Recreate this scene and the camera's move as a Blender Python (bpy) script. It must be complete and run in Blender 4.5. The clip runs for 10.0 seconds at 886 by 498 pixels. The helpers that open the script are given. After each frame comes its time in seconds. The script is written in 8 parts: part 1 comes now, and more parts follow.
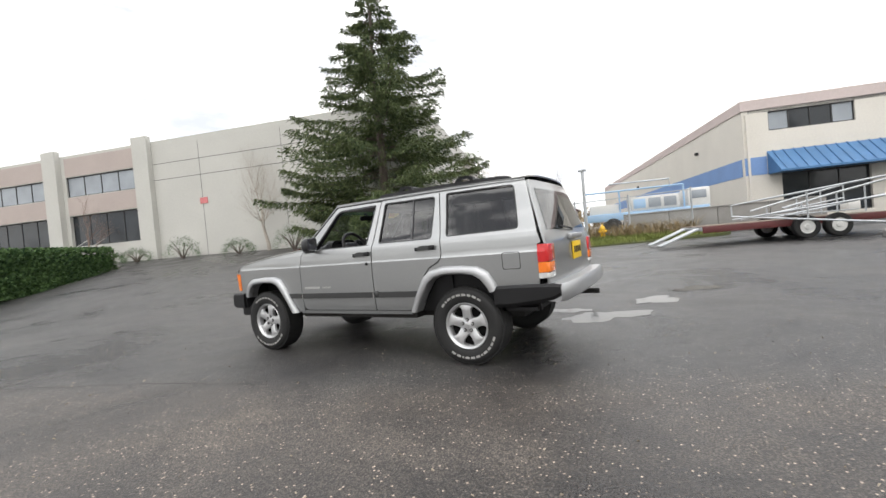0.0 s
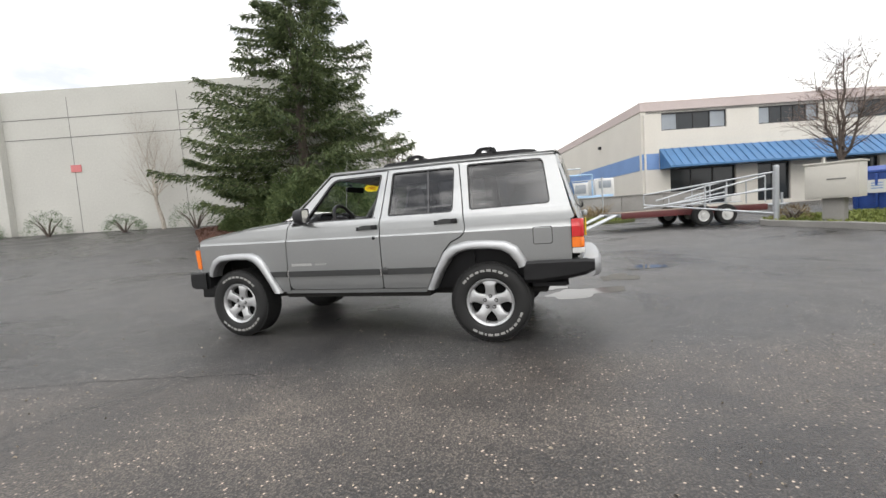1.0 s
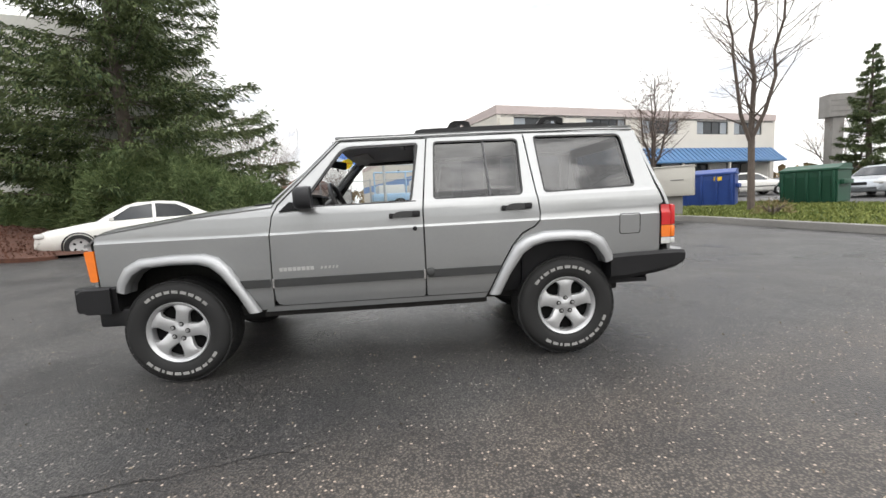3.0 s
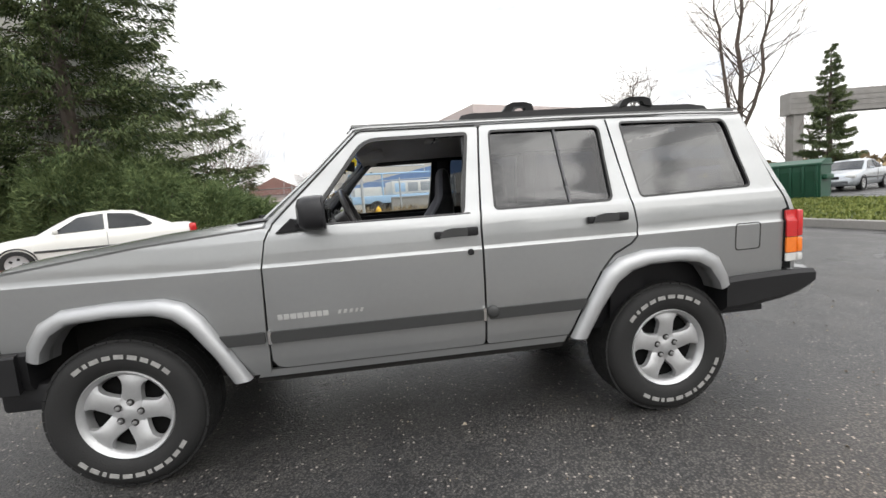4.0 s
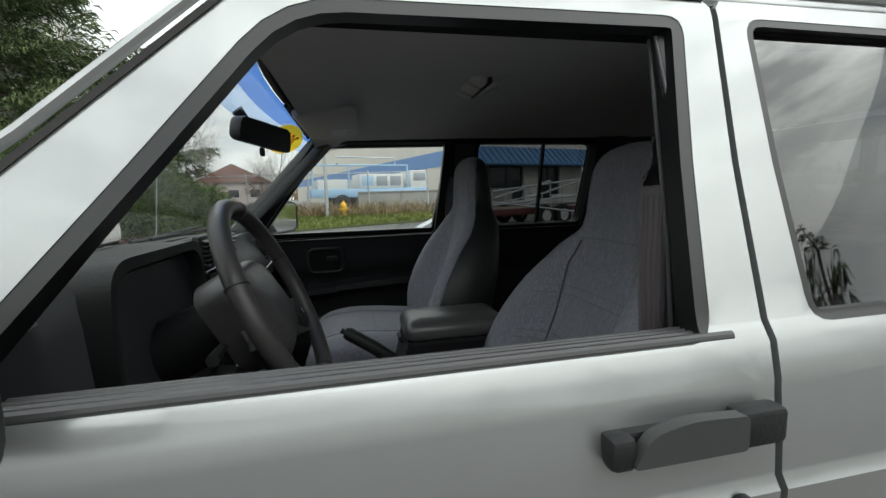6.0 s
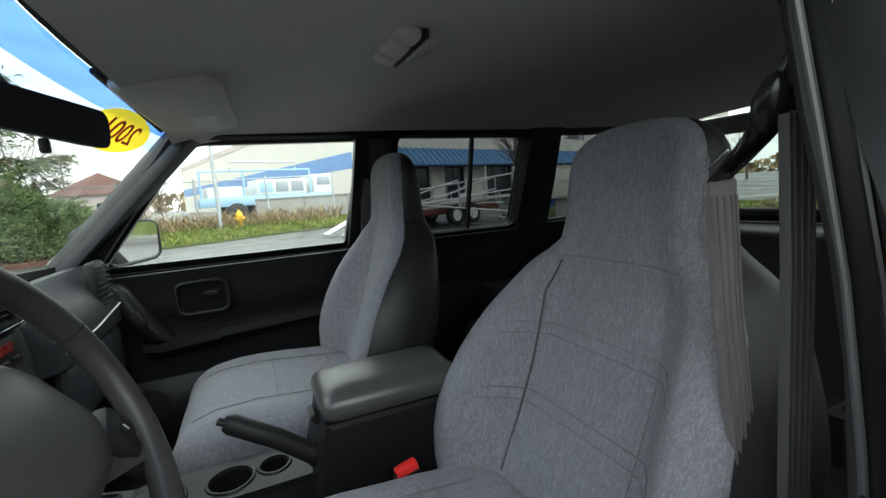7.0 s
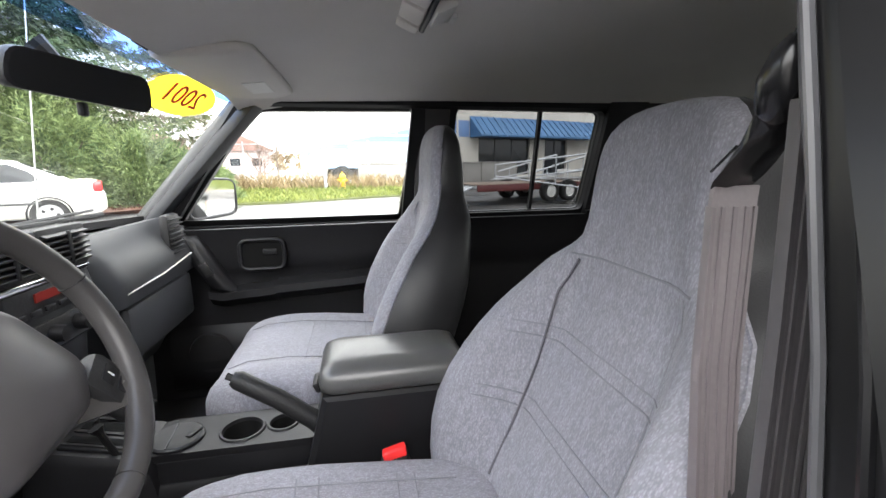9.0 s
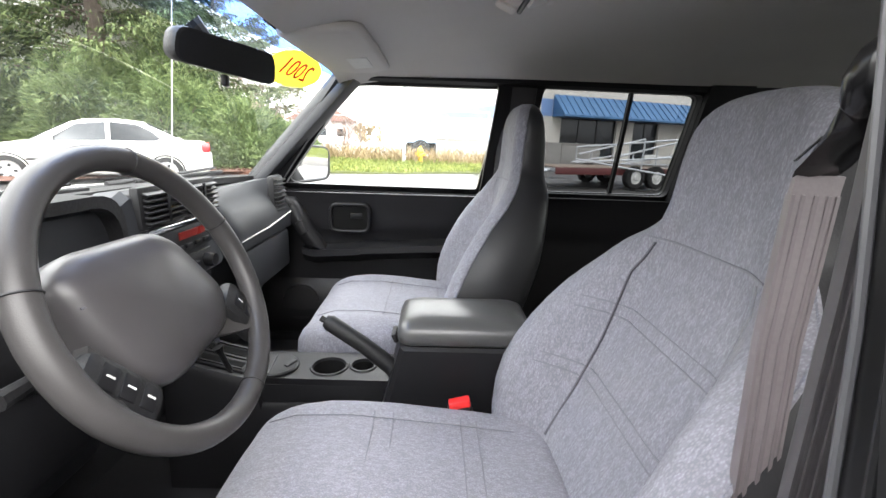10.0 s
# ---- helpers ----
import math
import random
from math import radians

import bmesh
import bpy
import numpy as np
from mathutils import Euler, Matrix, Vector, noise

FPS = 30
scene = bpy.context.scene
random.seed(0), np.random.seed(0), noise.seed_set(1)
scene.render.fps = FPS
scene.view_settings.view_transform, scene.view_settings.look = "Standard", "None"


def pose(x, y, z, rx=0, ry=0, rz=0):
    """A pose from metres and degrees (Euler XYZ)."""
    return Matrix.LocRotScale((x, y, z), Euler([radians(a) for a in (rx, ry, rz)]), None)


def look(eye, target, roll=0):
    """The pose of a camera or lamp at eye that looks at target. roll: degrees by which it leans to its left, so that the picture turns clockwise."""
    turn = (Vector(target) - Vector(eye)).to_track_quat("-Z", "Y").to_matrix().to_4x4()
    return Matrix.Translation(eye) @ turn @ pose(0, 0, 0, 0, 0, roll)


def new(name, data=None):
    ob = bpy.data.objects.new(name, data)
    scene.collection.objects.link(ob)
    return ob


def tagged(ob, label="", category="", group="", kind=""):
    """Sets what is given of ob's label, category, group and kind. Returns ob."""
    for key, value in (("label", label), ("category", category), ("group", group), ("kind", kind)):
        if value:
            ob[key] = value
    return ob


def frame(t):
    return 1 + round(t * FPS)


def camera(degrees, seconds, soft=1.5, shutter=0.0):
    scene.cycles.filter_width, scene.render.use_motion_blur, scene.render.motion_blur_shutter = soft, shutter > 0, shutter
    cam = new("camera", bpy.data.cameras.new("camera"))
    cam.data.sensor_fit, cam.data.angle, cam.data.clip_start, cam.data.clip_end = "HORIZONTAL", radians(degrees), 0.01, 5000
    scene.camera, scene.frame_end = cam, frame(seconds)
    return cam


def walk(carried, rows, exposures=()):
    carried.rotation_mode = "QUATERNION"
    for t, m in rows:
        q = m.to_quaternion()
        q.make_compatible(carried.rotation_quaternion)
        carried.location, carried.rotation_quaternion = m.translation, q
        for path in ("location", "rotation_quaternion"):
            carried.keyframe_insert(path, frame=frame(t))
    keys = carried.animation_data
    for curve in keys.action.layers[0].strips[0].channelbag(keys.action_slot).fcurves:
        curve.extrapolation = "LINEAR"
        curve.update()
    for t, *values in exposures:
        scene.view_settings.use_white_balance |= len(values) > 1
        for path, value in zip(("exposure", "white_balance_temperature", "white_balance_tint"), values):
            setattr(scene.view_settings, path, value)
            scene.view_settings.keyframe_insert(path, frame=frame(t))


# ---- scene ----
cam = camera(92.4, 10.0)
PATH = [
    (0, (2.977, -4.019, 1.094), (1.977, -2.288, 1.052), -5.2),
    (0.1, (2.881, -4.051, 1.096), (1.956, -2.279, 1.048), -5.6),
    (0.5, (2.509, -4.193, 1.094), (1.78, -2.334, 0.969), -5.6),
    (1, (2.002, -4.241, 1.08), (1.396, -2.341, 0.928), -3.9),
    (1.5, (1.51, -4.264, 1.081), (1.193, -2.295, 0.919), -4.2),
    (2, (1.025, -4.11, 1.077), (0.823, -2.13, 0.884), -4.2),
    (2.5, (0.61, -3.915, 1.076), (0.559, -1.924, 0.899), -3.2),
    (2.7, (0.466, -3.807, 1.084), (0.543, -1.822, 0.857), -2.6),
    (3.8, (-0.017, -2.933, 1.145), (0.153, -0.95, 0.948), -3.7),
    (4, (-0.085, -2.757, 1.174), (0.164, -0.786, 0.949), -4.2),
    (4.5, (-0.131, -2.296, 1.228), (0.071, -0.313, 1.074), -5.6),
    (5, (-0.145, -1.89, 1.25), (0.138, 0.083, 1.084), -3.4),
    (5.2, (-0.162, -1.728, 1.268), (0.162, 0.236, 1.079), -3.5),
    (6.3, (-0.081, -1.049, 1.274), (0.385, 0.878, 1.015), -0.8),
    (6.5, (-0.073, -0.97, 1.277), (0.507, 0.927, 1.02), -2.2),
    (7, (-0.056, -0.848, 1.286), (0.75, 0.963, 1.02), -4.0),
    (7.5, (0.006, -0.801, 1.289), (0.97, 0.929, 1.015), -3.3),
    (8, (0.061, -0.79, 1.287), (0.907, 0.996, 0.984), -1.9),
    (8.5, (0.098, -0.805, 1.289), (0.698, 1.073, 0.949), -1.2),
    (9, (0.108, -0.842, 1.295), (0.493, 1.084, 0.916), -0.7),
    (9.5, (0.118, -0.87, 1.293), (0.273, 1.08, 0.876), 1.0),
    (10, (0.083, -0.902, 1.292), (0.145, 1.038, 0.81), 2.2),
]
walk(cam, [(t, look(eye, target, roll)) for t, eye, target, roll in PATH],
     exposures=[(0.0, 0.0, 6500, 10), (5.2, 0.0, 6500, 10), (6.3, -0.12, 6250, -3), (6.5, 0.0, 6230, -5), (7.0, 0.98, 6230, -4), (7.5, 1.48, 6150, 3), (8.0, 1.85, 6320, 9),
                (8.5, 2.1, 6500, 10), (9.0, 2.4, 6500, 10), (10.0, 2.55, 6500, 10)])

# ---- world and light ----
world = bpy.data.worlds.new("overcast_sky")
scene.world = world
world.use_nodes = True
wn, wl = world.node_tree.nodes, world.node_tree.links
wn.clear()
w_out = wn.new("ShaderNodeOutputWorld")
w_bg = wn.new("ShaderNodeBackground")
w_sky = wn.new("ShaderNodeTexSky")
w_sky.sky_type = "NISHITA"
w_sky.sun_disc = False
w_sky.sun_elevation, w_sky.sun_rotation = radians(38), radians(150)
w_co = wn.new("ShaderNodeTexCoord")
w_map = wn.new("ShaderNodeMapping")
w_map.inputs["Scale"].default_value = (1.0, 1.0, 3.2)
w_noise = wn.new("ShaderNodeTexNoise")
w_noise.inputs["Scale"].default_value = 4.6
w_noise.inputs["Detail"].default_value = 7
w_noise.inputs["Roughness"].default_value = 0.58
w_shade = wn.new("ShaderNodeValToRGB")
w_shade.color_ramp.elements[0].position, w_shade.color_ramp.elements[0].color = 0.36, (0.50, 0.51, 0.53, 1)
w_shade.color_ramp.elements[1].position, w_shade.color_ramp.elements[1].color = 0.56, (0.68, 0.675, 0.66, 1)
w_cover = wn.new("ShaderNodeValToRGB")
w_cover.color_ramp.elements[0].position, w_cover.color_ramp.elements[0].color = 0.30, (0.8, 0.8, 0.8, 1)
w_cover.color_ramp.elements[1].position, w_cover.color_ramp.elements[1].color = 0.42, (1, 1, 1, 1)
w_gain = wn.new("ShaderNodeMix")
w_gain.data_type, w_gain.blend_type = "RGBA", "MULTIPLY"
w_gain.inputs[0].default_value = 1.0
w_gain.inputs[7].default_value = (0.12, 0.12, 0.12, 1)
w_cloud = wn.new("ShaderNodeMix")
w_cloud.data_type, w_cloud.blend_type = "RGBA", "MULTIPLY"
w_cloud.inputs[0].default_value = 1.0
w_cloud.inputs[7].default_value = (2.15, 2.15, 2.15, 1)
w_mix = wn.new("ShaderNodeMix")
w_mix.data_type = "RGBA"
wl.new(w_co.outputs["Generated"], w_map.inputs["Vector"])
wl.new(w_map.outputs["Vector"], w_noise.inputs["Vector"])
wl.new(w_noise.outputs["Fac"], w_shade.inputs["Fac"])
wl.new(w_noise.outputs["Fac"], w_cover.inputs["Fac"])
w_deep = wn.new("ShaderNodeValToRGB")
w_deep.color_ramp.elements[0].position, w_deep.color_ramp.elements[0].color = 0.44, (0.45, 0.46, 0.49, 1)
w_deep.color_ramp.elements[1].position, w_deep.color_ramp.elements[1].color = 0.60, (1.75, 1.74, 1.73, 1)
w_sep = wn.new("ShaderNodeSeparateXYZ")
w_up = wn.new("ShaderNodeMapRange")
w_up.interpolation_type = "SMOOTHSTEP"
w_up.inputs["From Min"].default_value, w_up.inputs["From Max"].default_value = 0.34, 0.62
w_layer = wn.new("ShaderNodeMix")
w_layer.data_type = "RGBA"
wl.new(w_co.outputs["Generated"], w_sep.inputs[0])
wl.new(w_sep.outputs[2], w_up.inputs["Value"])
wl.new(w_noise.outputs["Fac"], w_deep.inputs["Fac"])
wl.new(w_up.outputs["Result"], w_layer.inputs[0])
wl.new(w_shade.outputs["Color"], w_layer.inputs[6])
wl.new(w_deep.outputs["Color"], w_layer.inputs[7])
wl.new(w_sky.outputs["Color"], w_gain.inputs[6])
wl.new(w_layer.outputs[2], w_cloud.inputs[6])
wl.new(w_cover.outputs["Color"], w_mix.inputs[0])
wl.new(w_gain.outputs[2], w_mix.inputs[6])
wl.new(w_cloud.outputs[2], w_mix.inputs[7])
wl.new(w_mix.outputs[2], w_bg.inputs["Color"])
w_bg.inputs["Strength"].default_value = 1.0
wl.new(w_bg.outputs["Background"], w_out.inputs["Surface"])

sun_data = bpy.data.lights.new("sun", "SUN")
sun_data.energy, sun_data.angle, sun_data.color = 1.1, radians(70), (1.0, 0.96, 0.9)
sun = new("sun", sun_data)
sun.matrix_world = look((0, 0, 30), (0 - 30 * 0.5, 0 + 30 * 0.85, 0))


# ---- material kit ----
def material(name, color, rough=0.5, metal=0.0, vary=0.12, scale=6.0, fine=60.0, bump=0.0, coat=0.0, spec=0.5, emit=None, sheen=0.0):
    """Principled surface, colour and roughness broken up at two scales, with optional relief."""
    m = bpy.data.materials.new(name)
    m.use_nodes = True
    n, l = m.node_tree.nodes, m.node_tree.links
    b = n["Principled BSDF"]
    b.inputs["Metallic"].default_value = metal
    b.inputs["Roughness"].default_value = rough
    b.inputs["Specular IOR Level"].default_value = spec
    b.inputs["Coat Weight"].default_value = coat
    b.inputs["Coat Roughness"].default_value = 0.05
    b.inputs["Sheen Weight"].default_value = sheen
    c = (*color, 1)
    b.inputs["Base Color"].default_value = c
    if emit:
        b.inputs["Emission Color"].default_value = (*emit[0], 1)
        b.inputs["Emission Strength"].default_value = emit[1]
    co = n.new("ShaderNodeTexCoord")
    a = n.new("ShaderNodeTexNoise")
    a.inputs["Scale"].default_value = scale
    a.inputs["Detail"].default_value = 5
    f = n.new("ShaderNodeTexNoise")
    f.inputs["Scale"].default_value = fine
    f.inputs["Detail"].default_value = 3
    l.new(co.outputs["Object"], a.inputs["Vector"])
    l.new(co.outputs["Object"], f.inputs["Vector"])
    add = n.new("ShaderNodeMath")
    add.operation = "ADD"
    l.new(a.outputs["Fac"], add.inputs[0])
    l.new(f.outputs["Fac"], add.inputs[1])
    r = n.new("ShaderNodeMapRange")
    r.inputs["From Min"].default_value, r.inputs["From Max"].default_value = 0.6, 1.4
    r.inputs["To Min"].default_value, r.inputs["To Max"].default_value = 1 - vary, 1 + vary
    l.new(add.outputs[0], r.inputs["Value"])
    mul = n.new("ShaderNodeMix")
    mul.data_type, mul.blend_type = "RGBA", "MULTIPLY"
    mul.inputs[0].default_value = 1.0
    mul.inputs[6].default_value = c
    l.new(r.outputs["Result"], mul.inputs[7])
    l.new(mul.outputs[2], b.inputs["Base Color"])
    rr = n.new("ShaderNodeMapRange")
    rr.inputs["To Min"].default_value, rr.inputs["To Max"].default_value = max(0, rough - 0.08), min(1, rough + 0.08)
    l.new(a.outputs["Fac"], rr.inputs["Value"])
    l.new(rr.outputs["Result"], b.inputs["Roughness"])
    if bump:
        bp = n.new("ShaderNodeBump")
        bp.inputs["Strength"].default_value = bump
        bp.inputs["Distance"].default_value = 0.01
        l.new(f.outputs["Fac"], bp.inputs["Height"])
        l.new(bp.outputs["Normal"], b.inputs["Normal"])
    return m


def glass_material(name, tint, gloss=0.05, power=3.2):
    """A thin pane: tinted see-through with mirror gloss by Fresnel."""
    m = bpy.data.materials.new(name)
    m.use_nodes = True
    n, l = m.node_tree.nodes, m.node_tree.links
    n.clear()
    o = n.new("ShaderNodeOutputMaterial")
    t = n.new("ShaderNodeBsdfTransparent")
    t.inputs["Color"].default_value = (*tint, 1)
    g = n.new("ShaderNodeBsdfGlossy")
    g.inputs["Roughness"].default_value = 0.015
    w = n.new("ShaderNodeLayerWeight")
    w.inputs["Blend"].default_value = 0.5
    e = n.new("ShaderNodeMath")
    e.operation = "POWER"
    e.inputs[1].default_value = power
    l.new(w.outputs["Facing"], e.inputs[0])
    f = n.new("ShaderNodeMapRange")
    f.inputs["To Min"].default_value, f.inputs["To Max"].default_value = gloss, 0.95
    l.new(e.outputs[0], f.inputs["Value"])
    x = n.new("ShaderNodeMixShader")
    l.new(f.outputs[0], x.inputs[0])
    l.new(t.outputs[0], x.inputs[1])
    l.new(g.outputs[0], x.inputs[2])
    l.new(x.outputs[0], o.inputs["Surface"])
    return m


def foliage_material(name, dark, light, rough=0.75):
    m = bpy.data.materials.new(name)
    m.use_nodes = True
    n, l = m.node_tree.nodes, m.node_tree.links
    b = n["Principled BSDF"]
    b.inputs["Roughness"].default_value = rough
    b.inputs["Specular IOR Level"].default_value = 0.25
    g = n.new("ShaderNodeNewGeometry")
    co = n.new("ShaderNodeTexCoord")
    z = n.new("ShaderNodeTexNoise")
    z.inputs["Scale"].default_value = 0.9
    l.new(co.outputs["Object"], z.inputs["Vector"])
    add = n.new("ShaderNodeMath")
    add.operation = "ADD"
    l.new(g.outputs["Random Per Island"], add.inputs[0])
    l.new(z.outputs["Fac"], add.inputs[1])
    ramp = n.new("ShaderNodeValToRGB")
    ramp.color_ramp.elements[0].position, ramp.color_ramp.elements[0].color = 0.25, (*dark, 1)
    ramp.color_ramp.elements[1].position, ramp.color_ramp.elements[1].color = 0.8, (*light, 1)
    half = n.new("ShaderNodeMath")
    half.operation = "MULTIPLY"
    half.inputs[1].default_value = 0.6
    l.new(add.outputs[0], half.inputs[0])
    l.new(half.outputs[0], ramp.inputs["Fac"])
    l.new(ramp.outputs["Color"], b.inputs["Base Color"])
    return m


def asphalt_material():
    """Worn damp asphalt: stone chips, damp stains, lighter dry patches, crack lines."""
    m = bpy.data.materials.new("damp_asphalt")
    m.use_nodes = True
    n, l = m.node_tree.nodes, m.node_tree.links
    b = n["Principled BSDF"]
    co = n.new("ShaderNodeTexCoord")

    def tex(kind, scale, **kw):
        t = n.new(kind)
        t.inputs["Scale"].default_value = scale
        for k, v in kw.items():
            t.inputs[k].default_value = v
        l.new(co.outputs["Object"], t.inputs["Vector"])
        return t

    def ramp(src, p0, c0, p1, c1):
        r = n.new("ShaderNodeValToRGB")
        r.color_ramp.elements[0].position, r.color_ramp.elements[0].color = p0, (*c0, 1)
        r.color_ramp.elements[1].position, r.color_ramp.elements[1].color = p1, (*c1, 1)
        l.new(src, r.inputs["Fac"])
        return r

    def mix(kind, fac, a, c):
        x = n.new("ShaderNodeMix")
        x.data_type, x.blend_type = "RGBA", kind
        if isinstance(fac, float):
            x.inputs[0].default_value = fac
        else:
            l.new(fac, x.inputs[0])
        for i, s in ((6, a), (7, c)):
            if isinstance(s, tuple):
                x.inputs[i].default_value = (*s, 1)
            else:
                l.new(s, x.inputs[i])
        return x.outputs[2]

    big = tex("ShaderNodeTexNoise", 0.33, Detail=6.0, Roughness=0.62, Distortion=0.5)
    mid = tex("ShaderNodeTexNoise", 1.7, Detail=6.0, Roughness=0.65)
    grain = tex("ShaderNodeTexVoronoi", 85.0)
    chips = tex("ShaderNodeTexVoronoi", 42.0)
    fine = tex("ShaderNodeTexNoise", 160.0, Detail=2.0)
    base = ramp(big.outputs["Fac"], 0.38, (0.025, 0.025, 0.026), 0.62, (0.088, 0.085, 0.080))
    blot = ramp(mid.outputs["Fac"], 0.35, (0.72, 0.73, 0.75), 0.7, (1.18, 1.16, 1.12))
    c = mix("MULTIPLY", 1.0, base.outputs["Color"], blot.outputs["Color"])
    gr = ramp(grain.outputs["Distance"], 0.05, (2.2, 2.1, 2.0), 0.6, (0.42, 0.42, 0.44))
    c = mix("MULTIPLY", 0.9, c, gr.outputs["Color"])
    chip_pick = n.new("ShaderNodeSeparateColor")
    l.new(chips.outputs["Color"], chip_pick.inputs[0])
    cp = ramp(chip_pick.outputs[0], 0.74, (0, 0, 0), 0.84, (1, 1, 1))
    cd = ramp(chips.outputs["Distance"], 0.16, (1, 1, 1), 0.3, (0, 0, 0))
    cm = mix("MULTIPLY", 1.0, cp.outputs["Color"], cd.outputs["Color"])
    c = mix("MIX", cm, c, (0.42, 0.37, 0.32))
    sep = n.new("ShaderNodeSeparateXYZ")
    l.new(co.outputs["Object"], sep.inputs[0])
    side = n.new("ShaderNodeMath")
    side.operation = "MULTIPLY_ADD"
    side.inputs[1].default_value = -0.3
    l.new(sep.outputs[0], side.inputs[0])
    l.new(sep.outputs[1], side.inputs[2])
    wob = n.new("ShaderNodeMath")
    wob.operation = "MULTIPLY_ADD"
    wob.inputs[1].default_value = 1.6
    l.new(big.outputs["Fac"], wob.inputs[0])
    l.new(side.outputs[0], wob.inputs[2])
    lane = n.new("ShaderNodeMapRange")
    lane.interpolation_type = "SMOOTHSTEP"
    lane.inputs["From Min"].default_value, lane.inputs["From Max"].default_value = -1.25, -0.45
    lane.inputs["To Min"].default_value, lane.inputs["To Max"].default_value = 0.0, 1.0
    l.new(wob.outputs[0], lane.inputs["Value"])
    tone = ramp(lane.outputs["Result"], 0.0, (1.22, 1.12, 1.04), 1.0, (0.92, 0.94, 0.97))
    c = mix("MULTIPLY", 1.0, c, tone.outputs["Color"])
    warp = n.new("ShaderNodeMix")
    warp.data_type = "VECTOR"
    warp.inputs[0].default_value = 0.16
    l.new(co.outputs["Object"], warp.inputs[4])
    l.new(mid.outputs["Color"], warp.inputs[5])
    crack = n.new("ShaderNodeTexVoronoi")
    crack.feature = "DISTANCE_TO_EDGE"
    crack.inputs["Scale"].default_value = 0.21
    l.new(warp.outputs[1], crack.inputs["Vector"])
    ck = ramp(crack.outputs["Distance"], 0.0006, (0.85, 0.85, 0.85), 0.002, (1, 1, 1))
    c = mix("MULTIPLY", 1.0, c, ck.outputs["Color"])
    l.new(c, b.inputs["Base Color"])
    wet = ramp(big.outputs["Fac"], 0.36, (0.20, 0.20, 0.20), 0.62, (0.58, 0.58, 0.58))
    wet2 = ramp(fine.outputs["Fac"], 0.3, (0.8, 0.8, 0.8), 0.7, (1.25, 1.25, 1.25))
    ro = mix("MULTIPLY", 1.0, wet.outputs["Color"], wet2.outputs["Color"])
    l.new(ro, b.inputs["Roughness"])
    b.inputs["Specular IOR Level"].default_value = 0.5
    hsum = n.new("ShaderNodeMath")
    hsum.operation = "MULTIPLY_ADD"
    hsum.inputs[1].default_value = -1.0
    l.new(grain.outputs["Distance"], hsum.inputs[0])
    l.new(fine.outputs["Fac"], hsum.inputs[2])
    bp = n.new("ShaderNodeBump")
    bp.inputs["Strength"].default_value = 0.55
    bp.inputs["Distance"].default_value = 0.006
    l.new(hsum.outputs[0], bp.inputs["Height"])
    l.new(bp.outputs["Normal"], b.inputs["Normal"])
    return m


def fabric_material():
    """Grey seat cloth with a fine woven zigzag of lighter threads."""
    m = material("grey_seat_cloth", (0.205, 0.203, 0.230), 0.92, vary=0.06, scale=9, fine=500, bump=0.12, sheen=0.06)
    n, l = m.node_tree.nodes, m.node_tree.links
    b = n["Principled BSDF"]
    co = n.new("ShaderNodeTexCoord")
    mp = n.new("ShaderNodeMapping")
    mp.inputs["Scale"].default_value = (0.9, 1.5, 0.5)
    l.new(co.outputs["Object"], mp.inputs["Vector"])
    w = n.new("ShaderNodeTexVoronoi")
    w.inputs["Scale"].default_value = 330
    l.new(mp.outputs["Vector"], w.inputs["Vector"])
    r = n.new("ShaderNodeValToRGB")
    r.color_ramp.elements[0].position, r.color_ramp.elements[0].color = 0.1, (1.28, 1.27, 1.26, 1)
    r.color_ramp.elements[1].position, r.color_ramp.elements[1].color = 0.6, (0.66, 0.66, 0.68, 1)
    l.new(w.outputs["Distance"], r.inputs["Fac"])
    x = n.new("ShaderNodeMix")
    x.data_type, x.blend_type = "RGBA", "MULTIPLY"
    x.inputs[0].default_value = 0.55
    src = b.inputs["Base Color"].links[0].from_socket
    l.new(src, x.inputs[6])
    l.new(r.outputs["Color"], x.inputs[7])
    mp2 = n.new("ShaderNodeMapping")
    mp2.inputs["Scale"].default_value = (0.8, 1.9, 0.42)
    l.new(co.outputs["Object"], mp2.inputs["Vector"])
    w2 = n.new("ShaderNodeTexVoronoi")
    w2.inputs["Scale"].default_value = 170
    l.new(mp2.outputs["Vector"], w2.inputs["Vector"])
    pick = n.new("ShaderNodeSeparateColor")
    l.new(w2.outputs["Color"], pick.inputs[0])
    dash = n.new("ShaderNodeMapRange")
    dash.inputs["From Min"].default_value, dash.inputs["From Max"].default_value = 0.35, 0.8
    dash.inputs["To Min"].default_value, dash.inputs["To Max"].default_value = 0.93, 1.11
    l.new(pick.outputs[0], dash.inputs["Value"])
    x2 = n.new("ShaderNodeMix")
    x2.data_type, x2.blend_type = "RGBA", "MULTIPLY"
    x2.inputs[0].default_value = 1.0
    l.new(x.outputs[2], x2.inputs[6])
    l.new(dash.outputs["Result"], x2.inputs[7])
    l.new(x2.outputs[2], b.inputs["Base Color"])
    return m


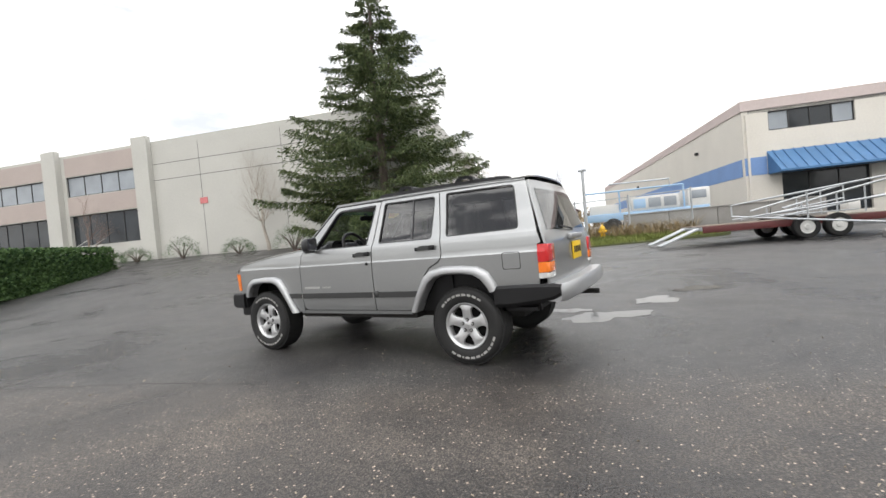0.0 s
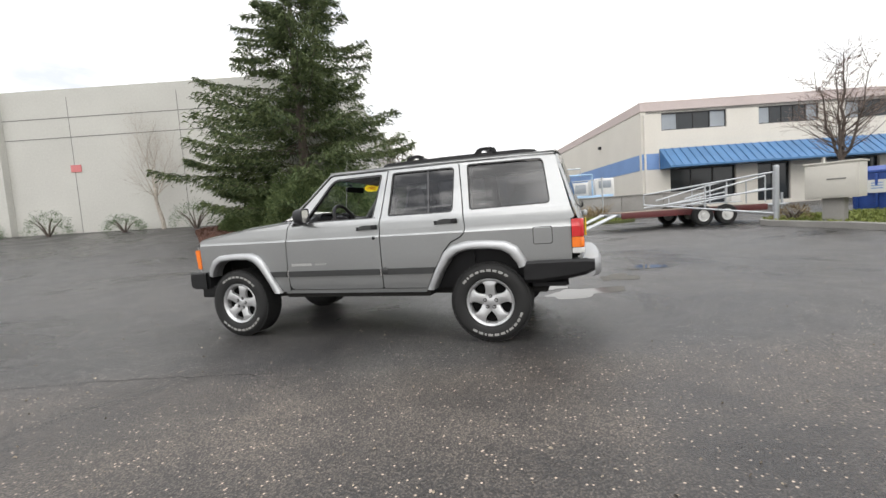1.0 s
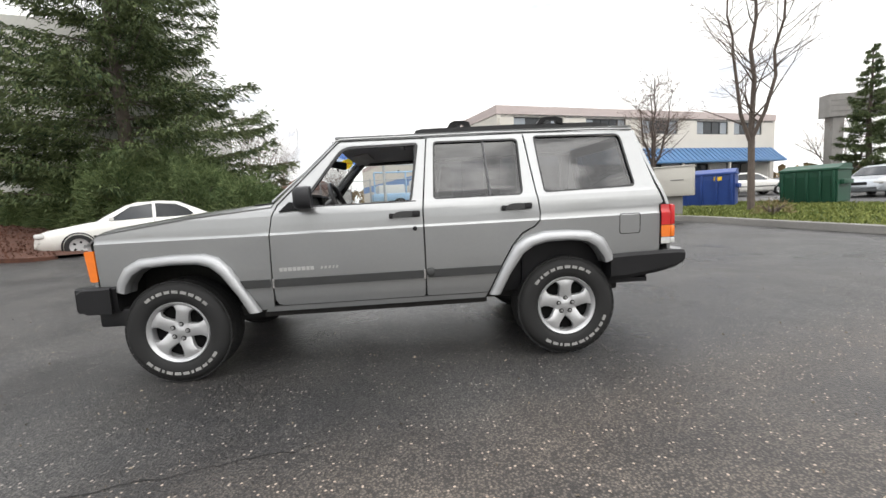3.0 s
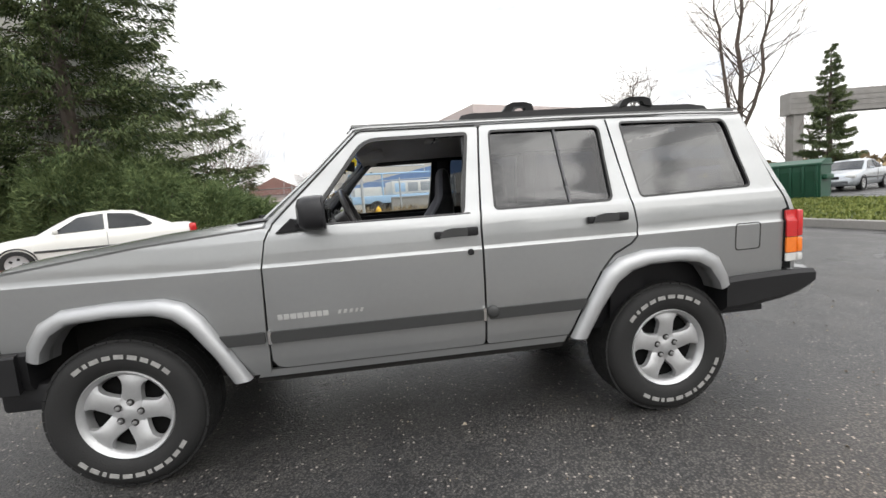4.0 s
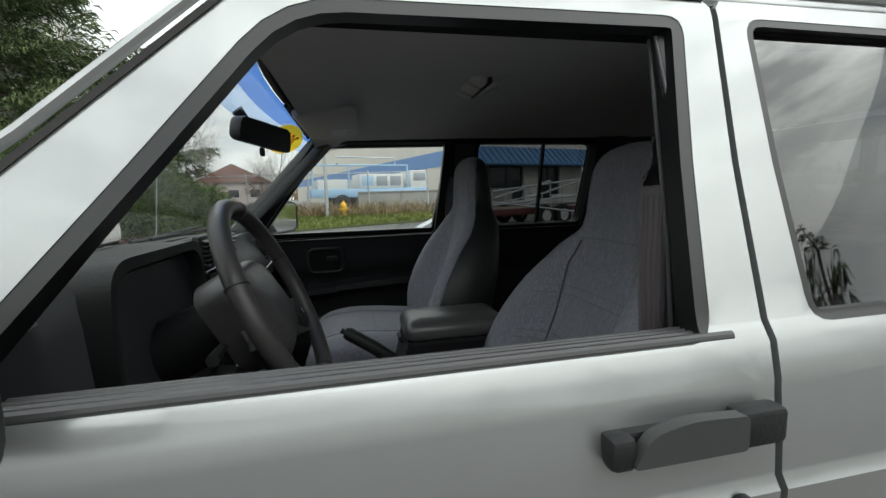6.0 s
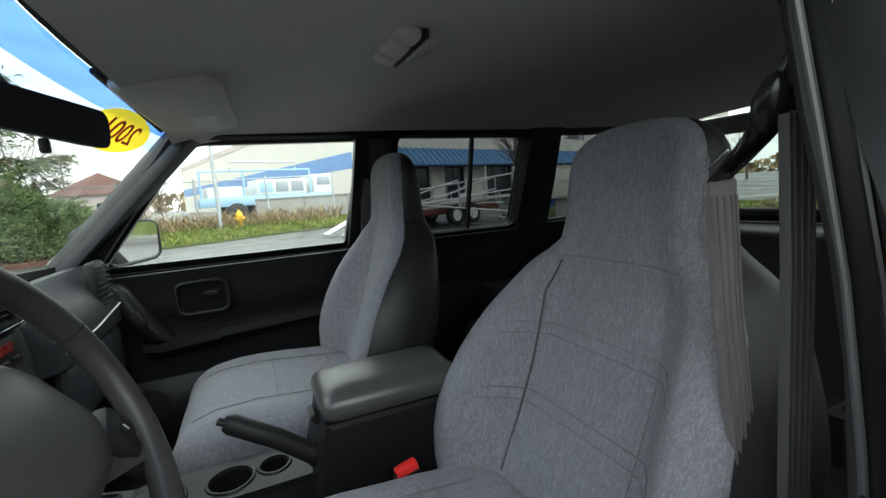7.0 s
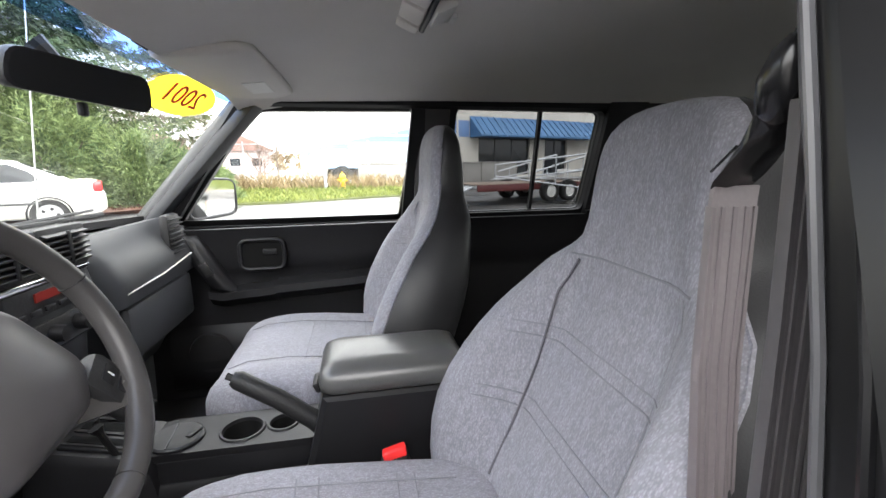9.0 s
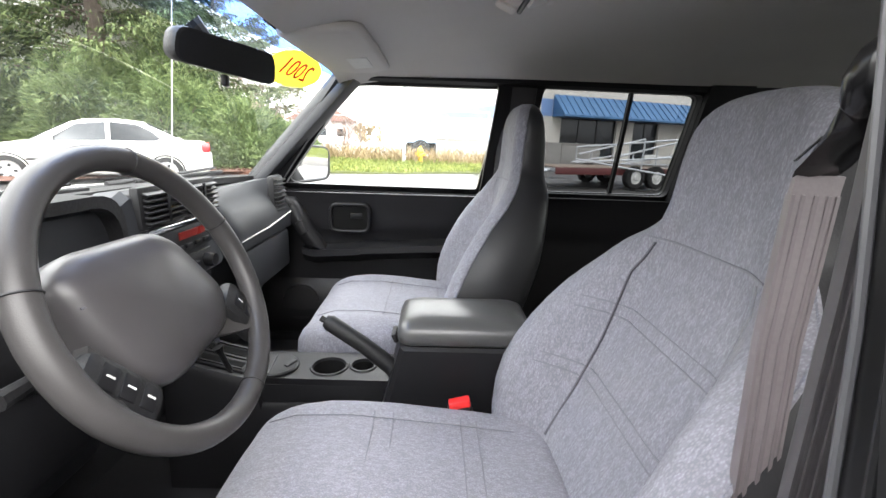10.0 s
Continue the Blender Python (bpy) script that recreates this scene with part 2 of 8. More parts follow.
PAINT = material("silver_metallic_paint", (0.335, 0.343, 0.344), 0.33, metal=0.7, vary=0.025, scale=3, fine=40, coat=0.9)
FLARE = material("silver_flare_plastic", (0.425, 0.432, 0.44), 0.42, metal=0.7, vary=0.05, scale=8, fine=300, coat=0.15)
BLACK = material("black_trim_plastic", (0.012, 0.012, 0.013), 0.5, vary=0.25, scale=9, fine=220, bump=0.12, spec=0.3)
SHELLBLACK = material("smooth_black_plastic", (0.016, 0.016, 0.018), 0.38, vary=0.12, scale=14, fine=200, spec=0.4)
DARKMOLD = material("dark_grey_moulding", (0.036, 0.037, 0.037), 0.5, vary=0.12, scale=12, fine=200)
RUBBER = material("tyre_rubber", (0.011, 0.011, 0.011), 0.72, vary=0.3, scale=11, fine=160, bump=0.2)
LETTER = material("tyre_white_print", (0.30, 0.295, 0.285), 0.7, vary=0.2, scale=30)
ALLOY = material("silver_painted_alloy", (0.52, 0.525, 0.53), 0.34, metal=0.6, vary=0.06, scale=20, coat=0.3)
STEEL = material("bare_steel", (0.45, 0.45, 0.45), 0.35, metal=0.9, vary=0.15, scale=15)
UNDER = material("underbody_grime_and_recess_dark", (0.02, 0.019, 0.018), 0.85, vary=0.3, scale=10)
RED_LENS = material("red_lamp_lens", (0.55, 0.018, 0.02), 0.12, vary=0.06, scale=40, coat=0.6)
AMBER = material("amber_lamp_lens", (0.85, 0.2, 0.02), 0.14, vary=0.06, scale=40, coat=0.6)
CLEAR_LENS = material("clear_lamp_lens", (0.6, 0.6, 0.58), 0.12, vary=0.06, scale=40, coat=0.6)
GLASS_DARK = glass_material("privacy_glass", (0.13, 0.135, 0.14), 0.085, 3.2)
GLASS_REAR = glass_material("rear_tinted_glass", (0.34, 0.37, 0.355), 0.06, 3.2)
GLASS_CLEAR = glass_material("clear_glass", (0.94, 0.96, 0.95), 0.045)
GLASS_BLUE = glass_material("blue_shade_band", (0.12, 0.27, 0.72), 0.045)
GLASS_PALE = glass_material("pale_blue_shade_band", (0.55, 0.68, 0.90), 0.045)
CLOTH = fabric_material()
CLOTH_DARK = material("dark_seat_backing", (0.018, 0.018, 0.02), 0.55, vary=0.15, scale=10, fine=500, bump=0.06, spec=0.3)
SHELL = material("dark_grey_seat_vinyl", (0.021, 0.021, 0.0225), 0.38, vary=0.12, scale=8, fine=400, bump=0.10, spec=0.4)
SEAM = material("seat_piping", (0.150, 0.149, 0.168), 0.8, vary=0.1)
TRIM = material("charcoal_interior_plastic", (0.009, 0.009, 0.0102), 0.42, vary=0.1, scale=6, fine=900, bump=0.05, spec=0.24)
DASHGREY = material("grey_dash_vinyl", (0.025, 0.0265, 0.030), 0.46, vary=0.06, scale=5, fine=900, bump=0.05, spec=0.3)
LINER = material("grey_headliner_cloth", (0.60, 0.582, 0.560), 0.95, vary=0.05, scale=5, fine=700, bump=0.08)
VISOR = material("pale_visor_vinyl", (0.60, 0.58, 0.55), 0.75, vary=0.04, scale=6, fine=700, bump=0.06)
WHEELSKIN = material("worn_black_leather", (0.040, 0.038, 0.038), 0.36, vary=0.1, scale=9, fine=700, bump=0.06, spec=0.3)
AIRBAG = material("dark_grey_vinyl", (0.046, 0.043, 0.045), 0.36, vary=0.06, scale=9, fine=900, bump=0.06, spec=0.5)
BELT = material("seat_belt_webbing", (0.150, 0.131, 0.137), 0.38, vary=0.12, scale=14, fine=260, bump=0.06)
LIDSKIN = material("glossy_armrest_vinyl", (0.06, 0.06, 0.06), 0.32, vary=0.06, scale=9, fine=900, bump=0.05)
SEAMDARK = material("dark_seat_piping", (0.078, 0.077, 0.088), 0.8, vary=0.1)
# Shaded copies of the webbing and its lines, for the belt's rear run.
BELTSHADED = material("shaded_belt_webbing", (0.085, 0.078, 0.084), 0.5, vary=0.1)
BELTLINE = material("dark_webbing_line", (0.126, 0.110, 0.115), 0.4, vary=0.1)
BELTSHADEDLINE = material("shaded_webbing_line", (0.062, 0.058, 0.062), 0.5, vary=0.1)
SEALRUBBER = material("smooth_black_seal_rubber", (0.006, 0.006, 0.0065), 0.33, vary=0.08, scale=4, fine=40)
CUPBLACK = material("matt_black_well", (0.006, 0.006, 0.006), 0.9, vary=0.1, spec=0.1)
# Grey of small trim parts; on the seal lips it paints a highlight.
TRIMGLINT = material("grey_trim_and_lip_glint", (0.065, 0.065, 0.070), 0.3, vary=0.06)
PILLAR = material("grey_pillar_plastic", (0.047, 0.046, 0.050), 0.5, vary=0.06, scale=5, fine=60, spec=0.3)
SILLRUBBER = material("grey_sill_rubber", (0.050, 0.049, 0.051), 0.32, vary=0.1, scale=12, fine=60, spec=0.5)
GLOSSBLACK = material("glossy_black_plastic", (0.012, 0.012, 0.013), 0.22, vary=0.1)
REDDARK = material("dim_red_display", (0.22, 0.02, 0.015), 0.3, vary=0.05)
REDBTN = material("red_button", (0.75, 0.03, 0.03), 0.35, vary=0.05)
MIRROR = material("mirror_glass", (0.85, 0.86, 0.87), 0.02, metal=1.0, vary=0.0)
GAUGE = material("orange_gauge_marks", (0.8, 0.25, 0.05), 0.5, vary=0.1)
CHROME = material("chrome", (0.75, 0.75, 0.75), 0.12, metal=1.0, vary=0.03)
YELLOW = material("yellow_plate_paint", (0.85, 0.55, 0.02), 0.45, vary=0.06, scale=10)
STICKER = material("translucent_yellow_vinyl", (0.88, 0.58, 0.02), 0.5, vary=0.05, scale=10)
st_n, st_l = STICKER.node_tree.nodes, STICKER.node_tree.links
st_t, st_m = st_n.new("ShaderNodeBsdfTranslucent"), st_n.new("ShaderNodeMixShader")
st_t.inputs["Color"].default_value = (0.95, 0.66, 0.03, 1)
st_m.inputs[0].default_value = 0.5
st_l.new(st_n["Principled BSDF"].outputs[0], st_m.inputs[1])
st_l.new(st_t.outputs[0], st_m.inputs[2])
st_l.new(st_m.outputs[0], st_n["Material Output"].inputs["Surface"])
REDINK = material("red_ink", (0.7, 0.04, 0.02), 0.6, vary=0.05)
BADGE = material("badge_grey", (0.55, 0.55, 0.54), 0.4, metal=0.5, vary=0.08)
PALE = material("pale_print", (0.62, 0.62, 0.6), 0.5, vary=0.08)
ASPHALT = asphalt_material()
CONCRETE = material("grey_concrete", (0.26, 0.25, 0.235), 0.85, vary=0.22, scale=1.5, fine=40, bump=0.4)
WALLWHITE = material("cream_wall_paint", (0.66, 0.63, 0.57), 0.85, vary=0.07, scale=0.5, fine=12, bump=0.1)
WALLGREY = material("pale_grey_tilt_up_concrete", (0.50, 0.495, 0.46), 0.88, vary=0.09, scale=0.35, fine=10, bump=0.1)
TAUPE = material("taupe_wall_paint", (0.42, 0.36, 0.33), 0.85, vary=0.08, scale=0.5, fine=12)
PINKBAND = material("pinkish_parapet_paint", (0.55, 0.47, 0.45), 0.85, vary=0.07, scale=0.6, fine=12)
BLUEBAND = material("blue_wall_paint", (0.18, 0.30, 0.55), 0.8, vary=0.1, scale=0.8, fine=12)
BLUEROOF = material("blue_standing_seam_metal", (0.075, 0.185, 0.36), 0.4, metal=0.2, vary=0.18, scale=1.2, fine=20)
WINDOW = material("dark_window_glass", (0.03, 0.035, 0.04), 0.06, vary=0.3, scale=0.8)
WINDOWPALE = material("blind_behind_glass", (0.3, 0.33, 0.36), 0.15, vary=0.2, scale=1.0)
FRAME = material("dark_bronze_frame", (0.03, 0.03, 0.032), 0.5, vary=0.15)
JOINT = material("joint_sealant", (0.20, 0.195, 0.185), 0.9, vary=0.1)
GALV = material("galvanised_steel", (0.45, 0.47, 0.49), 0.45, metal=0.6, vary=0.15, scale=8)
BLUEDUMP = material("blue_dumpster_paint", (0.02, 0.06, 0.26), 0.5, vary=0.2, scale=2, fine=25)
GREENDUMP = material("green_dumpster_paint", (0.008, 0.065, 0.035), 0.55, vary=0.2, scale=2, fine=25)
BOXBEIGE = material("beige_cabinet_paint", (0.52, 0.50, 0.45), 0.6, vary=0.06, scale=3)
WHITECAR = material("white_car_paint", (0.72, 0.71, 0.67), 0.25, vary=0.03, coat=0.7)
SILVERCAR = material("pale_silver_car_paint", (0.42, 0.45, 0.48), 0.3, metal=0.4, vary=0.04, coat=0.6)
TRUCKBLUE = material("sky_blue_truck_paint", (0.33, 0.50, 0.70), 0.45, vary=0.15, scale=1.5)
WOOD = material("weathered_trailer_planks", (0.17, 0.13, 0.10), 0.85, vary=0.3, scale=3, fine=40, bump=0.3)
BARK = material("brown_bark", (0.115, 0.092, 0.078), 0.95, vary=0.35, scale=6, fine=40, bump=0.6)
BARKPALE = material("pale_birch_bark", (0.42, 0.38, 0.33), 0.9, vary=0.35, scale=5, fine=25, bump=0.3)
TWIG = material("reddish_twigs", (0.20, 0.145, 0.12), 0.95, vary=0.3, scale=4)
MULCH = material("red_brown_bark_mulch", (0.085, 0.036, 0.022), 0.95, vary=0.45, scale=9, fine=70, bump=0.9)
SOIL = material("grassy_soil", (0.075, 0.085, 0.03), 0.95, vary=0.35, scale=2.5, fine=60, bump=0.8)
CONIFER = foliage_material("conifer_needles", (0.018, 0.038, 0.016), (0.12, 0.15, 0.06))
JUNIPER = foliage_material("juniper_sprays", (0.034, 0.068, 0.028), (0.20, 0.255, 0.105))
HEDGE = foliage_material("clipped_hedge_leaves", (0.018, 0.046, 0.017), (0.08, 0.14, 0.045))
GRASS = foliage_material("winter_grass", (0.065, 0.095, 0.02), (0.21, 0.235, 0.065))
DRYWEED = foliage_material("dry_weeds", (0.12, 0.085, 0.045), (0.30, 0.23, 0.13))
WATER = material("puddle_water", (0.03, 0.03, 0.03), 0.04, vary=0.05, spec=0.6)
CHIPS = foliage_material("stone_and_leaf_bits", (0.10, 0.08, 0.06), (0.42, 0.36, 0.28))
ROOFTILE = material("far_roof_shingle", (0.25, 0.14, 0.12), 0.9, vary=0.15, scale=1)


# ---- shape kit ----
def part(name, bm, mat, parent=None, label="", smooth=30, mods=None):
    me = bpy.data.meshes.new(name)
    bm.to_mesh(me)
    bm.free()
    me.materials.append(mat)
    if smooth:
        me.polygons.foreach_set("use_smooth", [True] * len(me.polygons))
        me.set_sharp_from_angle(angle=radians(smooth))
    ob = new(name, me)
    ob.parent = parent
    if label:
        tagged(ob, label)
    return ob


def raw(name, verts, faces, mat, parent=None, label="", smooth=False):
    me = bpy.data.meshes.new(name)
    me.from_pydata([tuple(v) for v in verts], [], [tuple(f) for f in faces])
    me.materials.append(mat)
    if smooth:
        me.polygons.foreach_set("use_smooth", [True] * len(me.polygons))
    ob = new(name, me)
    ob.parent = parent
    if label:
        tagged(ob, label)
    return ob


def thing(name, label, category, at=(0, 0, 0), rz=0.0, group="", kind=""):
    ob = new(name)
    ob.empty_display_size = 0.2
    ob.matrix_world = pose(*at, 0, 0, rz)
    return tagged(ob, label, category, group, kind)


def box(bm, c, s, bevel=0.0, rot=None, seg=2):
    """A box of centre c and size s, edges rounded."""
    b2 = bmesh.new()
    bmesh.ops.create_cube(b2, size=1)
    bmesh.ops.scale(b2, vec=s, verts=b2.verts)
    if bevel:
        bmesh.ops.bevel(b2, geom=b2.edges[:], offset=min(bevel, min(s) * 0.49), segments=seg, profile=0.5, affect="EDGES")
    m = Matrix.Translation(c)
    if rot is not None:
        m = m @ Euler([radians(a) for a in rot]).to_matrix().to_4x4()
    bmesh.ops.transform(b2, matrix=m, verts=b2.verts)
    merge(bm, b2)
    return bm


def merge(bm, b2):
    idx = {}
    for v in b2.verts:
        idx[v] = bm.verts.new(v.co)
    for f in b2.faces:
        try:
            bm.faces.new([idx[v] for v in f.verts])
        except ValueError:
            pass
    b2.free()


def quick_box(c, s, bevel=0.0, rot=None):
    return box(bmesh.new(), c, s, bevel, rot)


def tube(bm, pts, r, seg=8, caps=True):
    """A round bar along pts; r is a number or one per point."""
    pts = [Vector(p) for p in pts]
    rs = [float(q) for q in r] if isinstance(r, (list, tuple)) else [float(r)] * len(pts)
    rings = []
    prev = None
    for i, p in enumerate(pts):
        a = pts[max(0, i - 1)]
        b = pts[min(len(pts) - 1, i + 1)]
        d = (b - a).normalized()
        if prev is None:
            s = Vector((0, 0, 1)) if abs(d.z) < 0.9 else Vector((1, 0, 0))
            u = d.cross(s).normalized()
        else:
            u = (prev - d * prev.dot(d)).normalized()
        prev = u
        w = d.cross(u)
        rings.append([bm.verts.new(p + rs[i] * (math.cos(2 * math.pi * k / seg) * u + math.sin(2 * math.pi * k / seg) * w)) for k in range(seg)])
    for a, b in zip(rings, rings[1:]):
        for k in range(seg):
            bm.faces.new((a[k], a[(k + 1) % seg], b[(k + 1) % seg], b[k]))
    if caps:
        bm.faces.new(rings[0][::-1])
        bm.faces.new(rings[-1])
    return bm


def loft(bm, loops, close=True, caps=True):
    """Skin closed (or open) loops of equal length."""
    rings = [[bm.verts.new(p) for p in lp] for lp in loops]
    n = len(rings[0])
    for a, b in zip(rings, rings[1:]):
        for k in range(n if close else n - 1):
            bm.faces.new((a[k], a[(k + 1) % n], b[(k + 1) % n], b[k]))
    if caps and close:
        bm.faces.new(rings[0][::-1])
        bm.faces.new(rings[-1])
    bmesh.ops.recalc_face_normals(bm, faces=bm.faces[:])
    return bm


def grid(bm, nu, nv, fn):
    """A sheet with fn(u, v) -> point, u and v from 0 to 1."""
    vs = [[bm.verts.new(fn(i / nu, j / nv)) for j in range(nv + 1)] for i in range(nu + 1)]
    for i in range(nu):
        for j in range(nv):
            bm.faces.new((vs[i][j], vs[i + 1][j], vs[i + 1][j + 1], vs[i][j + 1]))
    return bm


def solid(bm, t):
    bmesh.ops.recalc_face_normals(bm, faces=bm.faces[:])
    bmesh.ops.solidify(bm, geom=bm.faces[:], thickness=t)
    return bm


def lathe(bm, prof, seg=32, axis="y", at=(0, 0, 0)):
    """Spin (radius, along) pairs round an axis."""
    rings = []
    for r, h in prof:
        ring = []
        for k in range(seg):
            a = 2 * math.pi * k / seg
            c, s = r * math.cos(a), r * math.sin(a)
            p = {"y": (c, h, s), "z": (c, s, h), "x": (h, c, s)}[axis]
            ring.append(bm.verts.new(Vector(p) + Vector(at)))
        rings.append(ring)
    for a, b in zip(rings, rings[1:]):
        for k in range(seg):
            bm.faces.new((a[k], a[(k + 1) % seg], b[(k + 1) % seg], b[k]))
    bmesh.ops.recalc_face_normals(bm, faces=bm.faces[:])
    return bm


def rounded(pts, r, n=4):
    """A polygon with its corners rounded; r is a number or one per corner."""
    out = []
    m = len(pts)
    rs = r if isinstance(r, (list, tuple)) else [r] * m
    for i in range(m):
        p, a, b = Vector(pts[i]), Vector(pts[i - 1]), Vector(pts[(i + 1) % m])
        if rs[i] <= 0:
            out.append(tuple(p))
            continue
        da, db = (a - p), (b - p)
        k = min(rs[i], da.length * 0.45, db.length * 0.45)
        s, e = p + da.normalized() * k, p + db.normalized() * k
        for j in range(n + 1):
            t = j / n
            out.append(tuple((1 - t) ** 2 * s + 2 * t * (1 - t) * p + t * t * e))
    return out


def prism(bm, poly, fn, d0, d1):
    """A flat polygon pushed from d0 to d1; fn(a, b, d) -> point."""
    a = [bm.verts.new(fn(p[0], p[1], d0)) for p in poly]
    b = [bm.verts.new(fn(p[0], p[1], d1)) for p in poly]
    n = len(poly)
    bm.faces.new(a[::-1])
    bm.faces.new(b)
    for k in range(n):
        bm.faces.new((a[k], a[(k + 1) % n], b[(k + 1) % n], b[k]))
    bmesh.ops.recalc_face_normals(bm, faces=bm.faces[:])
    return bm


def smooth01(a, b, x):
    t = max(0.0, min(1.0, (x - a) / (b - a)))
    return t * t * (3 - 2 * t)


def lerp_table(tab, x):
    if x <= tab[0][0]:
        return tab[0][1]
    for (x0, y0), (x1, y1) in zip(tab, tab[1:]):
        if x <= x1:
            return y0 + (y1 - y0) * (x - x0) / (x1 - x0)
    return tab[-1][1]


# ---- the ground ----
UX, UY = math.cos(radians(17.5)), math.sin(radians(17.5))


def ground_z(x, y):
    """Height of the lot: nearly level, rising behind and up the drive."""
    u, v = UX * x + UY * y, -UY * x + UX * y
    s = smooth01(3, 11, -u)
    near = 0.02 * max(0.0, min(y, 40) - 1)
    far = 0.085 * max(0.0, min(v, 22) - 4) + 0.01 * max(0.0, min(-u, 40) - 8)
    return (1 - s) * near + s * far


def site(u, v, z=0.0):
    """From the buildings' own axes to the world."""
    return Vector((UX * u - UY * v, UY * u + UX * v, z))


def axis_steps(fine, reach):
    a = list(np.arange(-fine, fine + 0.01, 0.75))
    far = [fine * 1.25, fine * 1.7, fine * 2.4, fine * 4, fine * 8, reach]
    return [-q for q in far[::-1]] + a + far


gx, gy = axis_steps(36, 900), axis_steps(36, 900)
gv = [(x, y, ground_z(x, y)) for x in gx for y in gy]
ny = len(gy)
gf = [(i * ny + j, (i + 1) * ny + j, (i + 1) * ny + j + 1, i * ny + j + 1) for i in range(len(gx) - 1) for j in range(ny - 1)]
ground = raw("ground", gv, gf, ASPHALT, smooth=True)
tagged(ground, "worn damp grey asphalt parking lot with stone chips", "parking lot", kind="structure")


def inside(poly, x, y):
    c = False
    for (x0, y0), (x1, y1) in zip(poly, poly[1:] + poly[:1]):
        if (y0 > y) != (y1 > y) and x < (x1 - x0) * (y - y0) / (y1 - y0) + x0:
            c = not c
    return c


def bed(name, poly, lift, mat, label, category, bank=None, step=0.5):
    """A raised planted bed over the lot, with a rim down to the ground."""
    poly = rounded(poly, 1.2, 5)
    bm = bmesh.new()
    f = bm.faces.new([bm.verts.new((x, y, 0)) for x, y in poly])
    bmesh.ops.triangulate(bm, faces=[f])
    xs, ys = [p[0] for p in poly], [p[1] for p in poly]
    for lo, hi, ax in ((min(xs), max(xs), 0), (min(ys), max(ys), 1)):
        k = lo + step
        while k < hi:
            co, no = [0, 0, 0], [0, 0, 0]
            co[ax], no[ax] = k, 1
            bmesh.ops.bisect_plane(bm, geom=bm.verts[:] + bm.edges[:] + bm.faces[:], plane_co=co, plane_no=no)
            k += step
    for v in bm.verts:
        h = bank(v.co.x, v.co.y) if bank else 0
        v.co.z = ground_z(v.co.x, v.co.y) + lift + h + 0.04 * noise.noise((v.co.x * 0.8, v.co.y * 0.8, 3))
    rim = bmesh.ops.extrude_edge_only(bm, edges=[e for e in bm.edges if e.is_boundary])
    for v in [q for q in rim["geom"] if isinstance(q, bmesh.types.BMVert)]:
        v.co.z -= lift + 0.25
    bmesh.ops.recalc_face_normals(bm, faces=bm.faces[:])
    ob = part(name, bm, mat)
    return tagged(ob, label, category, kind="structure")


VERGE = [(10.4, -4), (9.6, 1), (8.75, 5), (8.35, 8), (7.55, 9.6), (7.2, 10.6), (7.6, 11.5), (9.5, 12.4), (14.5, 13.8), (15.5, 4), (15.0, -4)]
STRIP = [(-5.5, 13.4), (-2.8, 12.7), (0.2, 14.0), (2.4, 14.9), (4.6, 15.6), (4.2, 17.6), (1.0, 20.5), (-6.5, 20.5)]
ISLAND = [(-10.0, 6.8), (-8.9, 6.4), (-8.2, 7.0), (-9.6, 8.6), (-8.2, 10.8), (-5.0, 11.6), (-3.6, 13.2), (-5.5, 18), (-17, 19), (-17, 13), (-12.6, 9.2)]


def strip_bank(x, y):
    return 0.13 * smooth01(14.2, 17.0, y)


bed("grass_verge", VERGE, 0.13, SOIL, "kerbed winter grass verge beside the lot", "grass verge")
bed("grass_strip", STRIP, 0.05, SOIL, "weedy grass strip along the fence", "grass strip", strip_bank)
bed("planting_bed", ISLAND, 0.10, MULCH, "red-brown bark mulch bed under the evergreens", "planting bed")


def kerb(poly, width, height, label):
    bm = bmesh.new()
    n = len(poly)
    loops = []
    for i, (x, y) in enumerate(poly):
        a, b = Vector(poly[max(0, i - 1)]), Vector(poly[min(n - 1, i + 1)])
        d = (b - a).normalized()
        nx, ny_ = -d.y * width / 2, d.x * width / 2
        z = ground_z(x, y)
        loops.append([(x - nx, y - ny_, z - 0.1), (x - nx, y - ny_, z + height - 0.015), (x - nx * 0.8, y - ny_ * 0.8, z + height), (x + nx * 0.8, y + ny_ * 0.8, z + height), (x + nx, y + ny_, z + height - 0.015), (x + nx, y + ny_, z - 0.1)])
    loft(bm, loops)
    ob = part("kerb", bm, CONCRETE)
    return tagged(ob, label, "kerb", kind="structure")


vk = rounded(VERGE, 1.2, 5)
kerb([p for p in vk if p[0] < 11 and p[1] < 12.6], 0.16, 0.16, "weathered concrete kerb round the grass verge")


# ---- the two industrial buildings ----
def slab(name, c, s, mat, parent, bevel=0.0, label=""):
    return part(name, quick_box(c, s, bevel), mat, parent, label, smooth=0)


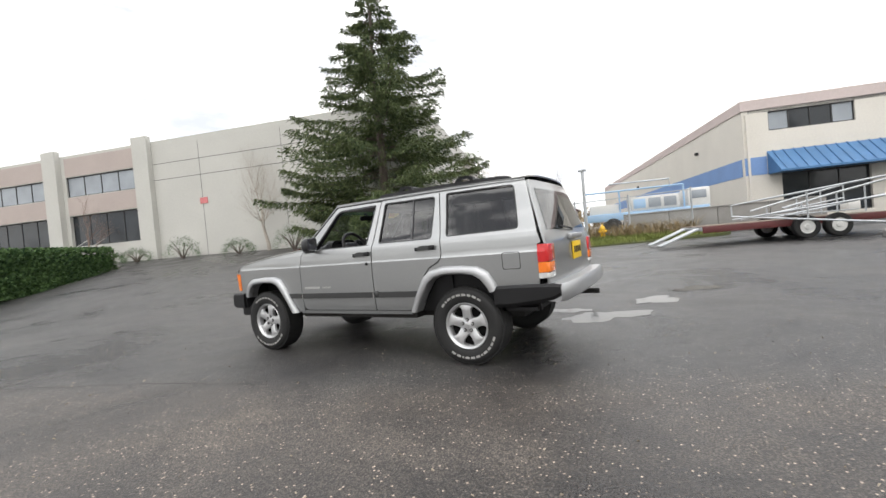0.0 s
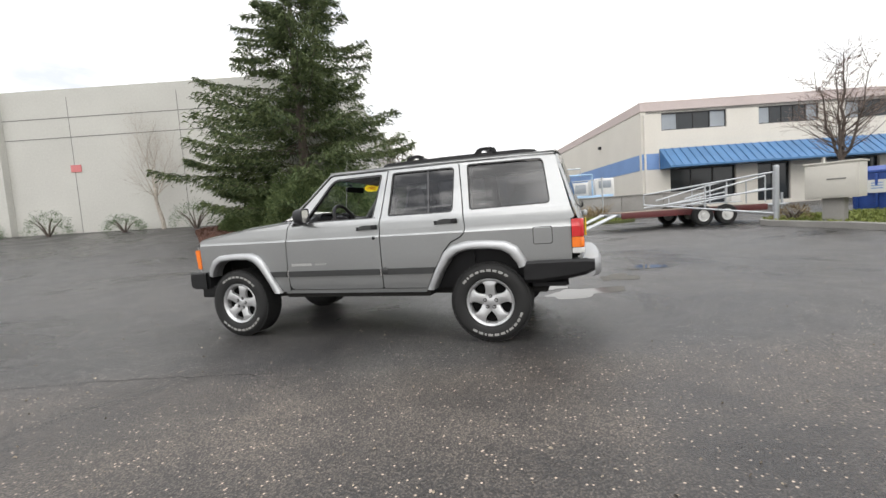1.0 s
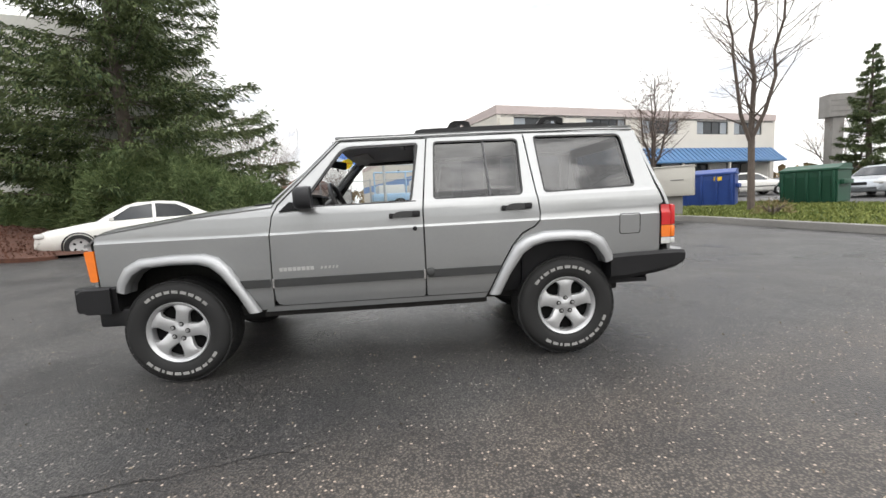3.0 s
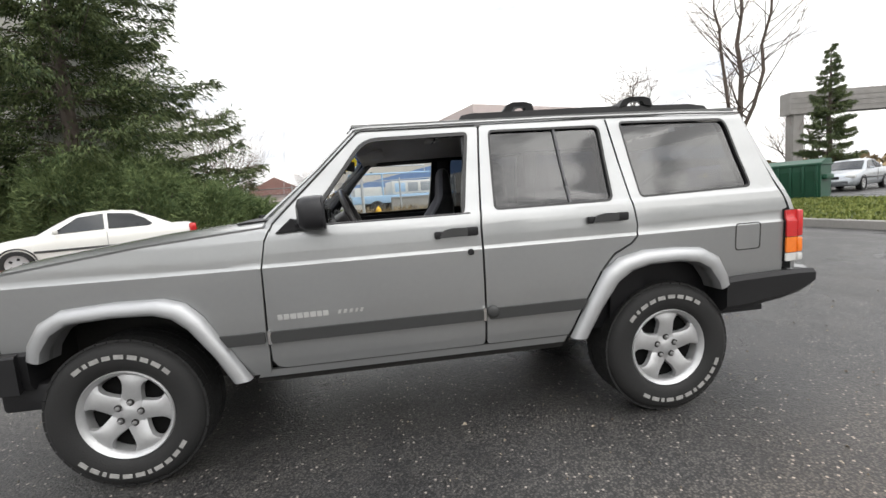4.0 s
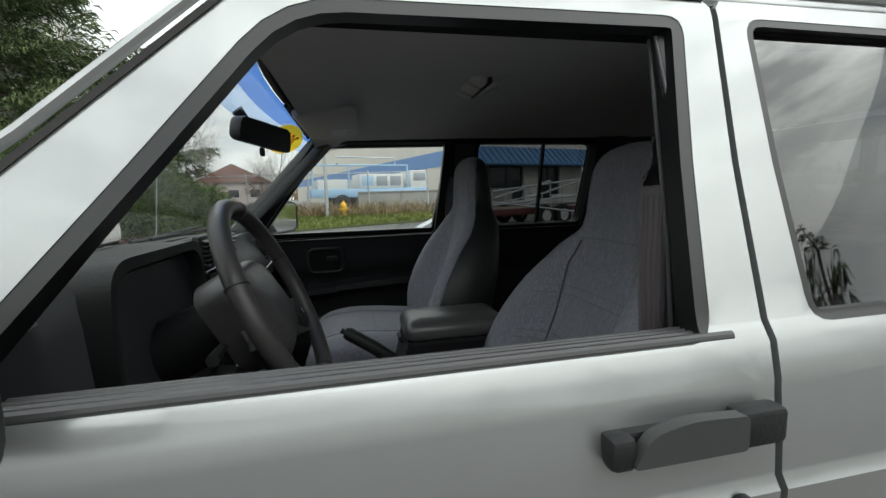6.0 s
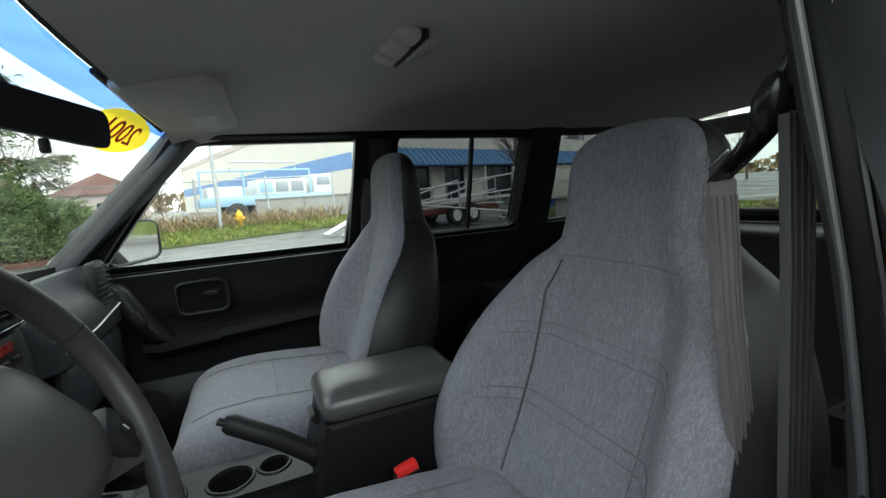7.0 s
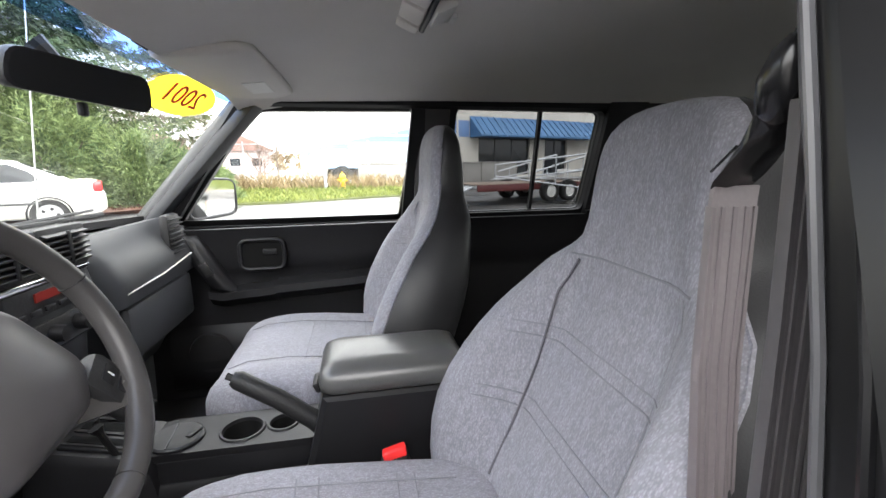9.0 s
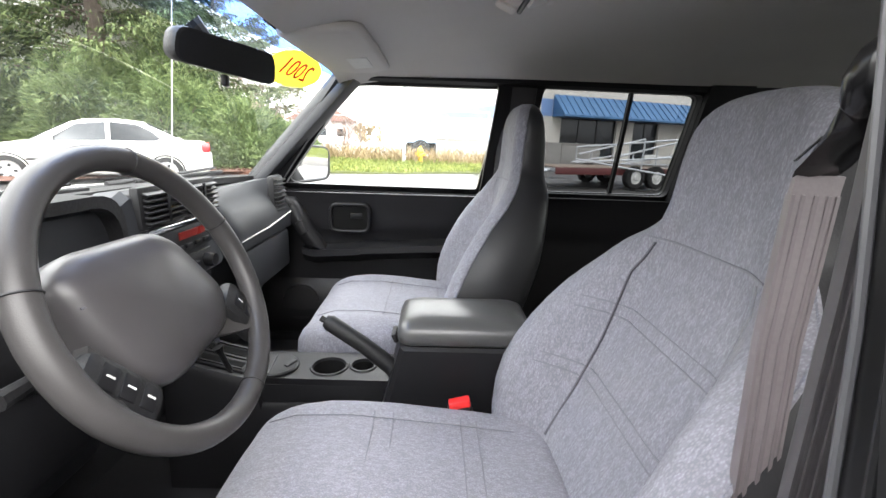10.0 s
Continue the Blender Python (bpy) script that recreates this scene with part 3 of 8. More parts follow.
def punched_wall(name, length, height, thick, holes, mat, parent, y=0.0, z0=0.0):
    """A wall along x with openings cut through it; holes are (x0, x1, z0, z1)."""
    xs = sorted({0, length, *[h[0] for h in holes], *[h[1] for h in holes]})
    zs = sorted({z0, height, *[h[2] for h in holes], *[h[3] for h in holes]})
    bm = bmesh.new()
    cell = {}
    for i in range(len(xs) - 1):
        for j in range(len(zs) - 1):
            cx, cz = (xs[i] + xs[i + 1]) / 2, (zs[j] + zs[j + 1]) / 2
            if not any(h[0] < cx < h[1] and h[2] < cz < h[3] for h in holes):
                cell[i, j] = 1
    vert = {}

    def v(i, j, s):
        if (i, j, s) not in vert:
            vert[i, j, s] = bm.verts.new((xs[i], y + (0 if s == 0 else thick), zs[j]))
        return vert[i, j, s]

    for i, j in cell:
        bm.faces.new((v(i, j, 0), v(i + 1, j, 0), v(i + 1, j + 1, 0), v(i, j + 1, 0)))
        bm.faces.new((v(i, j, 1), v(i, j + 1, 1), v(i + 1, j + 1, 1), v(i + 1, j, 1)))
        for di, dj, a, b in ((-1, 0, (i, j), (i, j + 1)), (1, 0, (i + 1, j), (i + 1, j + 1)), (0, -1, (i, j), (i + 1, j)), (0, 1, (i, j + 1), (i + 1, j + 1))):
            if (i + di, j + dj) not in cell:
                bm.faces.new((v(*a, 0), v(*b, 0), v(*b, 1), v(*a, 1)))
    bmesh.ops.recalc_face_normals(bm, faces=bm.faces[:])
    return part(name, bm, mat, parent, smooth=0)


def window_unit(parent, x0, x1, z0, z1, y, lights, depth=0.12, pale=()):
    """A framed window in an opening: frame bars and one pane per light."""
    win = part("window", quick_box(((x0 + x1) / 2, y + depth + 0.05, (z0 + z1) / 2), (x1 - x0, 0.03, z1 - z0)), FRAME, parent, smooth=0)
    w = (x1 - x0) / lights
    bm = bmesh.new()
    for zz in (z0 + 0.03, z1 - 0.03):
        box(bm, ((x0 + x1) / 2, y + depth, zz), (x1 - x0, 0.07, 0.06))
    for k in range(lights + 1):
        box(bm, (min(max(x0 + k * w, x0 + 0.03), x1 - 0.03), y + depth + 0.003, (z0 + z1) / 2), (0.06, 0.066, z1 - z0 - 0.11))
    part("frame", bm, FRAME, win, smooth=0)
    for k in range(lights):
        part("pane", quick_box((x0 + (k + 0.5) * w, y + depth + 0.012, (z0 + z1) / 2), (w - 0.05, 0.012, z1 - z0 - 0.1)), WINDOWPALE if k in pale else WINDOW, win, smooth=0)
    return win


def build_right():
    b = thing("blue_trimmed_warehouse", "cream two-storey warehouse with blue metal awning and band", "building", (5.9, 24.3, 0.0), 17.5)
    length, top, deep = 27.5, 7.06, 46.0
    ups = [(1.24, 5.17, 4), (7.1, 10.73, 5), (12.3, 15.9, 4), (18.0, 21.6, 4), (22.3, 25.8, 4)]
    lows = [(1.7, 5.7, 3), (7.0, 9.0, 2), (11.2, 14.4, 3), (16.2, 19.5, 3), (21.4, 24.6, 3)]
    holes = [(x0, x1, 5.34, 6.37) for x0, x1, _ in ups] + [(x0, x1, 0.75, 3.02) for x0, x1, _ in lows]
    punched_wall("wall", length, top - 0.55, 0.3, holes, WALLWHITE, b, 0, -0.5)
    slab("parapet", (length / 2, 0.14, top - 0.27), (length + 0.12, 0.38, 0.54), PINKBAND, b)
    slab("side_wall", (0.15, deep / 2 + 0.302, 3.0), (0.3, deep, 7.02), WALLWHITE, b)
    slab("side_parapet", (0.14, deep / 2 + 0.302, top - 0.27), (0.37, deep, 0.54), PINKBAND, b)
    slab("side_wall", (length - 0.15, deep / 2 + 0.302, 3.0), (0.3, deep, 7.02), WALLWHITE, b)
    slab("back_wall", (length / 2, deep + 0.45, 3.0), (length, 0.3, 7.0), WALLWHITE, b)
    slab("roof", (length / 2, deep / 2, 6.45), (length - 0.6, deep, 0.2), CONCRETE, b)
    slab("blue_band", (-0.008, deep / 2 + 0.3, 3.52), (0.012, deep, 0.95), BLUEBAND, b)
    slab("blue_band", (0.52, -0.008, 3.52), (1.04, 0.012, 0.95), BLUEBAND, b)
    slab("downpipe", (0.18, -0.06, 3.0), (0.11, 0.1, 6.6), WALLWHITE, b, 0.02)
    for x0, x1, k in ups:
        window_unit(b, x0, x1, 5.34, 6.37, 0.0, k, pale=(0, k - 1))
    for x0, x1, k in lows:
        window_unit(b, x0, x1, 0.75, 3.02, 0.0, k, 0.18)
    a0, a1 = 1.07, 27.2
    bm = bmesh.new()
    prism(bm, [(0.0, 4.25), (0.0, 3.02), (-1.25, 3.02), (-1.25, 3.12)], lambda p, q, d: (d, p - 0.004, q), a0, a1)
    aw = part("awning", bm, BLUEROOF, b, "sloping blue standing-seam metal awning", smooth=0)
    x = a0 + 0.25
    while x < a1:
        bm = bmesh.new()
        prism(bm, [(-0.01, 4.24), (-1.25, 3.12), (-1.25, 3.17), (-0.01, 4.30)], lambda p, q, d: (d, p - 0.006, q), x, x + 0.04)
        part("seam", bm, BLUEROOF, aw, smooth=0)
        x += 0.48
    for x in (10.0, 15.2, 20.3, 25.2):
        slab("post", (x, -1.1, 1.4), (0.14, 0.14, 3.2), WALLWHITE, b, 0.02)
    slab("light_fixture", (-0.1, 6.5, 5.4), (0.2, 0.25, 0.2), FRAME, b, 0.03)
    slab("light_fixture", (-0.1, 24.0, 4.9), (0.2, 0.25, 0.2), FRAME, b, 0.03)
    return b


build_right()


def build_left():
    """The two-storey tilt-up building up the drive."""
    o = site(-60, 21.0, 1.5)
    b = thing("tilt_up_warehouse", "pale grey tilt-up concrete warehouse with taupe window bays", "building", o, 17.5)
    length, top = 55.0, 8.55
    bays = []
    x = 36.6 - 5 * 8.4
    for k in range(5):
        x0 = 27.0 - k * 8.45
        if x0 > 0.5:
            bays.append((x0, x0 + 6.4))
    holes = []
    for x0, x1 in bays:
        holes += [(x0, x1, 5.4, 6.9), (x0, x1, 1.6, 3.95)]
    punched_wall("wall", length, top, 0.35, holes, WALLGREY, b, 0, -2.0)
    slab("side_wall", (length - 0.175, 15.36, 3.2), (0.35, 30, top + 2.1), WALLGREY, b)
    slab("back_wall", (length / 2, 30.6, 3.2), (length, 0.35, top + 2.1), WALLGREY, b)
    slab("side_wall", (0.175, 15.36, 3.2), (0.35, 30, top + 2.1), WALLGREY, b)
    slab("roof", (length / 2, 15.4, top - 0.4), (length - 0.8, 29.9, 0.2), CONCRETE, b)
    for x0, x1 in bays:
        slab("taupe_panel", ((x0 + x1) / 2, -0.01, 7.65), (x1 - x0, 0.016, 1.4), TAUPE, b)
        slab("taupe_panel", ((x0 + x1) / 2, -0.01, 4.68), (x1 - x0, 0.016, 1.36), TAUPE, b)
        window_unit(b, x0, x1, 5.4, 6.9, 0.0, 4, 0.14, pale=(0, 1, 2, 3))
        window_unit(b, x0, x1, 1.6, 3.95, 0.0, 4, 0.25)
        slab("pilaster", (x1 + 1.02, -0.2, 3.4), (1.3, 0.42, top + 2.5), WALLGREY, b, 0.02)
    for z in (5.75, 6.9):
        slab("panel_joint", (44.9, -0.004, z), (20.0, 0.01, 0.05), JOINT, b)
    for x in (39.0, 45.5, 52.0):
        slab("panel_joint", (x, -0.005, 3.3), (0.03, 0.01, top + 1.0), JOINT, b)
    slab("sign", (39.1, -0.03, 3.9), (0.62, 0.03, 0.42), material("faded_red_sign", (0.6, 0.2, 0.2), 0.7), b)
    return b


build_left()


# ---- the silver four-door wagon: exterior ----
# It faces -x; its near flank lies at -y; the wheels stand at x = +-1.288.
suv = thing("suv", "silver-grey boxy four-door off-road wagon parked on damp asphalt, driver's window open", "car")

SIDE = [(0.36, 0.790), (0.44, 0.812), (0.52, 0.829), (0.60, 0.838), (0.72, 0.845), (0.90, 0.851), (0.940, 0.852), (0.954, 0.844), (1.0, 0.8415), (1.06, 0.835), (1.10, 0.823), (1.12, 0.809), (1.30, 0.742), (1.50, 0.676), (1.54, 0.658), (1.60, 0.63)]


def half_width(x, z):
    w = lerp_table(SIDE, z)
    return w - 0.055 * smooth01(0.9, 2.15, x) - 0.06 * smooth01(0.75, 1.9, -x)


def skin(outer, holes=(), off=0.0, thick=0.02, side=-1, dz=0.04, dx=0.16):
    """A body panel: an outline in x and z, laid on the car's flank and given thickness."""
    from mathutils.geometry import tessellate_polygon
    loops = [[Vector((x, z, 0)) for x, z in lp] for lp in (outer, *holes)]
    tris = tessellate_polygon(loops)
    flat = [p for lp in loops for p in lp]
    bm = bmesh.new()
    vs = [bm.verts.new((p.x, 0, p.y)) for p in flat]
    for t in tris:
        try:
            bm.faces.new([vs[i] for i in t])
        except ValueError:
            pass
    xs, zs = [p.x for p in loops[0]], [p.y for p in loops[0]]
    cuts = [(0, 0, z) for z in sorted({*[round(v, 3) for v in np.arange(min(zs) + dz, max(zs), dz)], *[k for k, _ in SIDE if min(zs) + 0.004 < k < max(zs) - 0.004]})]
    for co in cuts:
        bmesh.ops.bisect_plane(bm, geom=bm.verts[:] + bm.edges[:] + bm.faces[:], plane_co=co, plane_no=(0, 0, 1))
    x = min(xs) + dx
    while x < max(xs):
        bmesh.ops.bisect_plane(bm, geom=bm.verts[:] + bm.edges[:] + bm.faces[:], plane_co=(x, 0, 0), plane_no=(1, 0, 0))
        x += dx
    for v in bm.verts:
        v.co.y = side * (half_width(v.co.x, v.co.z) + off)
    for f in bm.faces:
        f.normal_update()
        if f.normal.y * side < 0:
            f.normal_flip()
    edge = [e for e in bm.edges if e.is_boundary]
    back = bmesh.ops.duplicate(bm, geom=bm.faces[:])
    vmap = back["vert_map"]
    for f in [g for g in back["geom"] if isinstance(g, bmesh.types.BMFace)]:
        f.normal_flip()
    for v in [g for g in back["geom"] if isinstance(g, bmesh.types.BMVert)]:
        v.co.y -= side * thick
    for e in edge:
        a, b = e.verts
        if e.is_valid and a in vmap and b in vmap:
            try:
                bm.faces.new((a, b, vmap[b], vmap[a]))
            except ValueError:
                pass
    bmesh.ops.recalc_face_normals(bm, faces=bm.faces[:])
    return bm


ARCH_F_OUT = [(-0.735, 0.45), (-0.80, 0.575), (-0.90, 0.755), (-0.965, 0.822), (-1.05, 0.850), (-1.25, 0.852), (-1.47, 0.836), (-1.56, 0.79), (-1.62, 0.70), (-1.635, 0.64)]
ARCH_F_IN = [(-0.805, 0.45), (-0.865, 0.575), (-0.955, 0.71), (-1.015, 0.762), (-1.09, 0.785), (-1.25, 0.788), (-1.43, 0.775), (-1.50, 0.735), (-1.55, 0.67), (-1.565, 0.62)]
ARCH_R_OUT = [(0.755, 0.465), (0.83, 0.62), (0.925, 0.785), (1.0, 0.84), (1.13, 0.868), (1.30, 0.866), (1.45, 0.852), (1.545, 0.80), (1.60, 0.70), (1.615, 0.655)]
ARCH_R_IN = [(0.825, 0.465), (0.895, 0.60), (0.985, 0.73), (1.055, 0.775), (1.15, 0.797), (1.30, 0.797), (1.41, 0.783), (1.475, 0.745), (1.53, 0.67), (1.545, 0.63)]


def hood_z(x):
    return lerp_table([(-1.86, 0.945), (-1.80, 0.983), (-1.70, 1.005), (-1.13, 1.078), (-0.62, 1.122)], x)


FENDER = [(-0.66, 0.46), (-0.652, 0.56), (-0.655, 0.66), (-0.643, 0.95), (-0.622, 1.06), (-0.598, 1.112)] + [(x, hood_z(x) - 0.012) for x in (-0.8, -1.13, -1.45, -1.70)] + [(-1.745, 0.985), (-1.745, 0.64)] + ARCH_F_IN[::-1]
FRONT_DOOR = [(-0.643, 0.52), (-0.625, 0.488), (-0.59, 0.478), (0.318, 0.478), (0.330, 0.49), (0.336, 0.66), (0.338, 1.05), (0.364, 1.30), (0.388, 1.515), (0.378, 1.527), (-0.17, 1.527), (-0.195, 1.515), (-0.585, 1.125), (-0.618, 1.05), (-0.636, 0.95), (-0.645, 0.66)]
FRONT_HOLE = rounded([(-0.462, 1.104), (-0.168, 1.493), (0.340, 1.499), (0.275, 1.104)], [0.02, 0.07, 0.03, 0.03])
REAR_DOOR = [(0.346, 0.66), (0.341, 0.49), (0.352, 0.478), (0.752, 0.478), (0.822, 0.62), (0.918, 0.788), (0.985, 0.865), (1.07, 0.905), (1.105, 0.94), (1.112, 0.985), (1.100, 1.09), (1.052, 1.515), (1.042, 1.527), (0.408, 1.527), (0.398, 1.515), (0.374, 1.30), (0.348, 1.05)]
REAR_HOLE = rounded([(0.414, 1.112), (0.438, 1.502), (1.018, 1.498), (1.014, 1.112)], [0.03, 0.03, 0.04, 0.04])
FRONT_HOLE_FAR = rounded([(-0.522, 1.104), (-0.208, 1.493), (0.340, 1.499), (0.275, 1.104)], [0.02, 0.05, 0.03, 0.03])
QUARTER = [(1.120, 0.985), (1.113, 0.935), (1.078, 0.898), (0.992, 0.857), (0.926, 0.782)] + ARCH_R_IN[2:] + [(1.60, 0.63), (1.95, 0.64), (1.955, 0.73), (1.955, 1.0), (1.985, 1.012), (1.955, 1.10), (1.865, 1.47), (1.85, 1.522), (1.835, 1.527), (1.062, 1.527), (1.062, 1.515), (1.109, 1.09)]
QUARTER_HOLE = rounded([(1.155, 1.118), (1.123, 1.512), (1.757, 1.507), (1.808, 1.130)], [0.03, 0.03, 0.05, 0.04])


def ring(hole, grow):
    """The same outline moved out (or in) by grow."""
    c = Vector((sum(p[0] for p in hole) / len(hole), sum(p[1] for p in hole) / len(hole)))
    out = []
    n = len(hole)
    for i in range(n):
        a, b = Vector(hole[i - 1]), Vector(hole[(i + 1) % n])
        d = (b - a).normalized()
        nn = Vector((d.y, -d.x))
        p = Vector(hole[i])
        if nn.dot(p - c) < 0:
            nn = -nn
        out.append(tuple(p + nn * grow))
    return out


def flare(outer, inner, side):
    """A moulded wheel-arch lip, bulging out from the flank."""
    bm = bmesh.new()
    n = len(outer)

    def at(t, k):
        o, i = Vector(outer[t]), Vector(inner[t])
        fr, bulge, deep = ((0.0, 0.004, 0), (0.06, 0.030, 0), (0.25, 0.046, 0), (0.75, 0.056, 0), (0.94, 0.050, 0), (1.0, 0.034, 0), (1.0, -0.07, 0))[k][0:3]
        p = o.lerp(i, fr)
        return (p.x, side * (half_width(p.x, max(p.y, 0.5)) + bulge), p.y)

    rows = [[bm.verts.new(at(t, k)) for k in range(7)] for t in range(n)]
    for a, b in zip(rows, rows[1:]):
        for k in range(6):
            bm.faces.new((a[k], a[k + 1], b[k + 1], b[k]))
    for r in (rows[0], rows[-1]):
        bm.faces.new(r)
    bmesh.ops.subdivide_edges(bm, edges=[e for e in bm.edges if abs(e.verts[0].co.x - e.verts[1].co.x) + abs(e.verts[0].co.z - e.verts[1].co.z) > 0.08], cuts=2, use_grid_fill=True, smooth=0.6)
    bmesh.ops.recalc_face_normals(bm, faces=bm.faces[:])
    return bm


def glass_pane(corners, side, inset, mat, parent, name="window_glass", label=""):
    """One curved sheet between four corners, given from the lower front round over the top."""
    c = [Vector(k) for k in corners]

    def fn(a, b):
        p = (c[0].lerp(c[3], a)).lerp(c[1].lerp(c[2], a), b)
        return (p.x, side * (half_width(p.x, p.y) - inset), p.y)

    ob = part(name, grid(bmesh.new(), 8, 10, fn), mat, parent, label, smooth=80)
    ob.visible_shadow = False
    return ob


FRONT_PANE = [(-0.528, 1.100), (-0.212, 1.498), (0.345, 1.504), (0.280, 1.100)]
REAR_PANE = [(0.408, 1.107), (0.433, 1.507), (1.024, 1.503), (1.020, 1.107)]
QUARTER_PANE = [(1.150, 1.113), (1.118, 1.517), (1.763, 1.512), (1.814, 1.125)]


for side in (-1, 1):
    near = side < 0
    part("front_fender", skin(FENDER, (), 0, 0.02, side), PAINT, suv)
    fd = part("front_door", skin(FRONT_DOOR, (FRONT_HOLE if near else FRONT_HOLE_FAR,), 0, 0.022, side), PAINT, suv, "silver front door with the window wound down" if near else "")
    rd = part("rear_door", skin(REAR_DOOR, (REAR_HOLE,), 0, 0.022, side), PAINT, suv)
    qp = part("quarter_panel", skin(QUARTER, (QUARTER_HOLE,), 0, 0.022, side), PAINT, suv)
    if near:
        fd_near = fd
    for owner, hole, tint in ((fd, FRONT_HOLE if near else FRONT_HOLE_FAR, None), (rd, REAR_HOLE, REAR_PANE), (qp, QUARTER_HOLE, QUARTER_PANE)):
        inner = ring(hole, -0.017 if owner is fd else -0.011)
        if near and owner is fd:
            inner = [(x, z if z > 1.135 else min(z, 1.109)) for x, z in inner]
        part("window_seal", skin(ring(hole, 0.004), (inner,), -0.001, 0.03, side, 0.08, 0.3), SEALRUBBER, owner, smooth=50)
        if tint:
            glass_pane(tint, side, 0.014, GLASS_DARK, owner)
    if not near:
        glass_pane(FRONT_PANE, side, 0.014, GLASS_CLEAR, fd)
    # the divider bar of the rear door's window
    part("window_divider", skin([(0.79, 1.11), (0.802, 1.11), (0.780, 1.50), (0.769, 1.50)], (), -0.004, 0.02, side), BLACK if not near else TRIMGLINT, rd)
    part("wheel_arch_flare", flare(ARCH_F_OUT, ARCH_F_IN, side), FLARE, suv, smooth=50)
    part("wheel_arch_flare", flare(ARCH_R_OUT, ARCH_R_IN, side), FLARE, suv, smooth=50)
    # rub strips and sill
    part("side_moulding", skin(rounded([(-0.846, 0.606), (-0.875, 0.658), (-0.660, 0.658), (-0.660, 0.606)], 0.008, 2), (), 0.014, 0.014, side), DARKMOLD, suv)
    part("side_moulding", skin(rounded([(-0.636, 0.604), (-0.636, 0.657), (0.326, 0.657), (0.326, 0.604)], 0.012, 2), (), 0.014, 0.014, side), DARKMOLD, fd)
    part("side_moulding", skin(rounded([(0.352, 0.604), (0.352, 0.657), (0.842, 0.657), (0.818, 0.604)], 0.012, 2), (), 0.014, 0.014, side), DARKMOLD, rd)
    for own, cx in ((fd, -0.641), (fd, 0.331)):
        part("moulding_clip", skin([(cx - 0.006, 0.60), (cx - 0.006, 0.662), (cx + 0.008, 0.662), (cx + 0.008, 0.60)], (), 0.013, 0.012, side), CHROME, own)
    part("strip_end", lathe(bmesh.new(), [(0.030, 0.0), (0.028, side * 0.009), (0.018, side * 0.014), (0.0, side * 0.015)], 20, "y", (0.372, side * (half_width(0.37, 0.64) + 0.008), 0.640)), DARKMOLD, rd, smooth=60)
    part("sill_panel", skin([(-0.72, 0.438), (-0.70, 0.472), (0.75, 0.472), (0.73, 0.438)], (), -0.006, 0.03, side), PAINT, suv)
    # handles and lock
    for own, x0, z in ((fd, 0.122, 1.024), (rd, 0.856, 1.036)):
        bm = bmesh.new()
        y = side * (half_width(x0, z) + 0.004)
        box(bm, (x0 + 0.100, y, z - 0.002), (0.195, 0.014, 0.026), 0.006)
        box(bm, (x0 + 0.014, y + side * 0.010, z - 0.004), (0.028, 0.024, 0.034), 0.007)
        box(bm, (x0 + 0.172, y + side * 0.012, z + 0.003), (0.058, 0.026, 0.040), 0.007)
        dh = part("door_handle", bm, BLACK, own, "black pull handle")
        grip = rounded([(x0 + 0.020, z - 0.016), (x0 + 0.040, z + 0.016), (x0 + 0.085, z + 0.025), (x0 + 0.150, z + 0.021), (x0 + 0.150, z - 0.016)], [0.006, 0.012, 0.02, 0.006, 0.006], 4)
        bm = prism(bmesh.new(), grip, lambda a, b, d: (a, y + side * d, b), 0.012, 0.026)
        part("grip", bm, DARKMOLD, dh, smooth=40)
    bm = bmesh.new()
    lathe(bm, [(0.0, -0.012), (0.009, -0.012), (0.014, -0.008), (0.015, 0.0)] if side < 0 else [(0.0, 0.012), (0.009, 0.012), (0.014, 0.008), (0.015, 0.0)], 16, "y", (0.284, side * half_width(0.284, 0.932), 0.932))
    part("lock", bm, BLACK, fd)
    # flank badge as plain bars
    if near:
        x = -0.598
        for k, w in enumerate((0.020, 0.022, 0.024, 0.022, 0.022, 0.024, 0.020, 0.022)):
            part("badge_bar", skin([(x, 0.704), (x, 0.728), (x + w, 0.728), (x + w, 0.704)], (), 0.002, 0.003, side), BADGE, fd)
            x += w + 0.006
        x += 0.035
        for w in (0.018, 0.02, 0.02, 0.016, 0.018):
            part("badge_bar", skin([(x, 0.707), (x + 0.006, 0.724), (x + w, 0.724), (x + w - 0.006, 0.707)], (), 0.002, 0.003, side), BADGE, fd)
            x += w + 0.006
        part("fuel_door_gap", skin(rounded([(1.664, 0.811), (1.664, 0.950), (1.815, 0.950), (1.815, 0.811)], 0.02), (rounded([(1.669, 0.816), (1.669, 0.945), (1.810, 0.945), (1.810, 0.816)], 0.018),), 0.0015, 0.004, side), UNDER, qp)
    # outer mirror
    m = part("door_mirror", bmesh.new(), BLACK, suv, "black door mirror")
    mx, mt_ = (0.0, 0.012) if near else (-0.084, 0.059)
    mz, my_, gh_, gy_ = (1.163, 0.080, 0.067, 0.068) if near else (1.190, 0.090, 0.0735, 0.0775)
    bm = bmesh.new()
    loops = []
    for x, s in ((-0.452, 0.50), (-0.446, 0.80), (-0.420, 0.97), (-0.365, 1.0), (-0.350, 0.96)):
        cy = side * 0.925
        loops.append([(mx + x + mt_ * a, cy + side * s * my_ * a, mz + s * (gh_ + 0.010) * b) for a, b in rounded([(-1, -0.92), (-1, 1), (1, 0.90), (1, -0.92)], 0.75, 5)])
    loft(bm, loops)
    part("mirror_shell", bm, SHELLBLACK, m, smooth=60)
    bm = bmesh.new()
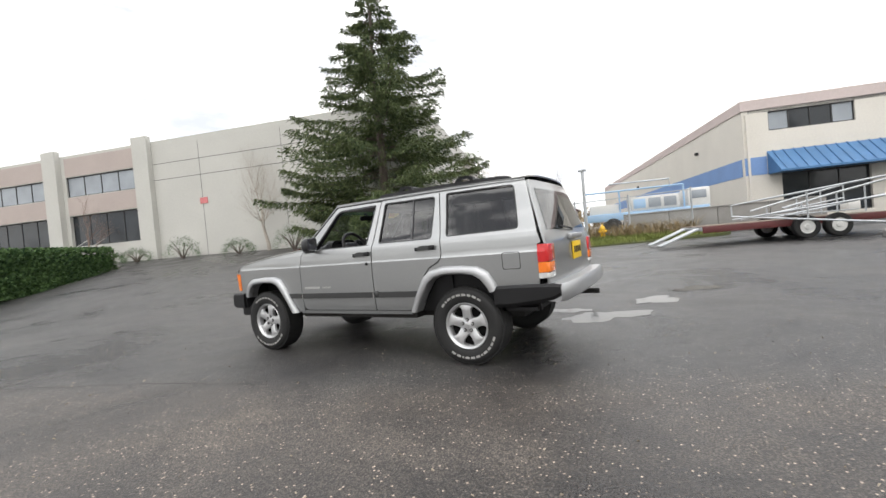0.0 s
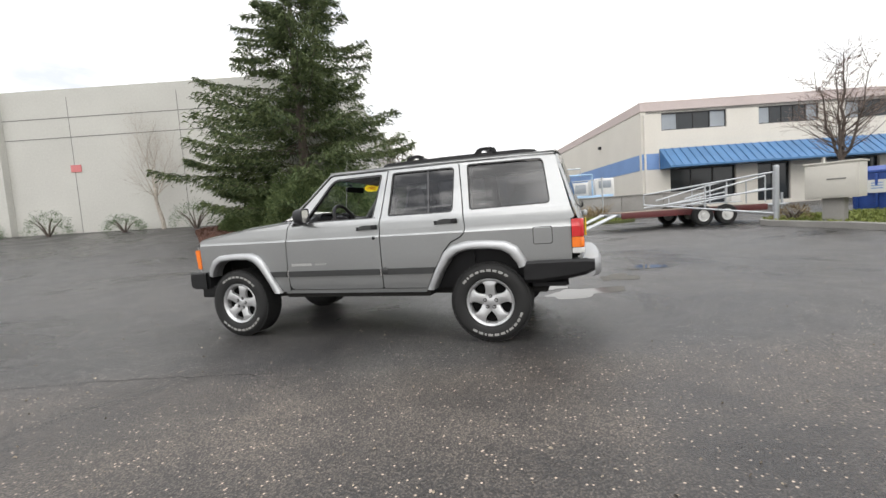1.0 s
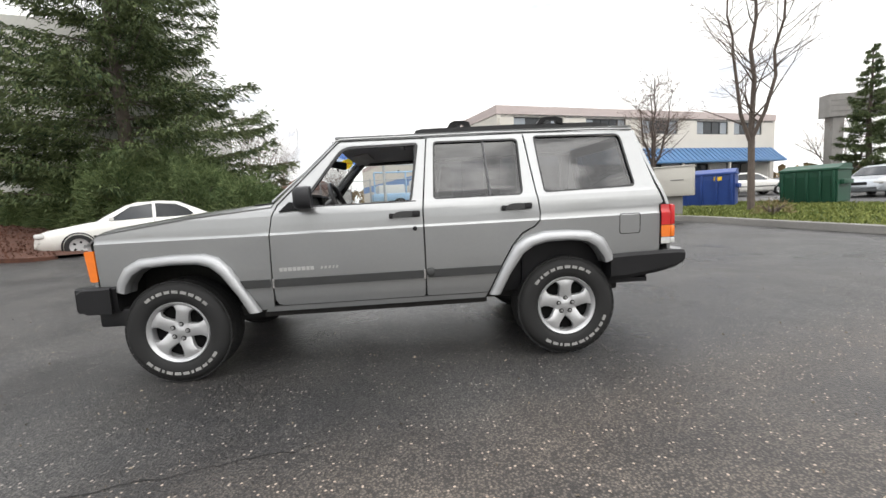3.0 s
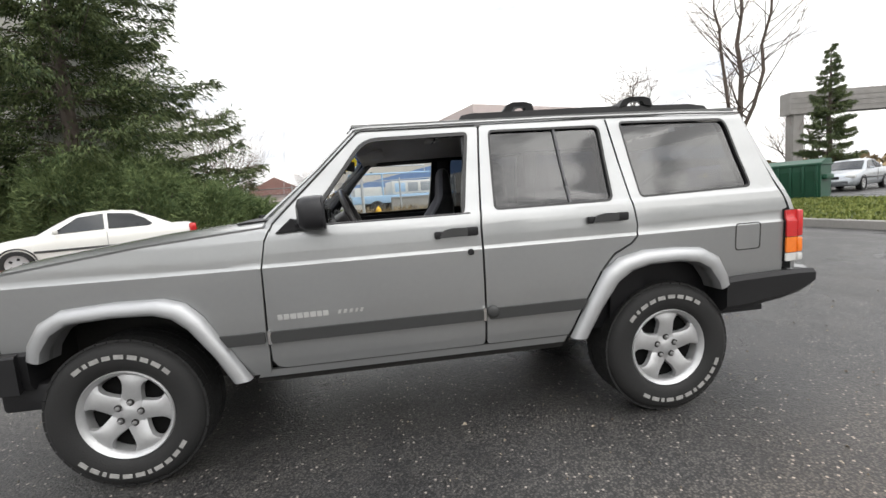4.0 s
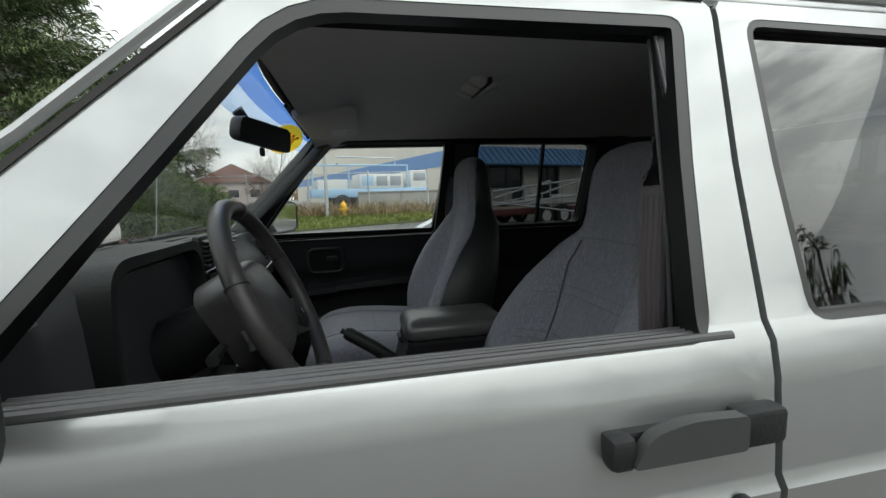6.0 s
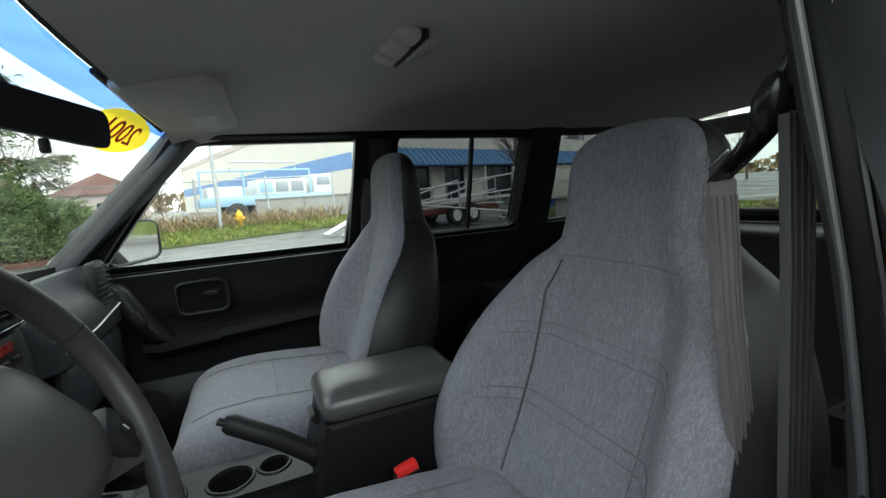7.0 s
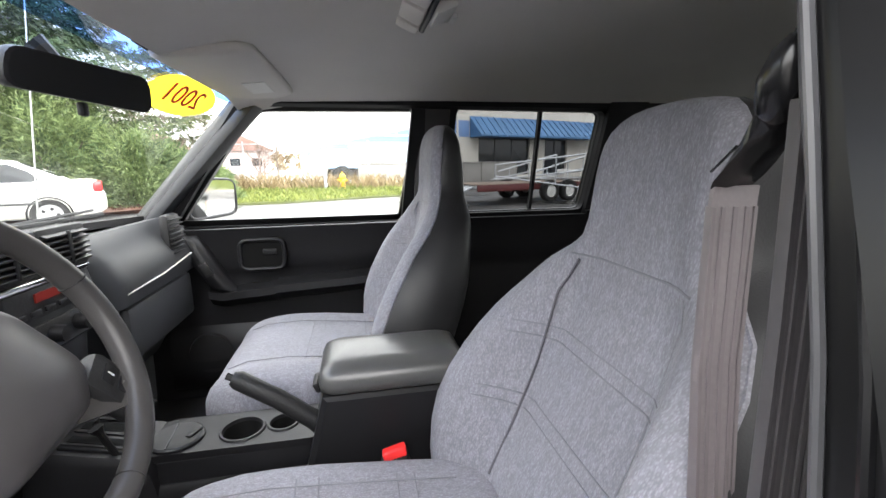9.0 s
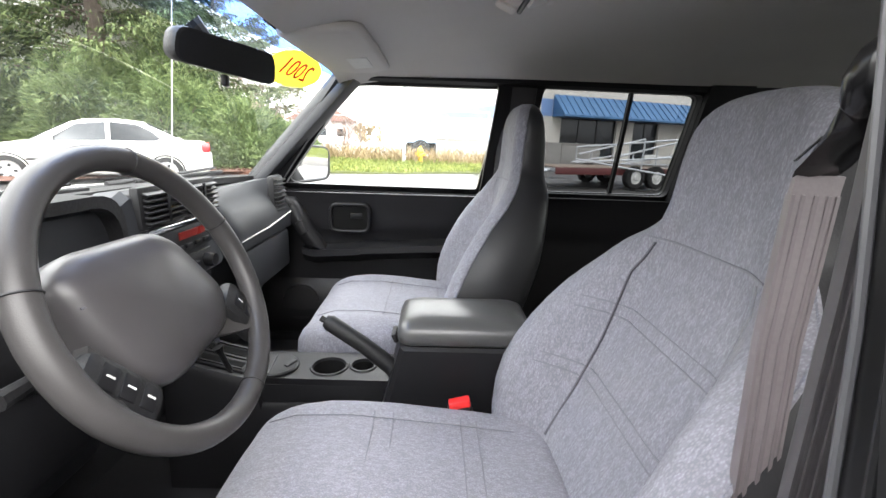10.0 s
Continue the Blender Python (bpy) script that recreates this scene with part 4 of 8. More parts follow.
    prism(bm, rounded([(-1, -1), (-1, 1), (1, 0.86), (1, -0.86)], 0.4, 4), lambda a, b, d: (mx + d + mt_ * a + (0.0 if near else 0.05) * gh_ * b, side * 0.925 + side * gy_ * a, mz + gh_ * b), -0.349, -0.345)
    part("mirror_glass", bm, MIRROR, m, smooth=0)
    rim_ = [(mx - 0.347 + mt_ * a, side * (0.925 + (gy_ + 0.003) * a), mz + (gh_ + 0.003) * b) for a, b in rounded([(-1, -1), (-1, 1), (1, 0.86), (1, -0.86)], 0.4, 4)]
    part("mirror_bezel", tube(bmesh.new(), rim_ + rim_[:1], 0.0065, 8, False), SHELLBLACK, m)
    bm = bmesh.new()
    prism(bm, [(-0.57, 1.085), (-0.452, 1.092), (-0.442, 1.125), (-0.50, 1.145)], lambda a, b, d: (a + (0.0 if near else -0.06), side * d, b), 0.80, 0.842)
    part("mirror_sail", bm, BLACK, m, smooth=0)
    bm = tube(bmesh.new(), [(mx - 0.47, side * 0.80, 1.115), (mx - 0.44, side * 0.86, 1.12), (mx - 0.41, side * 0.89, 1.135)], [0.03, 0.028, 0.03], 10)
    part("mirror_arm", bm, BLACK, m)
    # tail lamp at the corner
    tl = part("tail_lamp", skin([(1.958, 0.728), (1.958, 0.998), (2.035, 0.998), (2.045, 0.728)], (), 0.008, 0.06, side), BLACK, suv, "red, amber and clear tail lamp")
    for z0, z1, mt in ((0.858, 0.996, RED_LENS), (0.775, 0.855, AMBER), (0.73, 0.772, CLEAR_LENS)):
        bm = skin(rounded([(1.960, z0), (1.960, z1), (2.034, z1), (2.040, z0)], 0.006, 2), (), 0.016, 0.02, side)
        y0 = side * (half_width(2.03, 0.9) + 0.012)
        box(bm, (2.036, y0 - side * 0.075, (z0 + z1) / 2), (0.03, 0.17, z1 - z0 - 0.002), 0.008)
        part("lens", bm, mt, tl, smooth=40)
    # side marker lamp
    part("marker_lamp", skin(rounded([(-1.752, 0.70), (-1.752, 0.90), (-1.812, 0.90), (-1.798, 0.70)], 0.012, 2), (), 0.004, 0.05, side), AMBER, suv, "amber corner marker lamp", smooth=40)
    # A pillar, outer skin
    bm = bmesh.new()
    loops = []
    for t in (0, 0.25, 0.5, 0.75, 1.0):
        x, z = -0.645 + t * 0.425, 1.112 + t * 0.422
        y = side * (half_width(x + 0.03, z) - 0.004)
        loops.append([(x - 0.005, y - side * 0.055, z + 0.0), (x + 0.018, y - side * 0.012, z - 0.005), (x + 0.030, y, z - 0.012), (x + 0.062, y, z - 0.03), (x + 0.065, y - side * 0.05, z - 0.035)])
    loft(bm, loops)
    part("pillar", bm, PAINT, suv, smooth=40)
    # shut line round the door's upper frame
    line = [(-0.600, 1.098), (-0.5885, 1.130), (-0.1985, 1.5205), (-0.174, 1.5315), (0.376, 1.5315)]
    part("shut_line", skin(line + [(x + 0.003, z - 0.0075) if z > 1.53 else (x + 0.006, z - 0.005) for x, z in line[::-1]], (), 0.0025, 0.004, side, 0.3, 0.5), UNDER, suv, smooth=0)
    # roof gutter
    bm = tube(bmesh.new(), [(-0.62, side * 0.788, 1.15), (-0.40, side * 0.722, 1.342), (-0.205, side * 0.664, 1.535), (-0.15, side * 0.662, 1.541), (0.8, side * 0.660, 1.546), (1.5, side * 0.64, 1.542), (1.845, side * 0.62, 1.535)], 0.007, 8)
    part("roof_gutter", bm, PAINT, suv)
    bm = bmesh.new()
    grid(bm, 20, 1, lambda a, b: (-0.20 + 2.04 * a, side * (half_width(-0.20 + 2.04 * a, 1.535) - 0.003 - 0.015 * b), 1.523 + 0.03 * b))
    part("roof_side", solid(bm, 0.01), PAINT, suv)

# roof skin
def roof_z(x, y):
    c = lerp_table([(-0.25, 1.553), (-0.1, 1.568), (0.35, 1.592), (1.0, 1.598), (1.6, 1.592), (1.87, 1.572)], x)
    s = abs(y) / 0.64
    return 1.545 + (c - 1.545) * (1 - s ** 3.2) + 0.004


bm = bmesh.new()
grid(bm, 28, 24, lambda a, b: ((-0.215 - 0.055 * (1 - (2 * b - 1) ** 2)) * (1 - a) + (1.85 + 0.03 * (1 - (2 * b - 1) ** 2)) * a, (2 * b - 1) * (0.648 - 0.035 * smooth01(0.55, 1, a)), roof_z(-0.2 + 2.05 * a, (2 * b - 1) * 0.64)))
part("roof", solid(bm, -0.012), PAINT, suv, smooth=50)

# roof rack
rack = part("roof_rack", bmesh.new(), BLACK, suv, "black roof rack with two cross bars")
for side in (-1, 1):
    bm = bmesh.new()
    loops = []
    for x, h in ((0.315, 0.006), (0.330, 0.030), (0.38, 0.038), (1.0, 0.040), (1.6, 0.038), (1.69, 0.028), (1.715, 0.006)):
        z = roof_z(x, 0.575)
        y = side * (0.575 - 0.025 * smooth01(1.0, 1.7, x))
        loops.append([(x, y - 0.022, z - 0.004), (x, y - 0.016, z + h), (x, y + 0.016, z + h), (x, y + 0.022, z - 0.004)])
    loft(bm, loops)
    part("side_rail", bm, BLACK, rack)
    for x0, x1 in ((0.54, 0.715), (1.175, 1.37)):
        zc = roof_z(x0, 0.575) + 0.031
        y = side * 0.567
        bm = bmesh.new()
        prof = [(x0, zc), (x0 + 0.03, zc + 0.04), (x0 + 0.06, zc + 0.052), (x1 - 0.05, zc + 0.052), (x1 - 0.012, zc + 0.04), (x1, zc)]
        inner = [(x0 + 0.055, zc + 0.010), (x0 + 0.066, zc + 0.026), (x0 + 0.078, zc + 0.03), (x1 - 0.062, zc + 0.03), (x1 - 0.05, zc + 0.024), (x1 - 0.045, zc + 0.010)]
        loops = []
        for o, i in zip(prof, inner):
            loops.append([(o[0], y - 0.024, o[1]), (o[0], y + 0.024, o[1]), (i[0], y + 0.02, i[1]), (i[0], y - 0.02, i[1])])
        loft(bm, loops)
        part("bar_foot", bm, BLACK, rack)
for x in (0.63, 1.275):
    bm = bmesh.new()
    z = roof_z(x, 0.575) + 0.073
    loft(bm, [[(x - 0.03, y, z), (x - 0.015, y, z + 0.012), (x + 0.015, y, z + 0.012), (x + 0.03, y, z), (x, y, z - 0.008)] for y in (-0.55, -0.2, 0.2, 0.55)])
    part("cross_bar", bm, BLACK, rack)

# bonnet and wing tops
def bonnet(y0, y1, x0=-1.80, x1=-0.70):
    bm = bmesh.new()

    def fn(a, b):
        x = x0 + (x1 - x0) * a
        y = y0 + (y1 - y0) * b
        wd = half_width(x, hood_z(x) - 0.014) - 0.002
        yy = max(-wd, min(wd, y))
        s = abs(yy) / wd
        nose = -0.05 * (1 - smooth01(0.0, 0.09, a))
        bow = 0.06 * (1 - (yy / 0.85) ** 2)
        return (x - bow * (1 - a) - 0.04 * a * (1 - s * s), yy, hood_z(x) + nose - 0.014 + 0.036 * (1 - s ** 6))

    return solid(grid(bm, 26, 18, fn), -0.012)


part("bonnet", bonnet(-0.70, 0.70), PAINT, suv, smooth=40)
part("wing_top", bonnet(-0.90, -0.706, -1.80, -0.625), PAINT, suv, smooth=40)
part("wing_top", bonnet(0.706, 0.90, -1.80, -0.625), PAINT, suv, smooth=40)
bm = bmesh.new()
grid(bm, 4, 16, lambda a, b: (-0.755 + 0.17 * a - 0.05 * (1 - (2 * b - 1) ** 2), (2 * b - 1) * 0.725, 1.118 + 0.01 * a + 0.016 * (1 - (2 * b - 1) ** 2)))
part("cowl", solid(bm, -0.02), BLACK, suv)
for y0 in (-0.52, 0.10):
    bm = tube(bmesh.new(), [(-0.74, y0 + 0.1, 1.16), (-0.72, y0 + 0.2, 1.165), (-0.69, y0 + 0.55, 1.178)], [0.008, 0.006, 0.004], 6)
    box(bm, (-0.70, y0 + 0.38, 1.162), (0.012, 0.42, 0.012), 0.003, (0, 0, -4))
    part("wiper", bm, BLACK, suv)
# nose panel and bumpers
bm = bmesh.new()
grid(bm, 8, 14, lambda a, b: (-1.80 - 0.062 * (1 - (2 * b - 1) ** 4) + 0.02 * (1 - a), (2 * b - 1) * 0.775, 0.60 + 0.345 * a))
part("nose_panel", solid(bm, 0.02), PAINT, suv)
bm = bmesh.new()
loops = []
for y in (-0.845, -0.835, -0.79, -0.5, 0, 0.5, 0.79, 0.835, 0.845):
    xf = -1.93 + 0.06 * (abs(y) / 0.8) ** 4
    h = 0.93 if abs(y) > 0.84 else 1
    loops.append([(xf, y, 0.535), (xf, y, 0.52 + 0.125 * h), (xf + 0.03, y, 0.53 + 0.135 * h), (xf + 0.2, y, 0.53 + 0.135 * h), (xf + 0.2, y, 0.50), (xf + 0.05, y, 0.50)])
loft(bm, loops)
for s in (-1, 1):
    loft(bm, [[(x, s * (half_width(x, 0.6) + o), z) for o, z in ((0.02, 0.505), (0.032, 0.53), (0.032, 0.655), (0.015, 0.667), (-0.08, 0.667), (-0.08, 0.48))] for x in (-1.89, -1.8, -1.70, -1.63)])
    box(bm, (-1.66, s * 0.72, 0.46), (0.24, 0.14, 0.12), 0.02)
part("front_bumper", bm, BLACK, suv, "black plastic bumper")
for s in (-1, 1):
    bm = bmesh.new()
    loft(bm, [[(x, s * (half_width(x, 0.6) + o), z) for o, z in ((0.015, lo), (0.045, lo + 0.03), (0.048, hi - 0.02), (0.030, hi), (-0.10, hi), (-0.10, lo))] for x, lo, hi in ((1.585, 0.505, 0.678), (1.70, 0.505, 0.682), (1.95, 0.535, 0.685), (2.06, 0.56, 0.685), (2.12, 0.59, 0.680))])
    part("bumper_end_cap", bm, BLACK, suv, "black bumper end cap", smooth=40)
bm = bmesh.new()
loft(bm, [[(xr - 0.12, y, 0.55), (xr - 0.02, y, 0.545), (xr, y, 0.565), (xr, y, 0.655), (xr - 0.02, y, 0.683), (xr - 0.14, y, 0.686)] for y, xr in ((-0.80, 2.12), (-0.74, 2.165), (-0.3, 2.19), (0.3, 2.19), (0.74, 2.165), (0.80, 2.12))])
part("rear_bumper", bm, FLARE, suv, "silver rear bumper bar", smooth=40)
# tailgate
def gate_x(z):
    return lerp_table([(0.66, 2.035), (1.0, 2.03), (1.08, 2.005), (1.52, 1.87)], z)


def gate(a0, a1, b0, b1, nu=8, nv=10, off=0.0):
    """A piece of the tailgate between two heights and two shares of its width."""
    def fn(a, b):
        z, c = a0 + (a1 - a0) * a, 2 * (b0 + (b1 - b0) * b) - 1
        return (gate_x(z) + off + 0.035 * (1 - c * c), c * (half_width(1.95, z) - 0.006), z)
    return grid(bmesh.new(), nu, nv, fn)


tg = part("tailgate", solid(gate(0.66, 1.105, 0, 1), 0.02), PAINT, suv, smooth=40)
part("gate_frame", solid(gate(1.455, 1.53, 0, 1, 3), 0.02), PAINT, tg, smooth=40)
for b0, b1 in ((0.0, 0.07), (0.93, 1.0)):
    part("gate_frame", solid(gate(1.107, 1.453, b0, b1, 6, 2), 0.02), PAINT, tg, smooth=40)
ob = part("tailgate_glass", gate(1.10, 1.46, 0.06, 0.94, 8, 12, 0.004), GLASS_REAR, tg, smooth=60)
ob.visible_shadow = False
part("number_plate", quick_box((2.075, 0.02, 0.90), (0.012, 0.31, 0.16), 0.004), YELLOW, tg, "yellow paper dealer plate")
for k in range(4):
    part("plate_bar", quick_box((2.083, -0.09 + 0.07 * k, 0.905), (0.004, 0.04, 0.06)), BLACK, tg)
part("gate_handle", quick_box((2.075, 0.0, 1.03), (0.04, 0.44, 0.05), 0.015), FLARE, tg)
part("rear_wiper", tube(bmesh.new(), [(2.05, 0.0, 1.09), (2.06, -0.1, 1.10), (2.05, -0.42, 1.13)], [0.012, 0.007, 0.005], 6), BLACK, tg)
part("exhaust_tip", lathe(bmesh.new(), [(0.026, 1.9), (0.026, 2.16), (0.022, 2.16), (0.022, 1.9)], 14, "x", (0, 0.48, 0.44)), UNDER, suv)

aerial = part("aerial", tube(bmesh.new(), [(-0.888, 0.715, 1.07), (-0.884, 0.715, 1.10), (-0.80, 0.715, 1.86)], [0.006, 0.0028, 0.0016], 6), STEEL, suv, "thin steel whip aerial")
part("aerial_base", lathe(bmesh.new(), [(0.022, 0.0), (0.018, 0.018), (0.008, 0.026), (0.0, 0.027)], 14, "z", (-0.888, 0.715, 1.062)), BLACK, aerial)

# windscreen with a blue shade band
def screen(a, b):
    """a: from the foot to the header; b: across."""
    s = 2 * b - 1
    y = s * (0.735 - 0.125 * a)
    x = -0.628 + 0.412 * a - (0.115 - 0.045 * a) * (1 - s * s)
    return (x, y, 1.118 + 0.412 * a + 0.02 * (1 - s * s))


for nm, a0, a1, mt in (("windscreen", 0.0, 0.82, GLASS_CLEAR), ("shade_band", 0.82, 0.91, GLASS_PALE), ("shade_band", 0.91, 1.0, GLASS_BLUE)):
    ob = part(nm, grid(bmesh.new(), 10, 20, lambda a, b: screen(a0 + (a1 - a0) * a, b)), mt, suv, smooth=60)
    ob.visible_shadow = False
bm = tube(bmesh.new(), [screen(1.02, k / 12) for k in range(13)], 0.012, 6)
part("header_seal", bm, BLACK, suv)

# underside, arches, axles
bm = quick_box((0.1, 0, 0.42), (3.3, 1.20, 0.07), 0.02)
box(bm, (-1.0, 0.0, 0.36), (0.7, 0.5, 0.12), 0.03)
box(bm, (1.80, 0.15, 0.52), (0.40, 0.8, 0.14), 0.04)
for s in (-1, 1):
    box(bm, (0.0, s * 0.60, 0.42), (1.5, 0.3, 0.06), 0.01)
    for xc in (-1.25, 1.22):
        box(bm, (xc, s * 0.50, 0.66), (0.86, 0.03, 0.42))
        box(bm, (xc, s * 0.62, 0.865), (0.80, 0.24, 0.03))
        box(bm, (xc - 0.40, s * 0.62, 0.66), (0.03, 0.22, 0.40))
        box(bm, (xc + 0.40, s * 0.62, 0.66), (0.03, 0.22, 0.40))
for xc in (-1.288, 1.288):
    tube(bm, [(xc, -0.7, 0.35), (xc, 0.7, 0.35)], 0.04, 10)
    lathe(bm, [(0.0, -0.13), (0.11, -0.08), (0.13, 0.0), (0.11, 0.08), (0.0, 0.13)], 12, "y", (xc, 0.1, 0.35))
part("underbody", bm, UNDER, suv)
bm = bmesh.new()
grid(bm, 4, 4, lambda a, b: (-1.75 + 1.05 * a, -0.7 + 1.4 * b, 0.90))
box(bm, (-0.72, 0, 0.78), (0.02, 1.5, 0.66))
part("engine_bay", solid(bm, 0.02), UNDER, suv)


# ---- wheels ----
def wheel(x, side, turn):
    """A tyre on a five-spoke alloy rim; built about its hub with the outer face at -y."""
    w = part("wheel", lathe(bmesh.new(), [(0.05, 0.02), (0.05, 0.10), (0.16, 0.10), (0.16, 0.14), (0.05, 0.14)], 24, "y"), STEEL, suv)
    prof = [(0.195, -0.015), (0.205, -0.030), (0.235, -0.042), (0.275, -0.046), (0.300, -0.041), (0.317, -0.030), (0.328, -0.012), (0.334, 0.010), (0.337, 0.05), (0.338, 0.085), (0.337, 0.12), (0.334, 0.16), (0.328, 0.182), (0.30, 0.21), (0.25, 0.215), (0.195, 0.20), (0.188, 0.1), (0.195, -0.015)]
    ty = part("tyre", lathe(bmesh.new(), prof, 56, "y"), RUBBER, w, "black all-terrain tyre with white lettering", smooth=45)
    bm = bmesh.new()
    for k in range(44):
        a = 2 * math.pi * k / 44
        for row, (y0, sh) in enumerate(((0.005, 0.0), (0.06, 0.5), (0.115, 0.0), (0.165, 0.5))):
            aa = a + sh * 2 * math.pi / 44
            c = (0.3325 * math.cos(aa), y0, 0.3325 * math.sin(aa))
            b2 = bmesh.new()
            bmesh.ops.create_cube(b2, size=1)
            bmesh.ops.scale(b2, vec=(0.011, 0.042, 0.043), verts=b2.verts)
            bmesh.ops.transform(b2, matrix=Matrix.Translation(c) @ Matrix.Rotation(-aa, 4, "Y"), verts=b2.verts)
            merge(bm, b2)
    part("tread", bm, RUBBER, ty, smooth=0)
    # raised print: plain bars of uneven width
    for mid, widths in ((97, (7, 3, 7, 6, 7, 7, 6, 7, 6)), (-72, (7, 6, 6, 7, 3, 7, 7, 7, 3, 7, 7))):
        a = mid + 0.62 * sum(w_ + 2 for w_ in widths)
        for w_ in widths:
            aa = radians(a - 0.62 * w_)
            bm = bmesh.new()
            bmesh.ops.create_cube(bm, size=1)
            bmesh.ops.scale(bm, vec=(0.019, 0.003, 0.0088 * w_ / 1.6), verts=bm.verts)
            bmesh.ops.transform(bm, matrix=Matrix.Rotation(-aa, 4, "Y") @ Matrix.Translation((0.271, -0.0455, 0.0)), verts=bm.verts)
            part("tyre_print", bm, LETTER, ty, smooth=0)
            a -= 1.24 * (w_ + 2)
    rim = part("rim", lathe(bmesh.new(), [(0.19, 0.19), (0.178, 0.15), (0.172, 0.05), (0.180, 0.0), (0.176, -0.004), (0.180, -0.016), (0.188, -0.026), (0.197, -0.032), (0.203, -0.024), (0.197, -0.005), (0.195, 0.19)], 48, "y"), ALLOY, w, "five-spoke cast alloy rim", smooth=40)
    bm = bmesh.new()
    lathe(bm, [(0.0, -0.006), (0.026, -0.007), (0.030, -0.004), (0.072, 0.000), (0.080, 0.02), (0.07, 0.05)], 30, "y")
    part("hub", bm, ALLOY, rim, smooth=40)
    for k in range(5):
        aa = radians(90 + 72 * k)
        bm = bmesh.new()
        loops = []
        for r, hw, y in ((0.030, 0.044, 0.004), (0.065, 0.047, -0.003), (0.10, 0.042, -0.012), (0.130, 0.042, -0.018), (0.150, 0.050, -0.018), (0.165, 0.070, -0.014), (0.190, 0.100, -0.006)):
            loops.append([(r, y + 0.03, -hw), (r, y + 0.006, -hw * 0.92), (r, y, -hw * 0.62), (r, y - 0.002, 0), (r, y, hw * 0.62), (r, y + 0.006, hw * 0.92), (r, y + 0.03, hw)])
        loft(bm, loops)
        bmesh.ops.transform(bm, matrix=Matrix.Rotation(-aa, 4, "Y"), verts=bm.verts)
        part("spoke", bm, ALLOY, rim, smooth=40)
        bm = bmesh.new()
        lathe(bm, [(0.0, -0.022), (0.007, -0.021), (0.010, -0.012), (0.011, 0.005)], 8, "y", (0.050 * math.cos(aa), 0.0, 0.050 * math.sin(aa)))
        # Dark disc round the nut: a recess's shade given as colour, no hollow.
        part("lug_recess_shade", lathe(bmesh.new(), [(0.0, -0.0075), (0.0155, -0.0075), (0.0170, 0.004)], 12, "y", (0.050 * math.cos(aa), 0.0, 0.050 * math.sin(aa))), UNDER, rim)
        part("lug_nut", bm, STEEL, rim)
    # Black disc near the face paints the shade seen between the spokes.
    bm = bmesh.new()
    lathe(bm, [(0.0, 0.034), (0.165, 0.034), (0.172, 0.040)], 28, "y")
    part("spoke_shade_disc", bm, CUPBLACK, w, smooth=0)
    w.matrix_world = Matrix.Translation((x, side * 0.786, 0.343)) @ Matrix.Rotation(radians(0 if side < 0 else 180), 4, "Z") @ Matrix.Rotation(radians(turn), 4, "Y")
    return w


wheel(-1.288, -1, 14)
wheel(1.288, -1, 0)
wheel(-1.288, 1, 25)
wheel(1.288, 1, 50)


# ---- the wagon: cabin ----
cabin = suv


def inner_skin(outer, holes, off, side, mat=TRIM, name="trim_panel", parent=None, thick=0.02, label=""):
    return part(name, skin(outer, holes, off, thick, side, 0.08, 0.3), mat, parent or cabin, label, smooth=45)


